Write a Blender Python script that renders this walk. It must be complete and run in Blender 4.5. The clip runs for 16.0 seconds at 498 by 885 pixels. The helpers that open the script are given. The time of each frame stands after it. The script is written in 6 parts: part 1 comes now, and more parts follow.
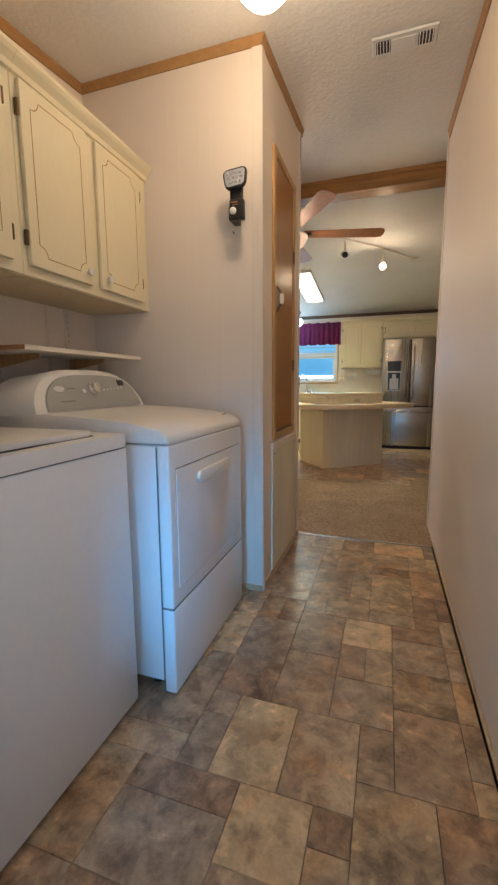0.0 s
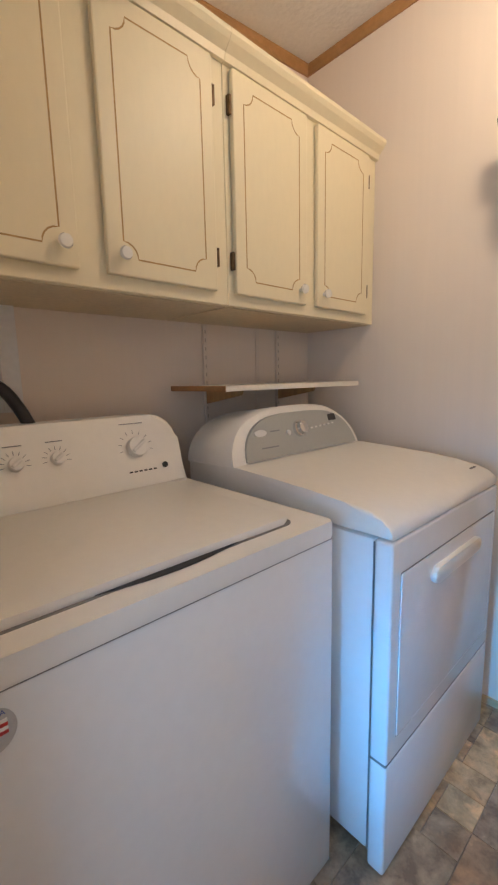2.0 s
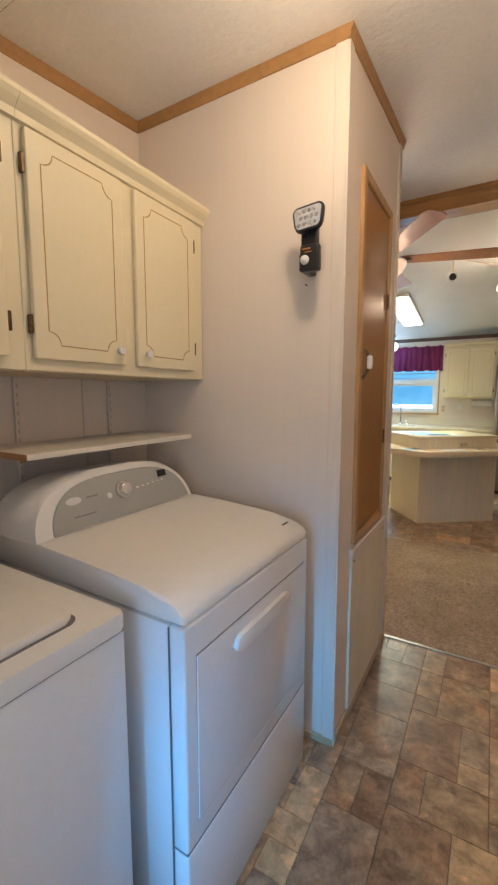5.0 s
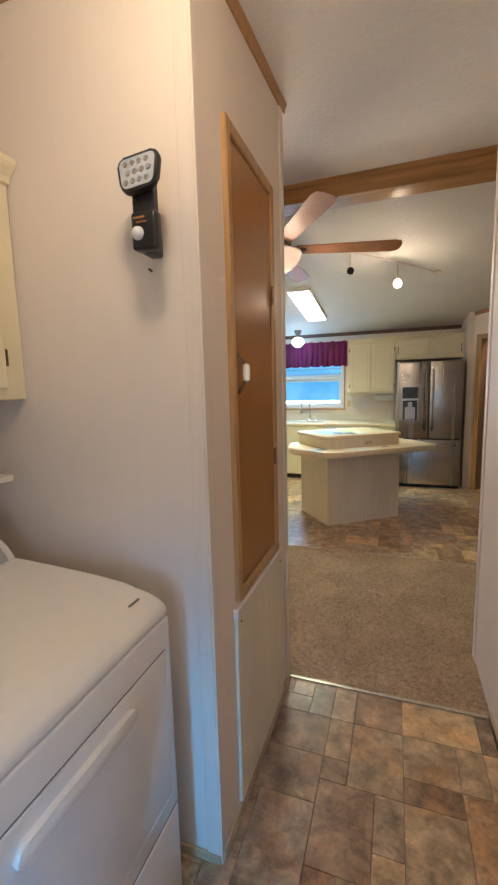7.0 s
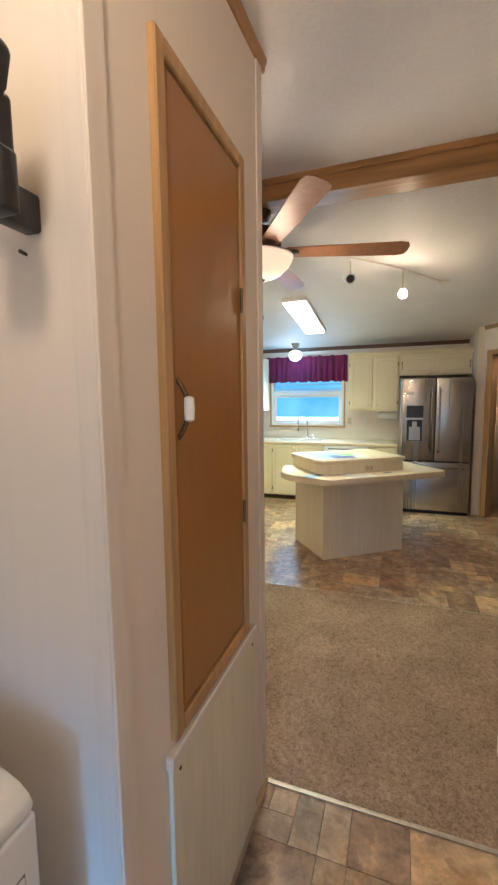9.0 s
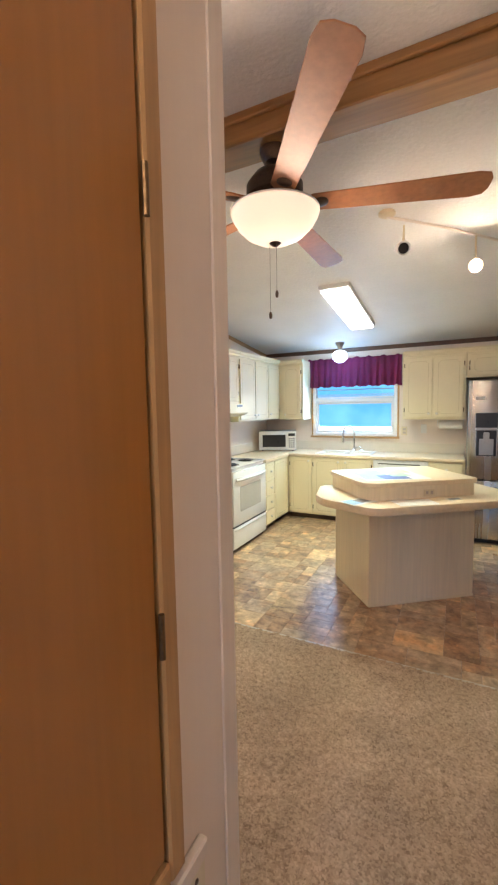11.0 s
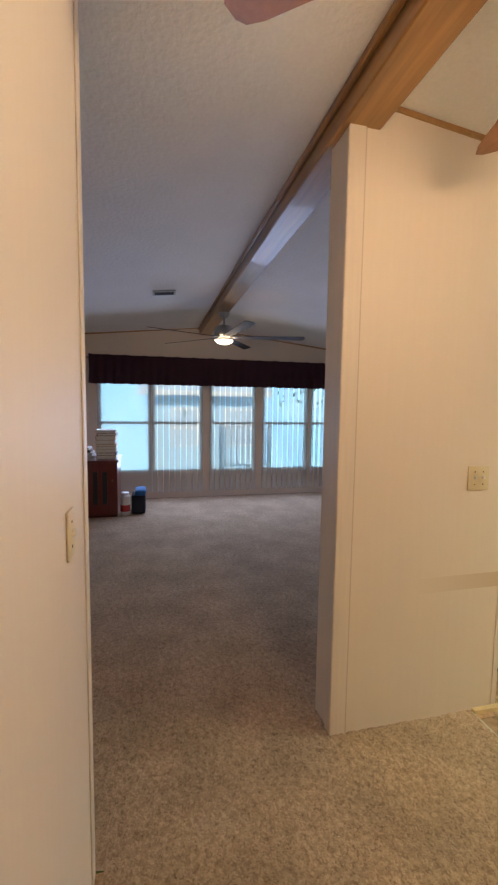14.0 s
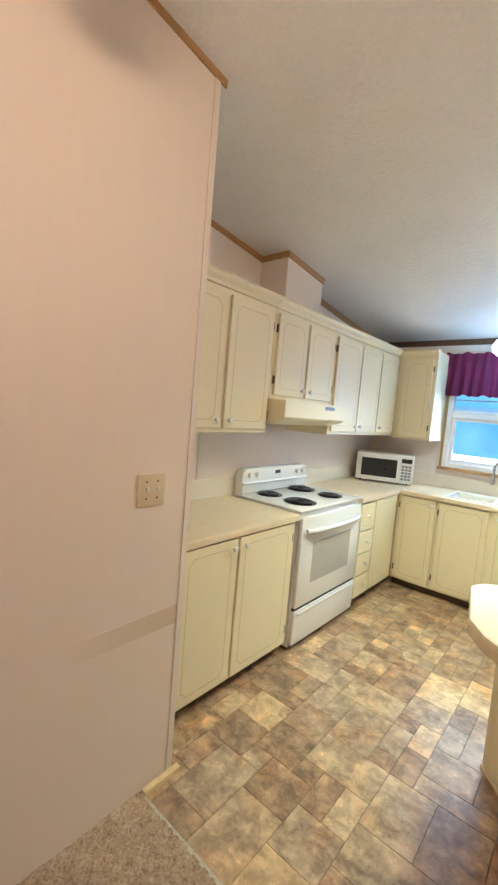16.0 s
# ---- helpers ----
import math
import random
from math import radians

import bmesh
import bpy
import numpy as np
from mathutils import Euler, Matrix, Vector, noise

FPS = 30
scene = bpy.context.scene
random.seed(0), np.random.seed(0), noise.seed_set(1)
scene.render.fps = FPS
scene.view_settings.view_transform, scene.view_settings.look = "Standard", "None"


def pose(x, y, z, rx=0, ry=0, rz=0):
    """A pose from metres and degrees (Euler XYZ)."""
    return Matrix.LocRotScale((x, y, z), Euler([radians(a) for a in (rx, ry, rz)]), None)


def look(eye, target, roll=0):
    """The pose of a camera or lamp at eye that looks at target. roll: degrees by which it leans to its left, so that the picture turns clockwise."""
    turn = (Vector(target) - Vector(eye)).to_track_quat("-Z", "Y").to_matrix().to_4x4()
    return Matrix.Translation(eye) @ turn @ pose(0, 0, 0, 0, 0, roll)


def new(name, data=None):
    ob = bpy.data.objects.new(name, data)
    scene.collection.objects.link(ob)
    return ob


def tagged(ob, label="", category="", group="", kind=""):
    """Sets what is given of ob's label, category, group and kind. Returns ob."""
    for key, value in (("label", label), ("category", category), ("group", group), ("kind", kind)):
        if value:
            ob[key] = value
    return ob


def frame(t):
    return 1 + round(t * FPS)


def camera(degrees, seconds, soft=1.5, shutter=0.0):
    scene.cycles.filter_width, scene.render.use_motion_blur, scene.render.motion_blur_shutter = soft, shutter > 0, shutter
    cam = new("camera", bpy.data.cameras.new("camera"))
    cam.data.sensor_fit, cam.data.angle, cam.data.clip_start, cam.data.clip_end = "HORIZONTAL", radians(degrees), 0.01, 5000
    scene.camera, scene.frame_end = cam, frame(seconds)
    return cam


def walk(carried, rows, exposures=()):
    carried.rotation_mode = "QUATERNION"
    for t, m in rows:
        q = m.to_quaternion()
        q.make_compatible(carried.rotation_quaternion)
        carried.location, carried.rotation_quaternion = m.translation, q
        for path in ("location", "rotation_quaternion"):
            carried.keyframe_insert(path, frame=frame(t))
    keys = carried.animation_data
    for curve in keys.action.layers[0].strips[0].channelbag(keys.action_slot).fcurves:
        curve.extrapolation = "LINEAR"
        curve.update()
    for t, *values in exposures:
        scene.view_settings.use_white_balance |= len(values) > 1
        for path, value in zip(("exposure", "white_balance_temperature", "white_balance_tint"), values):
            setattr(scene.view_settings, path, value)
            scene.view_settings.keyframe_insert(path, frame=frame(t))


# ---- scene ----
cam = camera(62.5, 16.0, soft=2.3)
PATH = [
    (0, (0.139, 0.03, 1.077), (-0.488, 1.908, 0.795), -0.4),
    (0.5, (0.105, 0.12, 1.151), (-0.705, 1.927, 0.874), -0.8),
    (1, (0.018, 0.148, 1.158), (-1.007, 1.841, 0.872), -1.2),
    (1.5, (-0.055, 0.233, 1.167), (-1.292, 1.776, 0.871), -1.2),
    (2, (-0.103, 0.379, 1.243), (-1.557, 1.717, 0.935), -1.3),
    (2.5, (-0.13, 0.376, 1.338), (-1.749, 1.508, 1.028), -1.4),
    (3, (-0.129, 0.323, 1.393), (-1.859, 1.287, 1.12), -1.7),
    (3.5, (-0.121, 0.334, 1.388), (-1.845, 1.318, 1.141), -1.5),
    (4, (-0.056, 0.39, 1.393), (-1.658, 1.565, 1.158), -1.1),
    (4.5, (0.008, 0.455, 1.394), (-1.352, 1.902, 1.16), -0.6),
    (5, (0.033, 0.526, 1.387), (-0.979, 2.236, 1.16), 0.0),
    (7.5, (0.04, 1.103, 1.509), (-0.617, 2.974, 1.253), -1.3),
    (8, (0.025, 1.22, 1.536), (-0.634, 3.095, 1.311), -0.8),
    (10.5, (0.011, 1.877, 1.542), (-0.75, 3.716, 1.35), -2.0),
    (11, (-0.037, 2.135, 1.531), (-0.94, 3.912, 1.359), -1.0),
    (11.5, (-0.062, 2.407, 1.55), (-1.144, 4.081, 1.382), 0.6),
    (12, (-0.143, 2.605, 1.514), (-1.423, 4.133, 1.344), 1.7),
    (12.5, (-0.224, 2.755, 1.503), (-1.724, 4.065, 1.323), 1.9),
    (13, (-0.243, 2.905, 1.5), (-1.956, 3.921, 1.32), 1.6),
    (13.5, (-0.268, 2.989, 1.515), (-2.132, 3.69, 1.322), 1.4),
    (14, (-0.309, 3.025, 1.51), (-2.247, 3.485, 1.336), 0.8),
    (14.5, (-0.376, 3.09, 1.513), (-2.307, 3.59, 1.362), 1.4),
    (15, (-0.533, 3.25, 1.504), (-2.296, 4.184, 1.361), 3.9),
    (15.5, (-0.65, 3.425, 1.481), (-2.208, 4.668, 1.321), 4.5),
    (16, (-0.756, 3.664, 1.498), (-2.053, 5.178, 1.337), 4.8),
]
walk(cam, [(t, look(eye, target, roll)) for t, eye, target, roll in PATH], exposures=[
    (0.0, -0.15, 6700, 12), (0.5, -0.06, 6550, 12), (1.0, 0.0, 6550, 12), (1.5, 0.10, 6400, 13), (2.0, 0.16, 6300, 13), (2.5, 0.25, 6400, 12), (3.0, 0.34, 6500, 12), (3.5, 0.36, 6400, 12), (4.0, 0.34, 6350, 11), (4.5, 0.18, 6250, 11), (5.0, 0.0, 6400, 12),
    (7.5, 0.0, 6150, 11), (8.0, 0.03, 6100, 10), (10.5, 0.40, 5950, 15), (11.5, 0.34, 6250, 20), (12.0, 0.22, 6250, 21), (12.5, 0.12, 6350, 22), (13.0, 0.12, 6550, 26), (13.5, 0.15, 7500, 29), (14.0, 0.2, 7500, 13),
    (14.5, 0.2, 7600, 8), (15.0, 0.3, 7750, 13), (15.5, 0.3, 7150, 16), (16.0, 0.22, 6200, 17)])

# ---- world, sun and lamps ----
world = bpy.data.worlds.new("world")
scene.world = world
world.use_nodes = True
wt = world.node_tree
sky = wt.nodes.new("ShaderNodeTexSky")
sky.sky_type = "NISHITA"
sky.sun_disc = False
sky.sun_elevation = radians(39)
sky.sun_rotation = radians(97)
wt.links.new(sky.outputs[0], wt.nodes["Background"].inputs[0])
wt.nodes["Background"].inputs[1].default_value = 0.15

sun = new("sun", bpy.data.lights.new("sun", "SUN"))
sun.data.energy, sun.data.angle, sun.data.color = 4.2, radians(10), (1.0, 0.97, 0.92)
sun.matrix_world = look((0, 0, 10), (-8.0, 1.0, 3.5))


def lamp(name, place, watts, colour, radius):
    ob = new(name, bpy.data.lights.new(name, "POINT"))
    ob.data.energy, ob.data.color, ob.data.shadow_soft_size = watts, colour, radius
    ob.location = place
    return ob


def window_light(name, place, target, w, h, watts, colour):
    ob = new(name, bpy.data.lights.new(name, "AREA"))
    ob.data.shape, ob.data.size, ob.data.size_y = "RECTANGLE", w, h
    ob.data.energy, ob.data.color = watts, colour
    ob.matrix_world = look(place, target)
    return ob


WARM = (1.0, 0.78, 0.54)
DAY = (0.50, 0.72, 1.0)
lamp("laundry_bulb", (-0.282, 1.47, 2.345), 11.0, WARM, 0.07)
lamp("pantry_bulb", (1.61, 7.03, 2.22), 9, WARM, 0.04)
lamp("fan_bulb", (-0.784, 3.90, 2.305), 30.5, (1.0, 0.76, 0.52), 0.13)
lamp("track_bulb", (0.043, 5.14, 2.34), 6, WARM, 0.03)
lamp("sink_bulb", (-1.447, 7.62, 1.99), 6, (0.16, 0.56, 1.0), 0.06)
lamp("living_bulb", (-5.41, 3.95, 2.26), 4, (1.0, 0.8, 0.6), 0.08)
tube = window_light("tube_light", (-1.01, 6.31, 2.418), (-1.01, 6.20, 0.0), 0.22, 1.1, 25, (0.84, 1.0, 0.72))
tube.data.spread = radians(125)
window_light("kitchen_daylight", (-1.34, 7.93, 1.44), (-1.34, 5.0, 0.6), 1.1, 0.66, 14, DAY)
window_light("living_daylight", (-6.66, 4.1, 1.12), (-3.3, 4.1, -0.5), 4.2, 1.3, 52, (0.42, 0.56, 1.0))
bd = window_light("back_door_daylight", (-0.32, -0.20, 0.75), (-0.56, 1.2, 0.42), 0.2, 0.6, 1.9, (0.03, 0.42, 1.0))
bd.data.spread = radians(42)
window_light("back_door_glow", (0.1, -0.20, 1.25), (-0.6, 3.0, 0.9), 0.7, 1.4, 6.4, (0.42, 0.66, 1.0))


# ---- helpers ----
def recalc(bm):
    bmesh.ops.recalc_face_normals(bm, faces=bm.faces)


def part(name, bm, material, parent=None, label="", smooth=False):
    recalc(bm)
    me = bpy.data.meshes.new(name)
    bm.to_mesh(me)
    bm.free()
    me.materials.append(material)
    if smooth:
        me.shade_smooth()
        me.set_sharp_from_angle(angle=radians(38))
    ob = new(name, me)
    if parent:
        ob.parent = parent
        ob.matrix_parent_inverse = parent.matrix_world.inverted()
    if label:
        ob["label"] = label
    return ob


def thing(name, place, label, category, group="", kind=""):
    ob = new(name)
    ob.location = place
    ob.empty_display_size = 0.05
    ob.matrix_world = Matrix.Translation(place)
    return tagged(ob, label, category, group, kind)


def B():
    return bmesh.new()


def box(bm, x0, x1, y0, y1, z0, z1, r=0.0, seg=2, m=None):
    vs = [bm.verts.new((x, y, z)) for z in (z0, z1) for y in (y0, y1) for x in (x0, x1)]
    fs = [bm.faces.new([vs[i] for i in q]) for q in ((0, 1, 3, 2), (4, 6, 7, 5), (0, 4, 5, 1), (2, 3, 7, 6), (0, 2, 6, 4), (1, 5, 7, 3))]
    if r > 0:
        edges = list({e for f in fs for e in f.edges})
        out = bmesh.ops.bevel(bm, geom=edges, offset=r, segments=seg, affect="EDGES", profile=0.5)
        vs = [v for v in out["verts"]]
    if m is not None:
        bmesh.ops.transform(bm, matrix=m, verts=vs)
    return bm


def prism(bm, poly, z0, z1, m=None, r=0.0):
    lo = [bm.verts.new((x, y, z0)) for x, y in poly]
    hi = [bm.verts.new((x, y, z1)) for x, y in poly]
    n = len(poly)
    fs = [bm.faces.new(lo[::-1]), bm.faces.new(hi)]
    fs += [bm.faces.new((lo[i], lo[(i + 1) % n], hi[(i + 1) % n], hi[i])) for i in range(n)]
    vs = lo + hi
    if r > 0:
        edges = [e for f in fs[:2] for e in f.edges]
        out = bmesh.ops.bevel(bm, geom=edges, offset=r, segments=2, affect="EDGES", profile=0.5)
        vs = list({v for v in out["verts"]} | {v for v in vs if v.is_valid})
    if m is not None:
        bmesh.ops.transform(bm, matrix=m, verts=vs)
    return bm


def lathe(bm, prof, m=None, n=24):
    rings = []
    for r, z in prof:
        rings.append([bm.verts.new((r * math.cos(2 * math.pi * i / n), r * math.sin(2 * math.pi * i / n), z)) for i in range(n)])
    for a, b in zip(rings, rings[1:]):
        for i in range(n):
            bm.faces.new((a[i], a[(i + 1) % n], b[(i + 1) % n], b[i]))
    if prof[0][0] > 1e-4:
        bm.faces.new(rings[0][::-1])
    if prof[-1][0] > 1e-4:
        bm.faces.new(rings[-1])
    if m is not None:
        bmesh.ops.transform(bm, matrix=m, verts=[v for ring in rings for v in ring])
    bmesh.ops.remove_doubles(bm, verts=[v for ring in rings for v in ring], dist=1e-5)
    return bm


def pipe(bm, pts, r, n=8):
    pts = [Vector(p) for p in pts]
    rings = []
    for i, p in enumerate(pts):
        d = (pts[min(i + 1, len(pts) - 1)] - pts[max(i - 1, 0)]).normalized()
        q = d.to_track_quat("Z", "Y")
        rings.append([bm.verts.new(p + q @ Vector((r * math.cos(2 * math.pi * k / n), r * math.sin(2 * math.pi * k / n), 0))) for k in range(n)])
    for a, b in zip(rings, rings[1:]):
        for k in range(n):
            bm.faces.new((a[k], a[(k + 1) % n], b[(k + 1) % n], b[k]))
    bm.faces.new(rings[0][::-1])
    bm.faces.new(rings[-1])
    return bm


def curve_points(a, b, c, n=10):
    a, b, c = Vector(a), Vector(b), Vector(c)
    return [(1 - t) ** 2 * a + 2 * t * (1 - t) * b + t * t * c for t in [i / n for i in range(n + 1)]]


def rounded(x0, x1, y0, y1, r, n=5):
    """A rectangle's outline with rounded corners; r is one radius or four (from the low corner, counter-clockwise)."""
    rs = [r] * 4 if not isinstance(r, (list, tuple)) else r
    pts = []
    for (cx, cy, a), q in zip(((x0, y0, 180), (x1, y0, 270), (x1, y1, 0), (x0, y1, 90)), rs):
        sx, sy = (1 if cx == x0 else -1), (1 if cy == y0 else -1)
        if q <= 0:
            pts.append((cx, cy))
            continue
        for i in range(n + 1):
            t = radians(a + 90 * i / n)
            pts.append((cx + sx * q + q * math.cos(t), cy + sy * q + q * math.sin(t)))
    return pts


def ribbon(bm, pts, w, h, m, closed=True):
    """A flat strip of width w and height h along points in the local xz plane, standing out along y."""
    n = len(pts)
    rows = []
    for i in range(n):
        a, b = Vector(pts[i - 1] if closed or i else pts[i]), Vector(pts[(i + 1) % n] if closed or i < n - 1 else pts[i])
        d = (b - a).normalized()
        s = Vector((-d.y, d.x)) * w / 2
        p = Vector(pts[i])
        rows.append([bm.verts.new(m @ Vector((q.x, y, q.y))) for q, y in ((p - s, 0), (p - s, h), (p + s, h), (p + s, 0))])
    for i in range(n if closed else n - 1):
        a, b = rows[i], rows[(i + 1) % n]
        for k in range(3):
            bm.faces.new((a[k], a[k + 1], b[k + 1], b[k]))
    return bm


def plane_axes(origin, right, out):
    """Local x along right, y outward from the face, z up."""
    r, o = Vector(right).normalized(), Vector(out).normalized()
    return Matrix(((r.x, o.x, 0, origin[0]), (r.y, o.y, 0, origin[1]), (r.z, o.z, 1, origin[2]), (0, 0, 0, 1)))


RIDGE_Y, RIDGE_Z = 3.85, 2.81


def zc(y):
    """The ceiling's height."""
    return 2.775 - 0.099 * (RIDGE_Y - y) if y < RIDGE_Y else RIDGE_Z - 0.118 * (y - RIDGE_Y)


# ---- materials ----
def surface(name, base, rough=0.5, metal=0.0, var=0.06, scale=6.0, fine=90.0, bump=0.0, stretch=(1, 1, 1), coat=0.0, second=None, bump_scale=None, emit=None, spec=0.5):
    """A principled surface with blotches at one scale, grain at another, and a fine relief."""
    m = bpy.data.materials.new(name)
    m.use_nodes = True
    nt = m.node_tree
    p = nt.nodes["Principled BSDF"]
    p.inputs["Metallic"].default_value = metal
    p.inputs["Coat Weight"].default_value = coat
    p.inputs["Specular IOR Level"].default_value = spec
    co = nt.nodes.new("ShaderNodeTexCoord")
    mp = nt.nodes.new("ShaderNodeMapping")
    mp.inputs["Scale"].default_value = stretch
    nt.links.new(co.outputs["Object"], mp.inputs["Vector"])
    big, small = nt.nodes.new("ShaderNodeTexNoise"), nt.nodes.new("ShaderNodeTexNoise")
    big.inputs["Scale"].default_value, big.inputs["Detail"].default_value = scale, 4
    small.inputs["Scale"].default_value, small.inputs["Detail"].default_value = fine, 3
    for n in (big, small):
        nt.links.new(mp.outputs[0], n.inputs["Vector"])
    add = nt.nodes.new("ShaderNodeMath")
    add.operation = "MULTIPLY_ADD"
    add.inputs[1].default_value, add.inputs[2].default_value = 0.5, 0.0
    nt.links.new(small.outputs[0], add.inputs[0])
    tot = nt.nodes.new("ShaderNodeMath")
    tot.operation = "MULTIPLY_ADD"
    tot.inputs[1].default_value = 0.5
    nt.links.new(big.outputs[0], tot.inputs[0])
    nt.links.new(add.outputs[0], tot.inputs[2])
    ramp = nt.nodes.new("ShaderNodeValToRGB")
    lo = second or tuple(c * (1 - 2.2 * var) for c in base)
    hi = tuple(min(1, c * (1 + 1.2 * var)) for c in base)
    ramp.color_ramp.elements[0].position, ramp.color_ramp.elements[1].position = 0.32, 0.66
    ramp.color_ramp.elements[0].color, ramp.color_ramp.elements[1].color = (*lo, 1), (*hi, 1)
    nt.links.new(tot.outputs[0], ramp.inputs[0])
    nt.links.new(ramp.outputs[0], p.inputs["Base Color"])
    rr = nt.nodes.new("ShaderNodeMapRange")
    rr.inputs[3].default_value, rr.inputs[4].default_value = max(0.02, rough - 0.07), min(1, rough + 0.07)
    nt.links.new(big.outputs[0], rr.inputs[0])
    nt.links.new(rr.outputs[0], p.inputs["Roughness"])
    if bump:
        b = nt.nodes.new("ShaderNodeBump")
        b.inputs["Strength"].default_value, b.inputs["Distance"].default_value = bump, 0.004
        src = small
        if bump_scale:
            src = nt.nodes.new("ShaderNodeTexNoise")
            src.inputs["Scale"].default_value, src.inputs["Detail"].default_value = bump_scale, 3
            nt.links.new(mp.outputs[0], src.inputs["Vector"])
        nt.links.new(src.outputs[0], b.inputs["Height"])
        nt.links.new(b.outputs[0], p.inputs["Normal"])
    if emit:
        p.inputs["Emission Color"].default_value, p.inputs["Emission Strength"].default_value = (*emit[:3], 1), emit[3]
    return m


def tile_surface(name):
    """Printed slate: blotches of brown, taupe and tan, each piece with a shade and a drawing of its own."""
    m = surface(name, (0.4, 0.3, 0.2), 0.30, var=0.1, scale=5, fine=26, bump=0.1)
    nt = m.node_tree
    p = nt.nodes["Principled BSDF"]

    def maths(op, a, b_, c=0.0):
        n = nt.nodes.new("ShaderNodeMath")
        n.operation = op
        for k, v in enumerate((a, b_, c)):
            if isinstance(v, float):
                n.inputs[k].default_value = v
            else:
                nt.links.new(v, n.inputs[k])
        return n.outputs[0]

    info, geo = nt.nodes.new("ShaderNodeObjectInfo"), nt.nodes.new("ShaderNodeNewGeometry")
    rnd = maths("FRACT", maths("ADD", info.outputs["Random"], geo.outputs["Random Per Island"]), 0.0)
    own = nt.nodes.new("ShaderNodeVectorMath")
    own.operation = "MULTIPLY_ADD"
    own.inputs[1].default_value = (1, 1, 1)
    nt.links.new(geo.outputs["Position"], own.inputs[0])
    far = nt.nodes.new("ShaderNodeCombineXYZ")
    for k, q in enumerate((37.0, 91.0, 13.0)):
        nt.links.new(maths("MULTIPLY", rnd, q), far.inputs[k])
    nt.links.new(far.outputs[0], own.inputs[2])

    def cloud(scale, detail, rough, twist):
        n = nt.nodes.new("ShaderNodeTexNoise")
        n.inputs["Scale"].default_value, n.inputs["Detail"].default_value = scale, detail
        n.inputs["Roughness"].default_value, n.inputs["Distortion"].default_value = rough, twist
        nt.links.new(own.outputs[0], n.inputs["Vector"])
        return n.outputs[0]

    def palette(value, stops, step=False):
        r = nt.nodes.new("ShaderNodeValToRGB")
        if step:
            r.color_ramp.interpolation = "CONSTANT"
        el = r.color_ramp.elements
        for k, (pos, col) in enumerate(stops):
            e = el[k] if k < 2 else el.new(pos)
            e.position, e.color = pos, (*col, 1)
        nt.links.new(value, r.inputs[0])
        return r.outputs[0]

    def mix(kind, fac, a, b_):
        n = nt.nodes.new("ShaderNodeMix")
        n.data_type, n.blend_type = "RGBA", kind
        if isinstance(fac, float):
            n.inputs[0].default_value = fac
        else:
            nt.links.new(fac, n.inputs[0])
        nt.links.new(a, n.inputs[6])
        nt.links.new(b_, n.inputs[7])
        return n.outputs[2]

    # dark and pale stone of each piece's own colour, mixed by clouds and by sharp-edged veins
    dark = palette(rnd, ((0.0, (0.175, 0.118, 0.080)), (0.14, (0.215, 0.158, 0.112)), (0.30, (0.225, 0.175, 0.132)), (0.46, (0.165, 0.112, 0.078)), (0.58, (0.285, 0.218, 0.155)), (0.74, (0.415, 0.305, 0.195)), (0.87, (0.210, 0.150, 0.100))), True)
    pale = palette(rnd, ((0.0, (0.46, 0.335, 0.225)), (0.14, (0.51, 0.395, 0.275)), (0.30, (0.52, 0.425, 0.315)), (0.46, (0.45, 0.330, 0.225)), (0.58, (0.63, 0.500, 0.350)), (0.74, (0.76, 0.590, 0.375)), (0.87, (0.57, 0.430, 0.280))), True)
    f = maths("ADD", maths("MULTIPLY_ADD", cloud(11, 7, 0.68, 0.3), 3.6, -1.36), maths("MULTIPLY_ADD", cloud(55, 4, 0.7, 0.2), 0.45, -0.225))
    body = mix("MIX", f, dark, pale)
    rust = palette(cloud(5.0, 3, 0.5, 0.3), ((0.50, (1.0, 1.0, 1.0)), (0.72, (1.14, 0.92, 0.74))))
    body = mix("MULTIPLY", 1.0, body, rust)
    flakes = palette(cloud(14, 6, 0.62, 0.35), ((0.36, (0.72, 0.70, 0.70)), (0.44, (1.0, 1.0, 1.0)), (0.58, (1.0, 1.0, 1.0)), (0.66, (1.38, 1.34, 1.27))))
    warm = palette(rnd, ((0.0, (1.10, 0.96, 0.84)), (1.0, (1.04, 0.97, 0.86))))
    colour = mix("MULTIPLY", 1.0, mix("MULTIPLY", 1.0, body, flakes), warm)
    nt.links.new(colour, p.inputs["Base Color"])
    return m


def glass(name, tint=(1, 1, 1), rough=0.0):
    m = bpy.data.materials.new(name)
    m.use_nodes = True
    p = m.node_tree.nodes["Principled BSDF"]
    p.inputs["Base Color"].default_value = (*tint, 1)
    p.inputs["Transmission Weight"].default_value, p.inputs["Roughness"].default_value, p.inputs["IOR"].default_value = 1.0, rough, 1.1
    return m


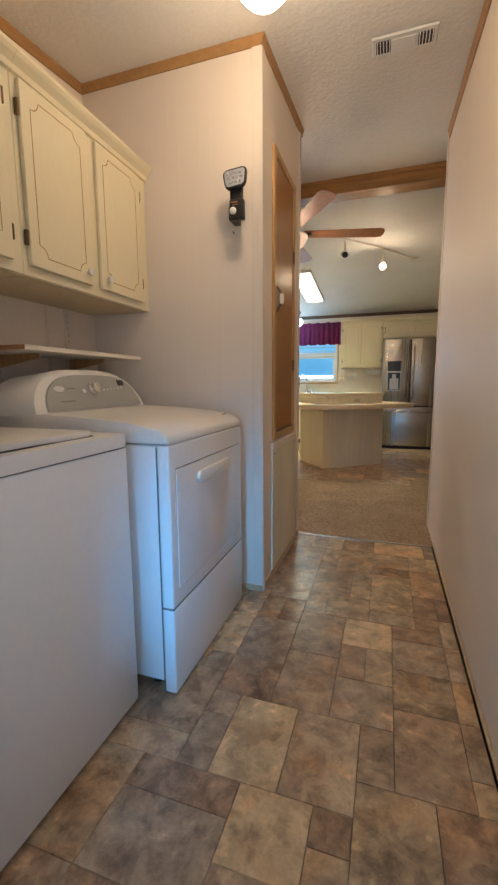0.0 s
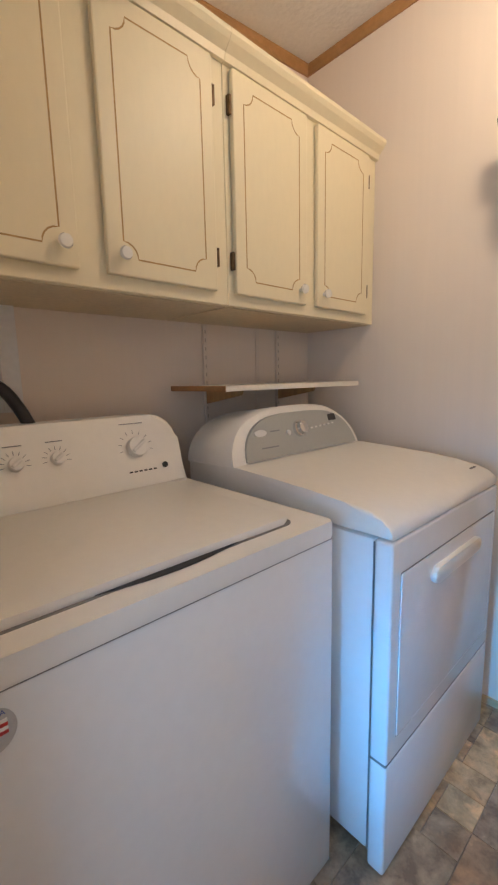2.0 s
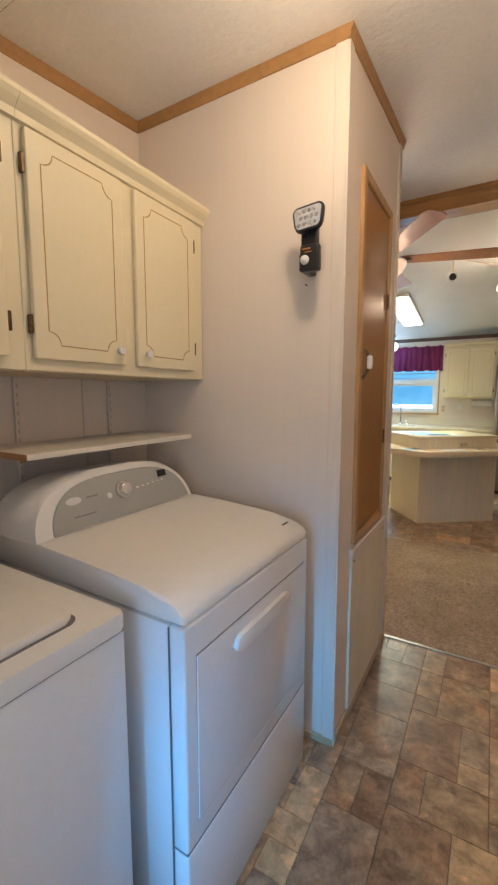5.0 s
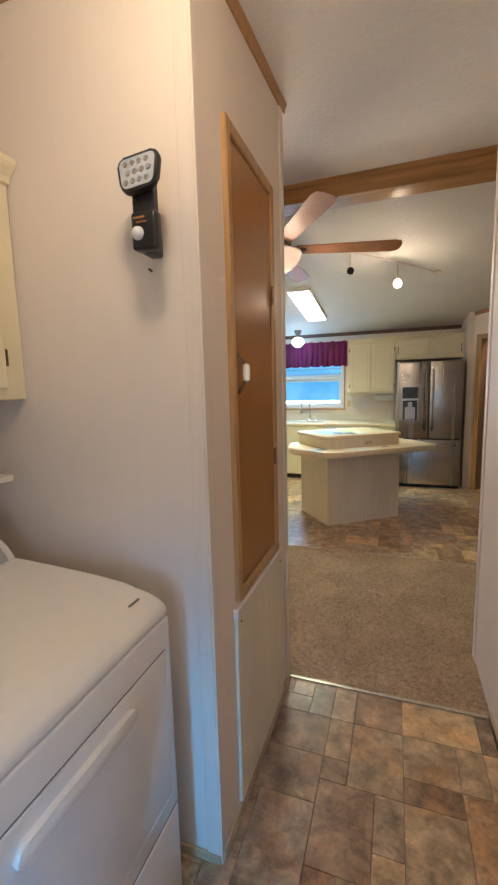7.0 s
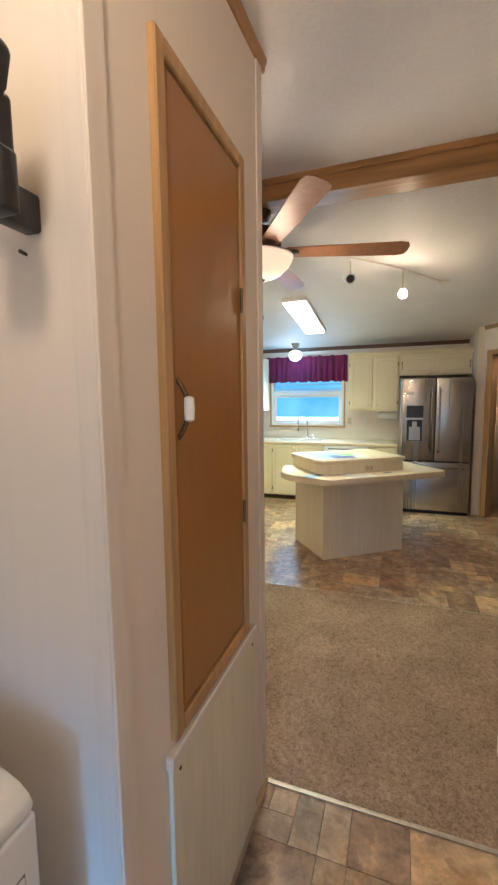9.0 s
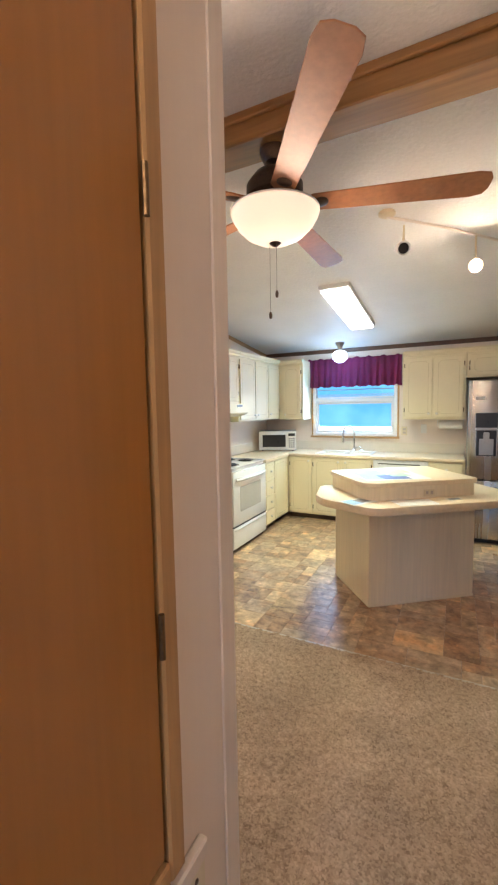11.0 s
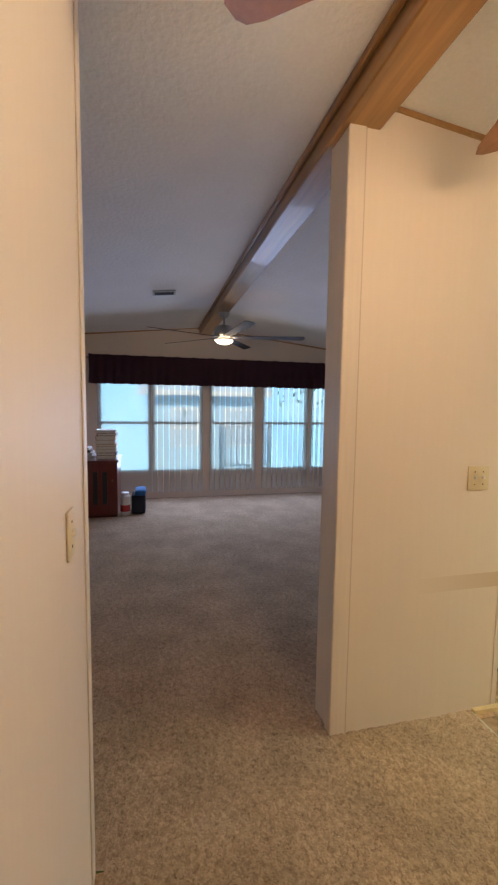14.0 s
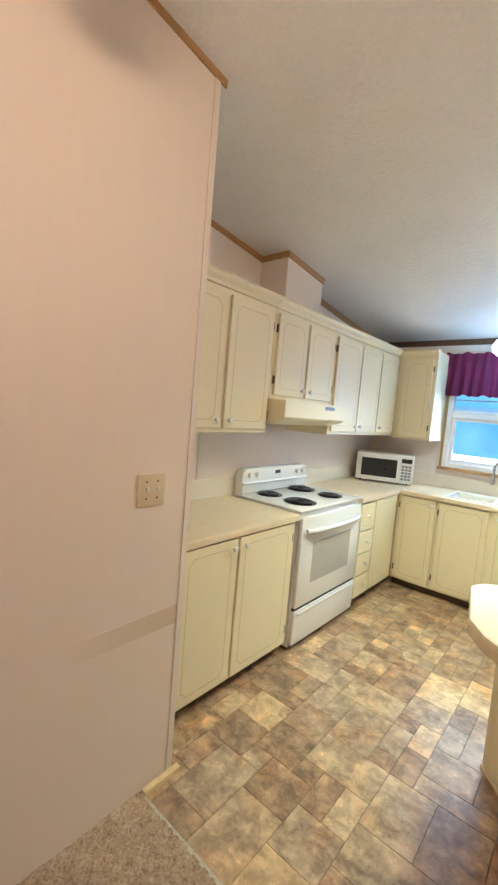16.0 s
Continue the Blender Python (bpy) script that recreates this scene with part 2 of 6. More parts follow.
def sheer(name, base, clear):
    """Thin cloth or plastic: part of the light goes straight through, part is scattered through."""
    m = bpy.data.materials.new(name)
    m.use_nodes = True
    nt = m.node_tree
    for n in list(nt.nodes):
        if n.type == "BSDF_PRINCIPLED":
            nt.nodes.remove(n)
    out = [n for n in nt.nodes if n.type == "OUTPUT_MATERIAL"][0]
    dif, tra, tp = nt.nodes.new("ShaderNodeBsdfDiffuse"), nt.nodes.new("ShaderNodeBsdfTranslucent"), nt.nodes.new("ShaderNodeBsdfTransparent")
    dif.inputs[0].default_value = tra.inputs[0].default_value = (*base, 1)
    a, b = nt.nodes.new("ShaderNodeMixShader"), nt.nodes.new("ShaderNodeMixShader")
    a.inputs[0].default_value, b.inputs[0].default_value = 0.5, clear
    nt.links.new(dif.outputs[0], a.inputs[1])
    nt.links.new(tra.outputs[0], a.inputs[2])
    nt.links.new(a.outputs[0], b.inputs[1])
    nt.links.new(tp.outputs[0], b.inputs[2])
    nt.links.new(b.outputs[0], out.inputs[0])
    return m


WALL = surface("wall_vinyl", (0.79, 0.685, 0.585), 0.55, var=0.009, scale=3, fine=55, stretch=(1, 1, 0.03), bump=0.05)
TAN = surface("tan_slot", (0.48, 0.40, 0.33), 0.7, var=0.02)
WALLTRIM = surface("wall_batten", (0.77, 0.67, 0.575), 0.45, var=0.03, scale=5, fine=80, stretch=(1, 1, 0.05))
CEIL = surface("ceiling_texture", (0.80, 0.77, 0.73), 0.6, var=0.03, scale=3, fine=70, bump=1.0, bump_scale=42)
OAK = surface("oak_trim", (0.42, 0.225, 0.085), 0.42, var=0.09, scale=3, fine=40, stretch=(1, 1, 1), bump=0.06)
BEAMWOOD = surface("beam_wood", (0.38, 0.19, 0.062), 0.3, var=0.22, scale=4, fine=30, stretch=(0.08, 1, 1), bump=0.06, coat=0.3)
DOORWOOD = surface("door_veneer", (0.36, 0.150, 0.029), 0.32, var=0.05, scale=2.5, fine=60, stretch=(1, 1, 0.05), bump=0.05, coat=0.2)
CASING = surface("casing_wood", (0.50, 0.285, 0.115), 0.4, var=0.14, scale=4, fine=50, stretch=(1, 1, 0.06), bump=0.06)
DARKCASE = surface("dark_casing", (0.13, 0.06, 0.032), 0.4, var=0.2, scale=4, fine=50, stretch=(1, 1, 0.06), bump=0.06)
PEGWOOD = surface("peg_wood", (0.46, 0.20, 0.065), 0.4, var=0.15, scale=20, fine=120)
CREAM = surface("cream_cabinet", (0.80, 0.70, 0.475), 0.43, var=0.012, scale=4, fine=60, stretch=(1, 1, 0.4), bump=0.015)
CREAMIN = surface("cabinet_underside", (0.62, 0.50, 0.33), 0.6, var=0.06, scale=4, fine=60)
ROUTE = surface("routed_line", (0.46, 0.27, 0.09), 0.5, var=0.15, scale=30, fine=150)
# Kitchen grooves are the same cream; this darker tone carries their shade.
ROUTEK_SHADE = surface("kitchen_groove_shade", (0.60, 0.49, 0.28), 0.5, var=0.1, scale=30, fine=150)
KNOB = surface("china_knob", (0.84, 0.80, 0.72), 0.15, var=0.02, coat=0.6)
HINGE = surface("aged_brass", (0.16, 0.10, 0.05), 0.4, metal=0.9, var=0.2, scale=60)
ENAMEL = surface("white_enamel", (0.80, 0.79, 0.78), 0.22, var=0.012, scale=2, fine=40, coat=0.4)
LIDWHITE = surface("lid_enamel", (0.83, 0.80, 0.75), 0.36, var=0.012, scale=2, fine=40, coat=0.12)
PLASTIC = surface("white_plastic", (0.78, 0.76, 0.72), 0.35, var=0.02, scale=5, fine=90)
GREYPANEL = surface("silver_console", (0.42, 0.42, 0.39), 0.42, metal=0.1, var=0.03, scale=6, fine=200)
CHROME = surface("chrome", (0.75, 0.75, 0.75), 0.12, metal=1.0, var=0.02)
SEAM = surface("grey_seam", (0.20, 0.19, 0.185), 0.7, var=0.05)
GAP = surface("dark_gap", (0.03, 0.03, 0.035), 0.7, var=0.1)
INK = surface("grey_print", (0.25, 0.25, 0.26), 0.6, var=0.05)
BLACK = surface("black_plastic", (0.018, 0.017, 0.018), 0.3, var=0.1, scale=20)
STEEL = surface("brushed_steel", (0.44, 0.41, 0.375), 0.26, metal=1.0, var=0.02, scale=3, fine=60, stretch=(5, 5, 0.12))
DARKSTEEL = surface("dark_steel", (0.12, 0.12, 0.12), 0.3, metal=0.9, var=0.05)
COUNTER = surface("laminate", (0.77, 0.62, 0.42), 0.4, var=0.05, scale=30, fine=220)
COUNTEREDGE = surface("laminate_edge", (0.70, 0.56, 0.38), 0.45, var=0.05, scale=20, fine=160)
SPLASH = surface("splash_board", (0.74, 0.66, 0.54), 0.4, var=0.03, scale=8, fine=90)
ISLE = surface("island_panel", (0.80, 0.68, 0.48), 0.5, var=0.05, scale=3, fine=50, stretch=(1, 1, 0.05))
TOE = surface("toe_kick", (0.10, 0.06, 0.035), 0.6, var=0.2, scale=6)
FABRIC = surface("burgundy_cloth", (0.16, 0.008, 0.055), 0.85, var=0.2, scale=6, fine=160, bump=0.3)
DARKCLOTH = surface("dark_plum_cloth", (0.035, 0.008, 0.018), 0.9, var=0.2, scale=6, fine=160, bump=0.3)
WHITEPAINT = surface("white_paint", (0.80, 0.79, 0.77), 0.45, var=0.03, scale=6, fine=60)
BLADE = surface("fan_blade_wood", (0.36, 0.15, 0.06), 0.42, var=0.1, scale=5, fine=40, stretch=(1, 1, 1), bump=0.04)
BRONZE = surface("fan_bronze", (0.10, 0.065, 0.045), 0.35, metal=0.8, var=0.15, scale=15)
NICKEL = surface("brushed_nickel", (0.45, 0.44, 0.42), 0.35, metal=0.9, var=0.05)
GREYBLADE = surface("grey_blade", (0.045, 0.036, 0.034), 0.75, var=0.1)
BOWL = surface("frosted_bowl", (0.30, 0.24, 0.19), 0.35, var=0.02, emit=(1.0, 0.74, 0.54, 0.55))
nt_ = BOWL.node_tree
thru, both = nt_.nodes.new("ShaderNodeBsdfTranslucent"), nt_.nodes.new("ShaderNodeAddShader")
thru.inputs[0].default_value = (0.030, 0.0235, 0.018, 1)
nt_.links.new(nt_.nodes["Principled BSDF"].outputs[0], both.inputs[0])
nt_.links.new(thru.outputs[0], both.inputs[1])
nt_.links.new(both.outputs[0], [n for n in nt_.nodes if n.type == "OUTPUT_MATERIAL"][0].inputs[0])
DOME = surface("lit_dome", (0.9, 0.85, 0.75), 0.35, var=0.02, emit=(1.0, 0.85, 0.6, 5.0))
GLOBE = surface("lit_globe", (0.9, 0.9, 0.9), 0.3, var=0.02, emit=(0.72, 0.9, 1.0, 4.0))
DIFFUSER = surface("lit_diffuser", (0.9, 0.9, 0.88), 0.5, var=0.01, emit=(1.0, 0.98, 0.86, 5.0))
BULB = surface("lit_bulb", (0.9, 0.85, 0.75), 0.3, var=0.02, emit=(1.0, 0.86, 0.62, 14.0))
LIVBULB = surface("lit_fan_lens", (0.9, 0.85, 0.75), 0.3, var=0.02, emit=(1.0, 0.84, 0.64, 5.0))
SWITCH = surface("almond_plate", (0.70, 0.58, 0.38), 0.35, var=0.03)
GROUT = surface("tile_joint", (0.13, 0.088, 0.058), 0.6, var=0.15, scale=12, fine=150)
TILE = tile_surface("vinyl_stone_tile")
def carpet_surface(name, tint):
    """Cut pile: tufts of mixed beige, taupe and dark brown yarn over broad worn patches."""
    m = surface(name, (0.4, 0.3, 0.22), 0.95, var=0.2, scale=60, fine=300, bump=1.0, bump_scale=170, spec=0.1)
    nt = m.node_tree
    p = nt.nodes["Principled BSDF"]
    co = [n for n in nt.nodes if n.type == "TEX_COORD"][0]

    def noise(scale, detail):
        n = nt.nodes.new("ShaderNodeTexNoise")
        n.inputs["Scale"].default_value, n.inputs["Detail"].default_value = scale, detail
        nt.links.new(co.outputs["Object"], n.inputs["Vector"])
        return n.outputs[0]

    def ramp(value, stops):
        r = nt.nodes.new("ShaderNodeValToRGB")
        el = r.color_ramp.elements
        for k, (pos, col) in enumerate(stops):
            e = el[k] if k < 2 else el.new(pos)
            e.position, e.color = pos, (*[c * t for c, t in zip(col, tint)], 1)
        nt.links.new(value, r.inputs[0])
        return r.outputs[0]

    cells = nt.nodes.new("ShaderNodeTexVoronoi")
    cells.inputs["Scale"].default_value = 130.0
    nt.links.new(co.outputs["Object"], cells.inputs["Vector"])
    sep = nt.nodes.new("ShaderNodeSeparateColor")
    nt.links.new(cells.outputs["Color"], sep.inputs[0])
    mixv = nt.nodes.new("ShaderNodeMath")
    mixv.operation = "MULTIPLY_ADD"
    mixv.inputs[1].default_value = 0.55
    nt.links.new(sep.outputs[0], mixv.inputs[0])
    off = nt.nodes.new("ShaderNodeMath")
    off.operation = "MULTIPLY_ADD"
    off.inputs[1].default_value, off.inputs[2].default_value = 0.7, -0.13
    nt.links.new(noise(38, 3), off.inputs[0])
    nt.links.new(off.outputs[0], mixv.inputs[2])
    yarn = ramp(mixv.outputs[0], ((0.02, (0.20, 0.146, 0.102)), (0.30, (0.335, 0.255, 0.185)), (0.55, (0.425, 0.330, 0.243)), (0.95, (0.56, 0.445, 0.335))))
    patch = nt.nodes.new("ShaderNodeMapRange")
    patch.inputs[1].default_value, patch.inputs[2].default_value = 0.32, 0.68
    patch.inputs[3].default_value, patch.inputs[4].default_value = 0.84, 1.12
    nt.links.new(noise(3.2, 5), patch.inputs[0])
    mul = nt.nodes.new("ShaderNodeVectorMath")
    mul.operation = "SCALE"
    nt.links.new(yarn, mul.inputs[0])
    nt.links.new(patch.outputs[0], mul.inputs["Scale"])
    nt.links.new(mul.outputs[0], p.inputs["Base Color"])
    return m


CARPET = carpet_surface("carpet_pile", (1.04, 0.97, 0.90))
# The same carpet darkened in colour, standing for a dimmer room.
CARPET_DIM = surface("dim_carpet_copy", (0.30, 0.215, 0.185), 0.95, var=0.2, scale=30, fine=200, bump=0.6, second=(0.22, 0.155, 0.13), bump_scale=150, spec=0.1)
METALSTRIP = surface("threshold_metal", (0.55, 0.50, 0.42), 0.35, metal=0.8, var=0.1, scale=30)
CHERRY = surface("cherry_wood", (0.14, 0.018, 0.012), 0.35, var=0.2, scale=4, fine=50, stretch=(1, 1, 0.1), coat=0.3)
PAPER = surface("paper", (0.80, 0.78, 0.73), 0.8, var=0.03, scale=10)
BOOKA = surface("book_white", (0.62, 0.58, 0.52), 0.7, var=0.1, scale=30)
BOOKB = surface("book_tan", (0.50, 0.30, 0.15), 0.7, var=0.1, scale=30)
BOOKC = surface("book_brown", (0.12, 0.07, 0.05), 0.7, var=0.1, scale=30)
BLUE = surface("blue_cloth", (0.02, 0.14, 0.35), 0.8, var=0.2, scale=14, bump=0.3)
NAVY = surface("navy_cloth", (0.012, 0.015, 0.03), 0.8, var=0.2, scale=14, bump=0.3)
RED = surface("red_plastic", (0.45, 0.02, 0.02), 0.4, var=0.08)
BLUEP = surface("blue_plastic", (0.02, 0.06, 0.30), 0.4, var=0.08)
SKYBLUE = surface("sky_blue_print", (0.33, 0.56, 0.80), 0.6, var=0.1, scale=14)
GREEN = surface("green_print", (0.40, 0.66, 0.38), 0.6, var=0.1, scale=14)
YELLOW = surface("yellow_print", (0.78, 0.70, 0.36), 0.6, var=0.1, scale=14)
BRAID = surface("braided_hose", (0.42, 0.38, 0.30), 0.35, metal=0.6, var=0.2, scale=200, fine=500, bump=0.4)
PVC = surface("pvc_pipe", (0.72, 0.68, 0.58), 0.4, var=0.04)
PEX = surface("yellowed_pipe", (0.60, 0.47, 0.20), 0.4, var=0.08)
WRAP = surface("filter_cloth", (0.82, 0.83, 0.82), 0.8, var=0.05, scale=14, fine=160, bump=0.1)
CARD = surface("white_card", (0.74, 0.75, 0.73), 0.6, var=0.03, scale=8)
FILM = glass("clear_wrap", (1, 1, 1), 0.08)
PANE = glass("window_pane", (0.97, 0.99, 1.0))
OVENGLASS = surface("oven_window", (0.45, 0.44, 0.42), 0.12, var=0.03, coat=0.6)
COIL = surface("burner_coil", (0.02, 0.018, 0.018), 0.45, metal=0.4, var=0.2, scale=40)
DRIP = surface("drip_pan", (0.10, 0.095, 0.09), 0.25, metal=0.9, var=0.2, scale=30)
VANE = sheer("blind_vane", (0.88, 0.89, 0.89), 0.60)
PANTRYWOOD = surface("pantry_board", (0.22, 0.085, 0.04), 0.5, var=0.15, scale=4, fine=50, stretch=(1, 1, 0.1))
PANTRYWALL = surface("pantry_wall", (0.66, 0.45, 0.30), 0.6, var=0.04, scale=4)
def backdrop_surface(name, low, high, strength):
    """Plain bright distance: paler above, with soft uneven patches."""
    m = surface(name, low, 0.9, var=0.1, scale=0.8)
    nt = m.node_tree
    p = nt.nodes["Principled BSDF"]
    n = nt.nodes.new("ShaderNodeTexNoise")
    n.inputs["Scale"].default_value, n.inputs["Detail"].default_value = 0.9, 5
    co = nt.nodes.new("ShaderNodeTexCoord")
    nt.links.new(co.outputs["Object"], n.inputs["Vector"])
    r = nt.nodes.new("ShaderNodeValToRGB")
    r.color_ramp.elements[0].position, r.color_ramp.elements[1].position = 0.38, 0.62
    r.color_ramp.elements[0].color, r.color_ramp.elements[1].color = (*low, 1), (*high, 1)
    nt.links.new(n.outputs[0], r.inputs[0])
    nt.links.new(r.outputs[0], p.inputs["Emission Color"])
    # The brightness is emission, standing in for daylight on far scenery.
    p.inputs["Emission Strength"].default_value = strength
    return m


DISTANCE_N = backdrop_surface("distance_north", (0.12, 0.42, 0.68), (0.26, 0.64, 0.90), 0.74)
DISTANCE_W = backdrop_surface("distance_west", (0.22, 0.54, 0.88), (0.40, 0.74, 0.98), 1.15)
BLUESIDE = surface("blue_siding", (0.22, 0.42, 0.66), 0.7, var=0.05, scale=2)
SIDING = surface("pale_siding", (0.46, 0.73, 0.97), 0.6, var=0.05, scale=2)
GRASS = surface("lawn", (0.10, 0.16, 0.05), 0.9, var=0.3, scale=1.5, fine=30)
DECK = surface("deck_boards", (0.46, 0.60, 0.74), 0.7, var=0.15, scale=3)
LEAF = surface("leaves", (0.06, 0.13, 0.04), 0.7, var=0.3, scale=6)
BARK = surface("bark", (0.12, 0.09, 0.07), 0.8, var=0.3, scale=10)

# ---- structure ----
def structure(name, label, category, boxes=(), material=WALL, bm=None):
    bm = bm or B()
    for b in boxes:
        box(bm, *b)
    return tagged(part(name, bm, material), label, category, kind="structure")


def sloped_wall(bm, x0, x1, y0, y1, z0):
    """A wall whose top follows the ceiling."""
    ys = [y0] + ([RIDGE_Y] if y0 < RIDGE_Y < y1 else []) + [y1]
    for a, b in zip(ys, ys[1:]):
        vs = [bm.verts.new(p) for p in ((x0, a, z0), (x1, a, z0), (x1, b, z0), (x0, b, z0), (x0, a, zc(a)), (x1, a, zc(a)), (x1, b, zc(b)), (x0, b, zc(b)))]
        for q in ((0, 3, 2, 1), (4, 5, 6, 7), (0, 1, 5, 4), (1, 2, 6, 5), (2, 3, 7, 6), (3, 0, 4, 7)):
            bm.faces.new([vs[i] for i in q])
    return bm


SOUTH, NORTH, WEST, EAST = -0.25, 7.96, -7.10, 4.6

laundry_floor = structure("floor_laundry", "brown stone-look vinyl tile floor of the laundry passage", "floor", [(-1.40, -0.44, SOUTH, 2.78, -0.06, -0.004), (-0.44, 0.47, SOUTH, 2.855, -0.06, -0.004)], GROUT)
kitchen_floor = structure("floor_kitchen", "brown and beige stone-look vinyl tile floor", "floor", [(-2.68, EAST, 4.575, NORTH, -0.06, -0.004)], GROUT)
structure("floor_living", "grey-brown carpet of the living room", "carpet", [(WEST, -3.39, SOUTH, NORTH, -0.06, 0.0)], CARPET)
structure("floor_living_south", "grey-brown carpet of the living room", "carpet", [(-3.39, -1.55, SOUTH, 1.56, -0.06, 0.0)], CARPET)
structure("floor_living_north", "grey-brown carpet behind the kitchen wall", "carpet", [(-3.39, -2.73, 4.56, NORTH, -0.06, 0.0)], CARPET)
structure("floor_closet_edge", "strip of beige carpet along the closet wall", "carpet", [(-1.585, -0.44, 2.79, 2.866, -0.06, 0.0)], CARPET)
structure("floor_side", "beige carpet beyond the passage", "carpet", [(0.9, EAST, SOUTH, 4.57, -0.06, 0.0)], CARPET_DIM)

# deep-pile carpet that the walk crosses, with real tufts that grow shallow towards the far room
def carpet_patch(x0, x1, y0, y1, step, seed):
    rng = np.random.default_rng(seed)
    nx, ny = int((x1 - x0) / step), int((y1 - y0) / step)
    gx, gy = np.meshgrid(np.linspace(x0, x1, nx), np.linspace(y0, y1, ny))
    hz = rng.random((ny, nx)) * 0.0105 + 0.003 * np.sin(gx * 9 + 2 * np.sin(gy * 5)) * np.sin(gy * 7)
    hz = hz * np.clip((gx + 3.4) / 1.2, 0.03, 1.0) * np.clip((gy - 1.55) / 0.8, 0.03, 1.0)
    jit = (rng.random((2, ny, nx)) - 0.5) * step * 0.7
    jit[:, 0, :] = jit[:, -1, :] = jit[:, :, 0] = jit[:, :, -1] = 0
    pts = np.stack([gx + jit[0], gy + jit[1], hz], -1).reshape(-1, 3)
    idx = np.arange(nx * ny).reshape(ny, nx)
    quads = np.stack([idx[:-1, :-1], idx[:-1, 1:], idx[1:, 1:], idx[1:, :-1]], -1).reshape(-1, 4)
    me = bpy.data.meshes.new("carpet")
    me.from_pydata(pts.tolist(), [], quads.tolist())
    me.materials.append(CARPET)
    me.shade_smooth()
    tagged(new("carpet", me), "beige cut-pile carpet at the end of the passage", "carpet", kind="structure")


carpet_patch(-3.4, 0.9, 2.865, 4.57, 0.0105, 4)
carpet_patch(-3.4, -1.583, 1.55, 2.866, 0.0125, 5)

# ceiling
bm = B()
prism(bm, [(WEST - 0.1, SOUTH - 0.1), (EAST, SOUTH - 0.1), (EAST, RIDGE_Y - 0.001), (WEST - 0.1, RIDGE_Y - 0.001)], 0, 0.08)
prism(bm, [(WEST - 0.1, RIDGE_Y), (EAST, RIDGE_Y), (EAST, NORTH + 0.1), (WEST - 0.1, NORTH + 0.1)], 0, 0.08)
for v in bm.verts:
    v.co.z += zc(v.co.y)
tagged(part("ceiling", bm, CEIL), "white textured vaulted ceiling", "ceiling", kind="structure")

# outer shell
structure("wall_south", "cream vinyl panelled outer wall", "wall", [(WEST - 0.1, -0.44, SOUTH - 0.1, SOUTH, -0.06, 2.4), (0.42, EAST, SOUTH - 0.1, SOUTH, -0.06, 2.4), (-0.44, 0.42, SOUTH - 0.1, SOUTH, 2.02, 2.4)])
bm = B()
WX0, WX1, WZ0, WZ1 = -1.925, -0.755, 1.10, 2.05
for b in ((-2.68, WX0, NORTH, NORTH + 0.1, 0, 2.42), (WX1, EAST, NORTH, NORTH + 0.1, 0, 2.42), (WX0, WX1, NORTH, NORTH + 0.1, 0, WZ0), (WX0, WX1, NORTH, NORTH + 0.1, WZ1, 2.42), (WEST - 0.1, -2.68, NORTH, NORTH + 0.1, -0.06, 2.42)):
    box(bm, *b)
structure("wall_north", "cream vinyl panelled kitchen wall", "wall", bm=bm)
bm = B()
sloped_wall(bm, EAST, EAST + 0.1, SOUTH, NORTH, -0.06)
structure("wall_east", "cream vinyl panelled wall", "wall", bm=bm)
LW = [(2.21, 3.01), (3.03, 3.84), (3.96, 4.74), (4.86, 5.68), (5.73, 6.53)]
LZ0, LZ1 = 0.42, 2.05
bm = B()
sloped_wall(bm, WEST - 0.1, WEST, SOUTH, LW[0][0], -0.06)
sloped_wall(bm, WEST - 0.1, WEST, LW[-1][1], NORTH, -0.06)
sloped_wall(bm, WEST - 0.1, WEST, LW[0][0], LW[-1][1], LZ1)
box(bm, WEST - 0.1, WEST, LW[0][0], LW[-1][1], -0.06, LZ0)
for (a, b), (c, d) in zip(LW, LW[1:]):
    box(bm, WEST - 0.1, WEST, b, c, LZ0, LZ1)
structure("wall_west", "pale wall with a row of tall windows", "wall", bm=bm)

# laundry and passage walls
bm = B()
sloped_wall(bm, -1.583, -1.40, SOUTH, 2.733, 0)
structure("wall_laundry_west", "cream vinyl panelled wall behind the washer and dryer", "wall", bm=bm)
bm = B()
sloped_wall(bm, -1.40, -0.44, 1.975, 2.05, 0)
structure("wall_laundry_end", "cream vinyl panelled wall at the end of the laundry alcove", "wall", bm=bm)
bm = B()
PY0, PY1, PZ0, PZ1 = 2.19, 2.60, 0.815, 2.205
sloped_wall(bm, -0.54, -0.44, 2.05, PY0, 0)
sloped_wall(bm, -0.54, -0.44, PY1, 2.833, 0)
box(bm, -0.54, -0.44, PY0, PY1, 0, PZ0)
sloped_wall(bm, -0.54, -0.44, PY0, PY1, PZ1)
structure("wall_passage_closet", "cream vinyl panelled closet wall of the passage", "wall", bm=bm)
bm = B()
sloped_wall(bm, -1.583, -0.54, 2.733, 2.833, 0)
structure("wall_closet_living", "cream vinyl panelled closet wall facing the living room", "wall", bm=bm)
bm = B()
sloped_wall(bm, -1.40, -0.46, 0.24, 0.36, 0)
sloped_wall(bm, -0.56, -0.46, SOUTH, 0.24, 0)
structure("wall_laundry_side", "cream vinyl panelled wall beside the washer", "wall", bm=bm)
bm = B()
sloped_wall(bm, 0.47, 0.57, SOUTH, 3.30, 0)
structure("wall_passage_east", "cream vinyl panelled passage wall", "wall", bm=bm)
bm = B()
sloped_wall(bm, 0.57, EAST, 3.20, 3.30, 0)
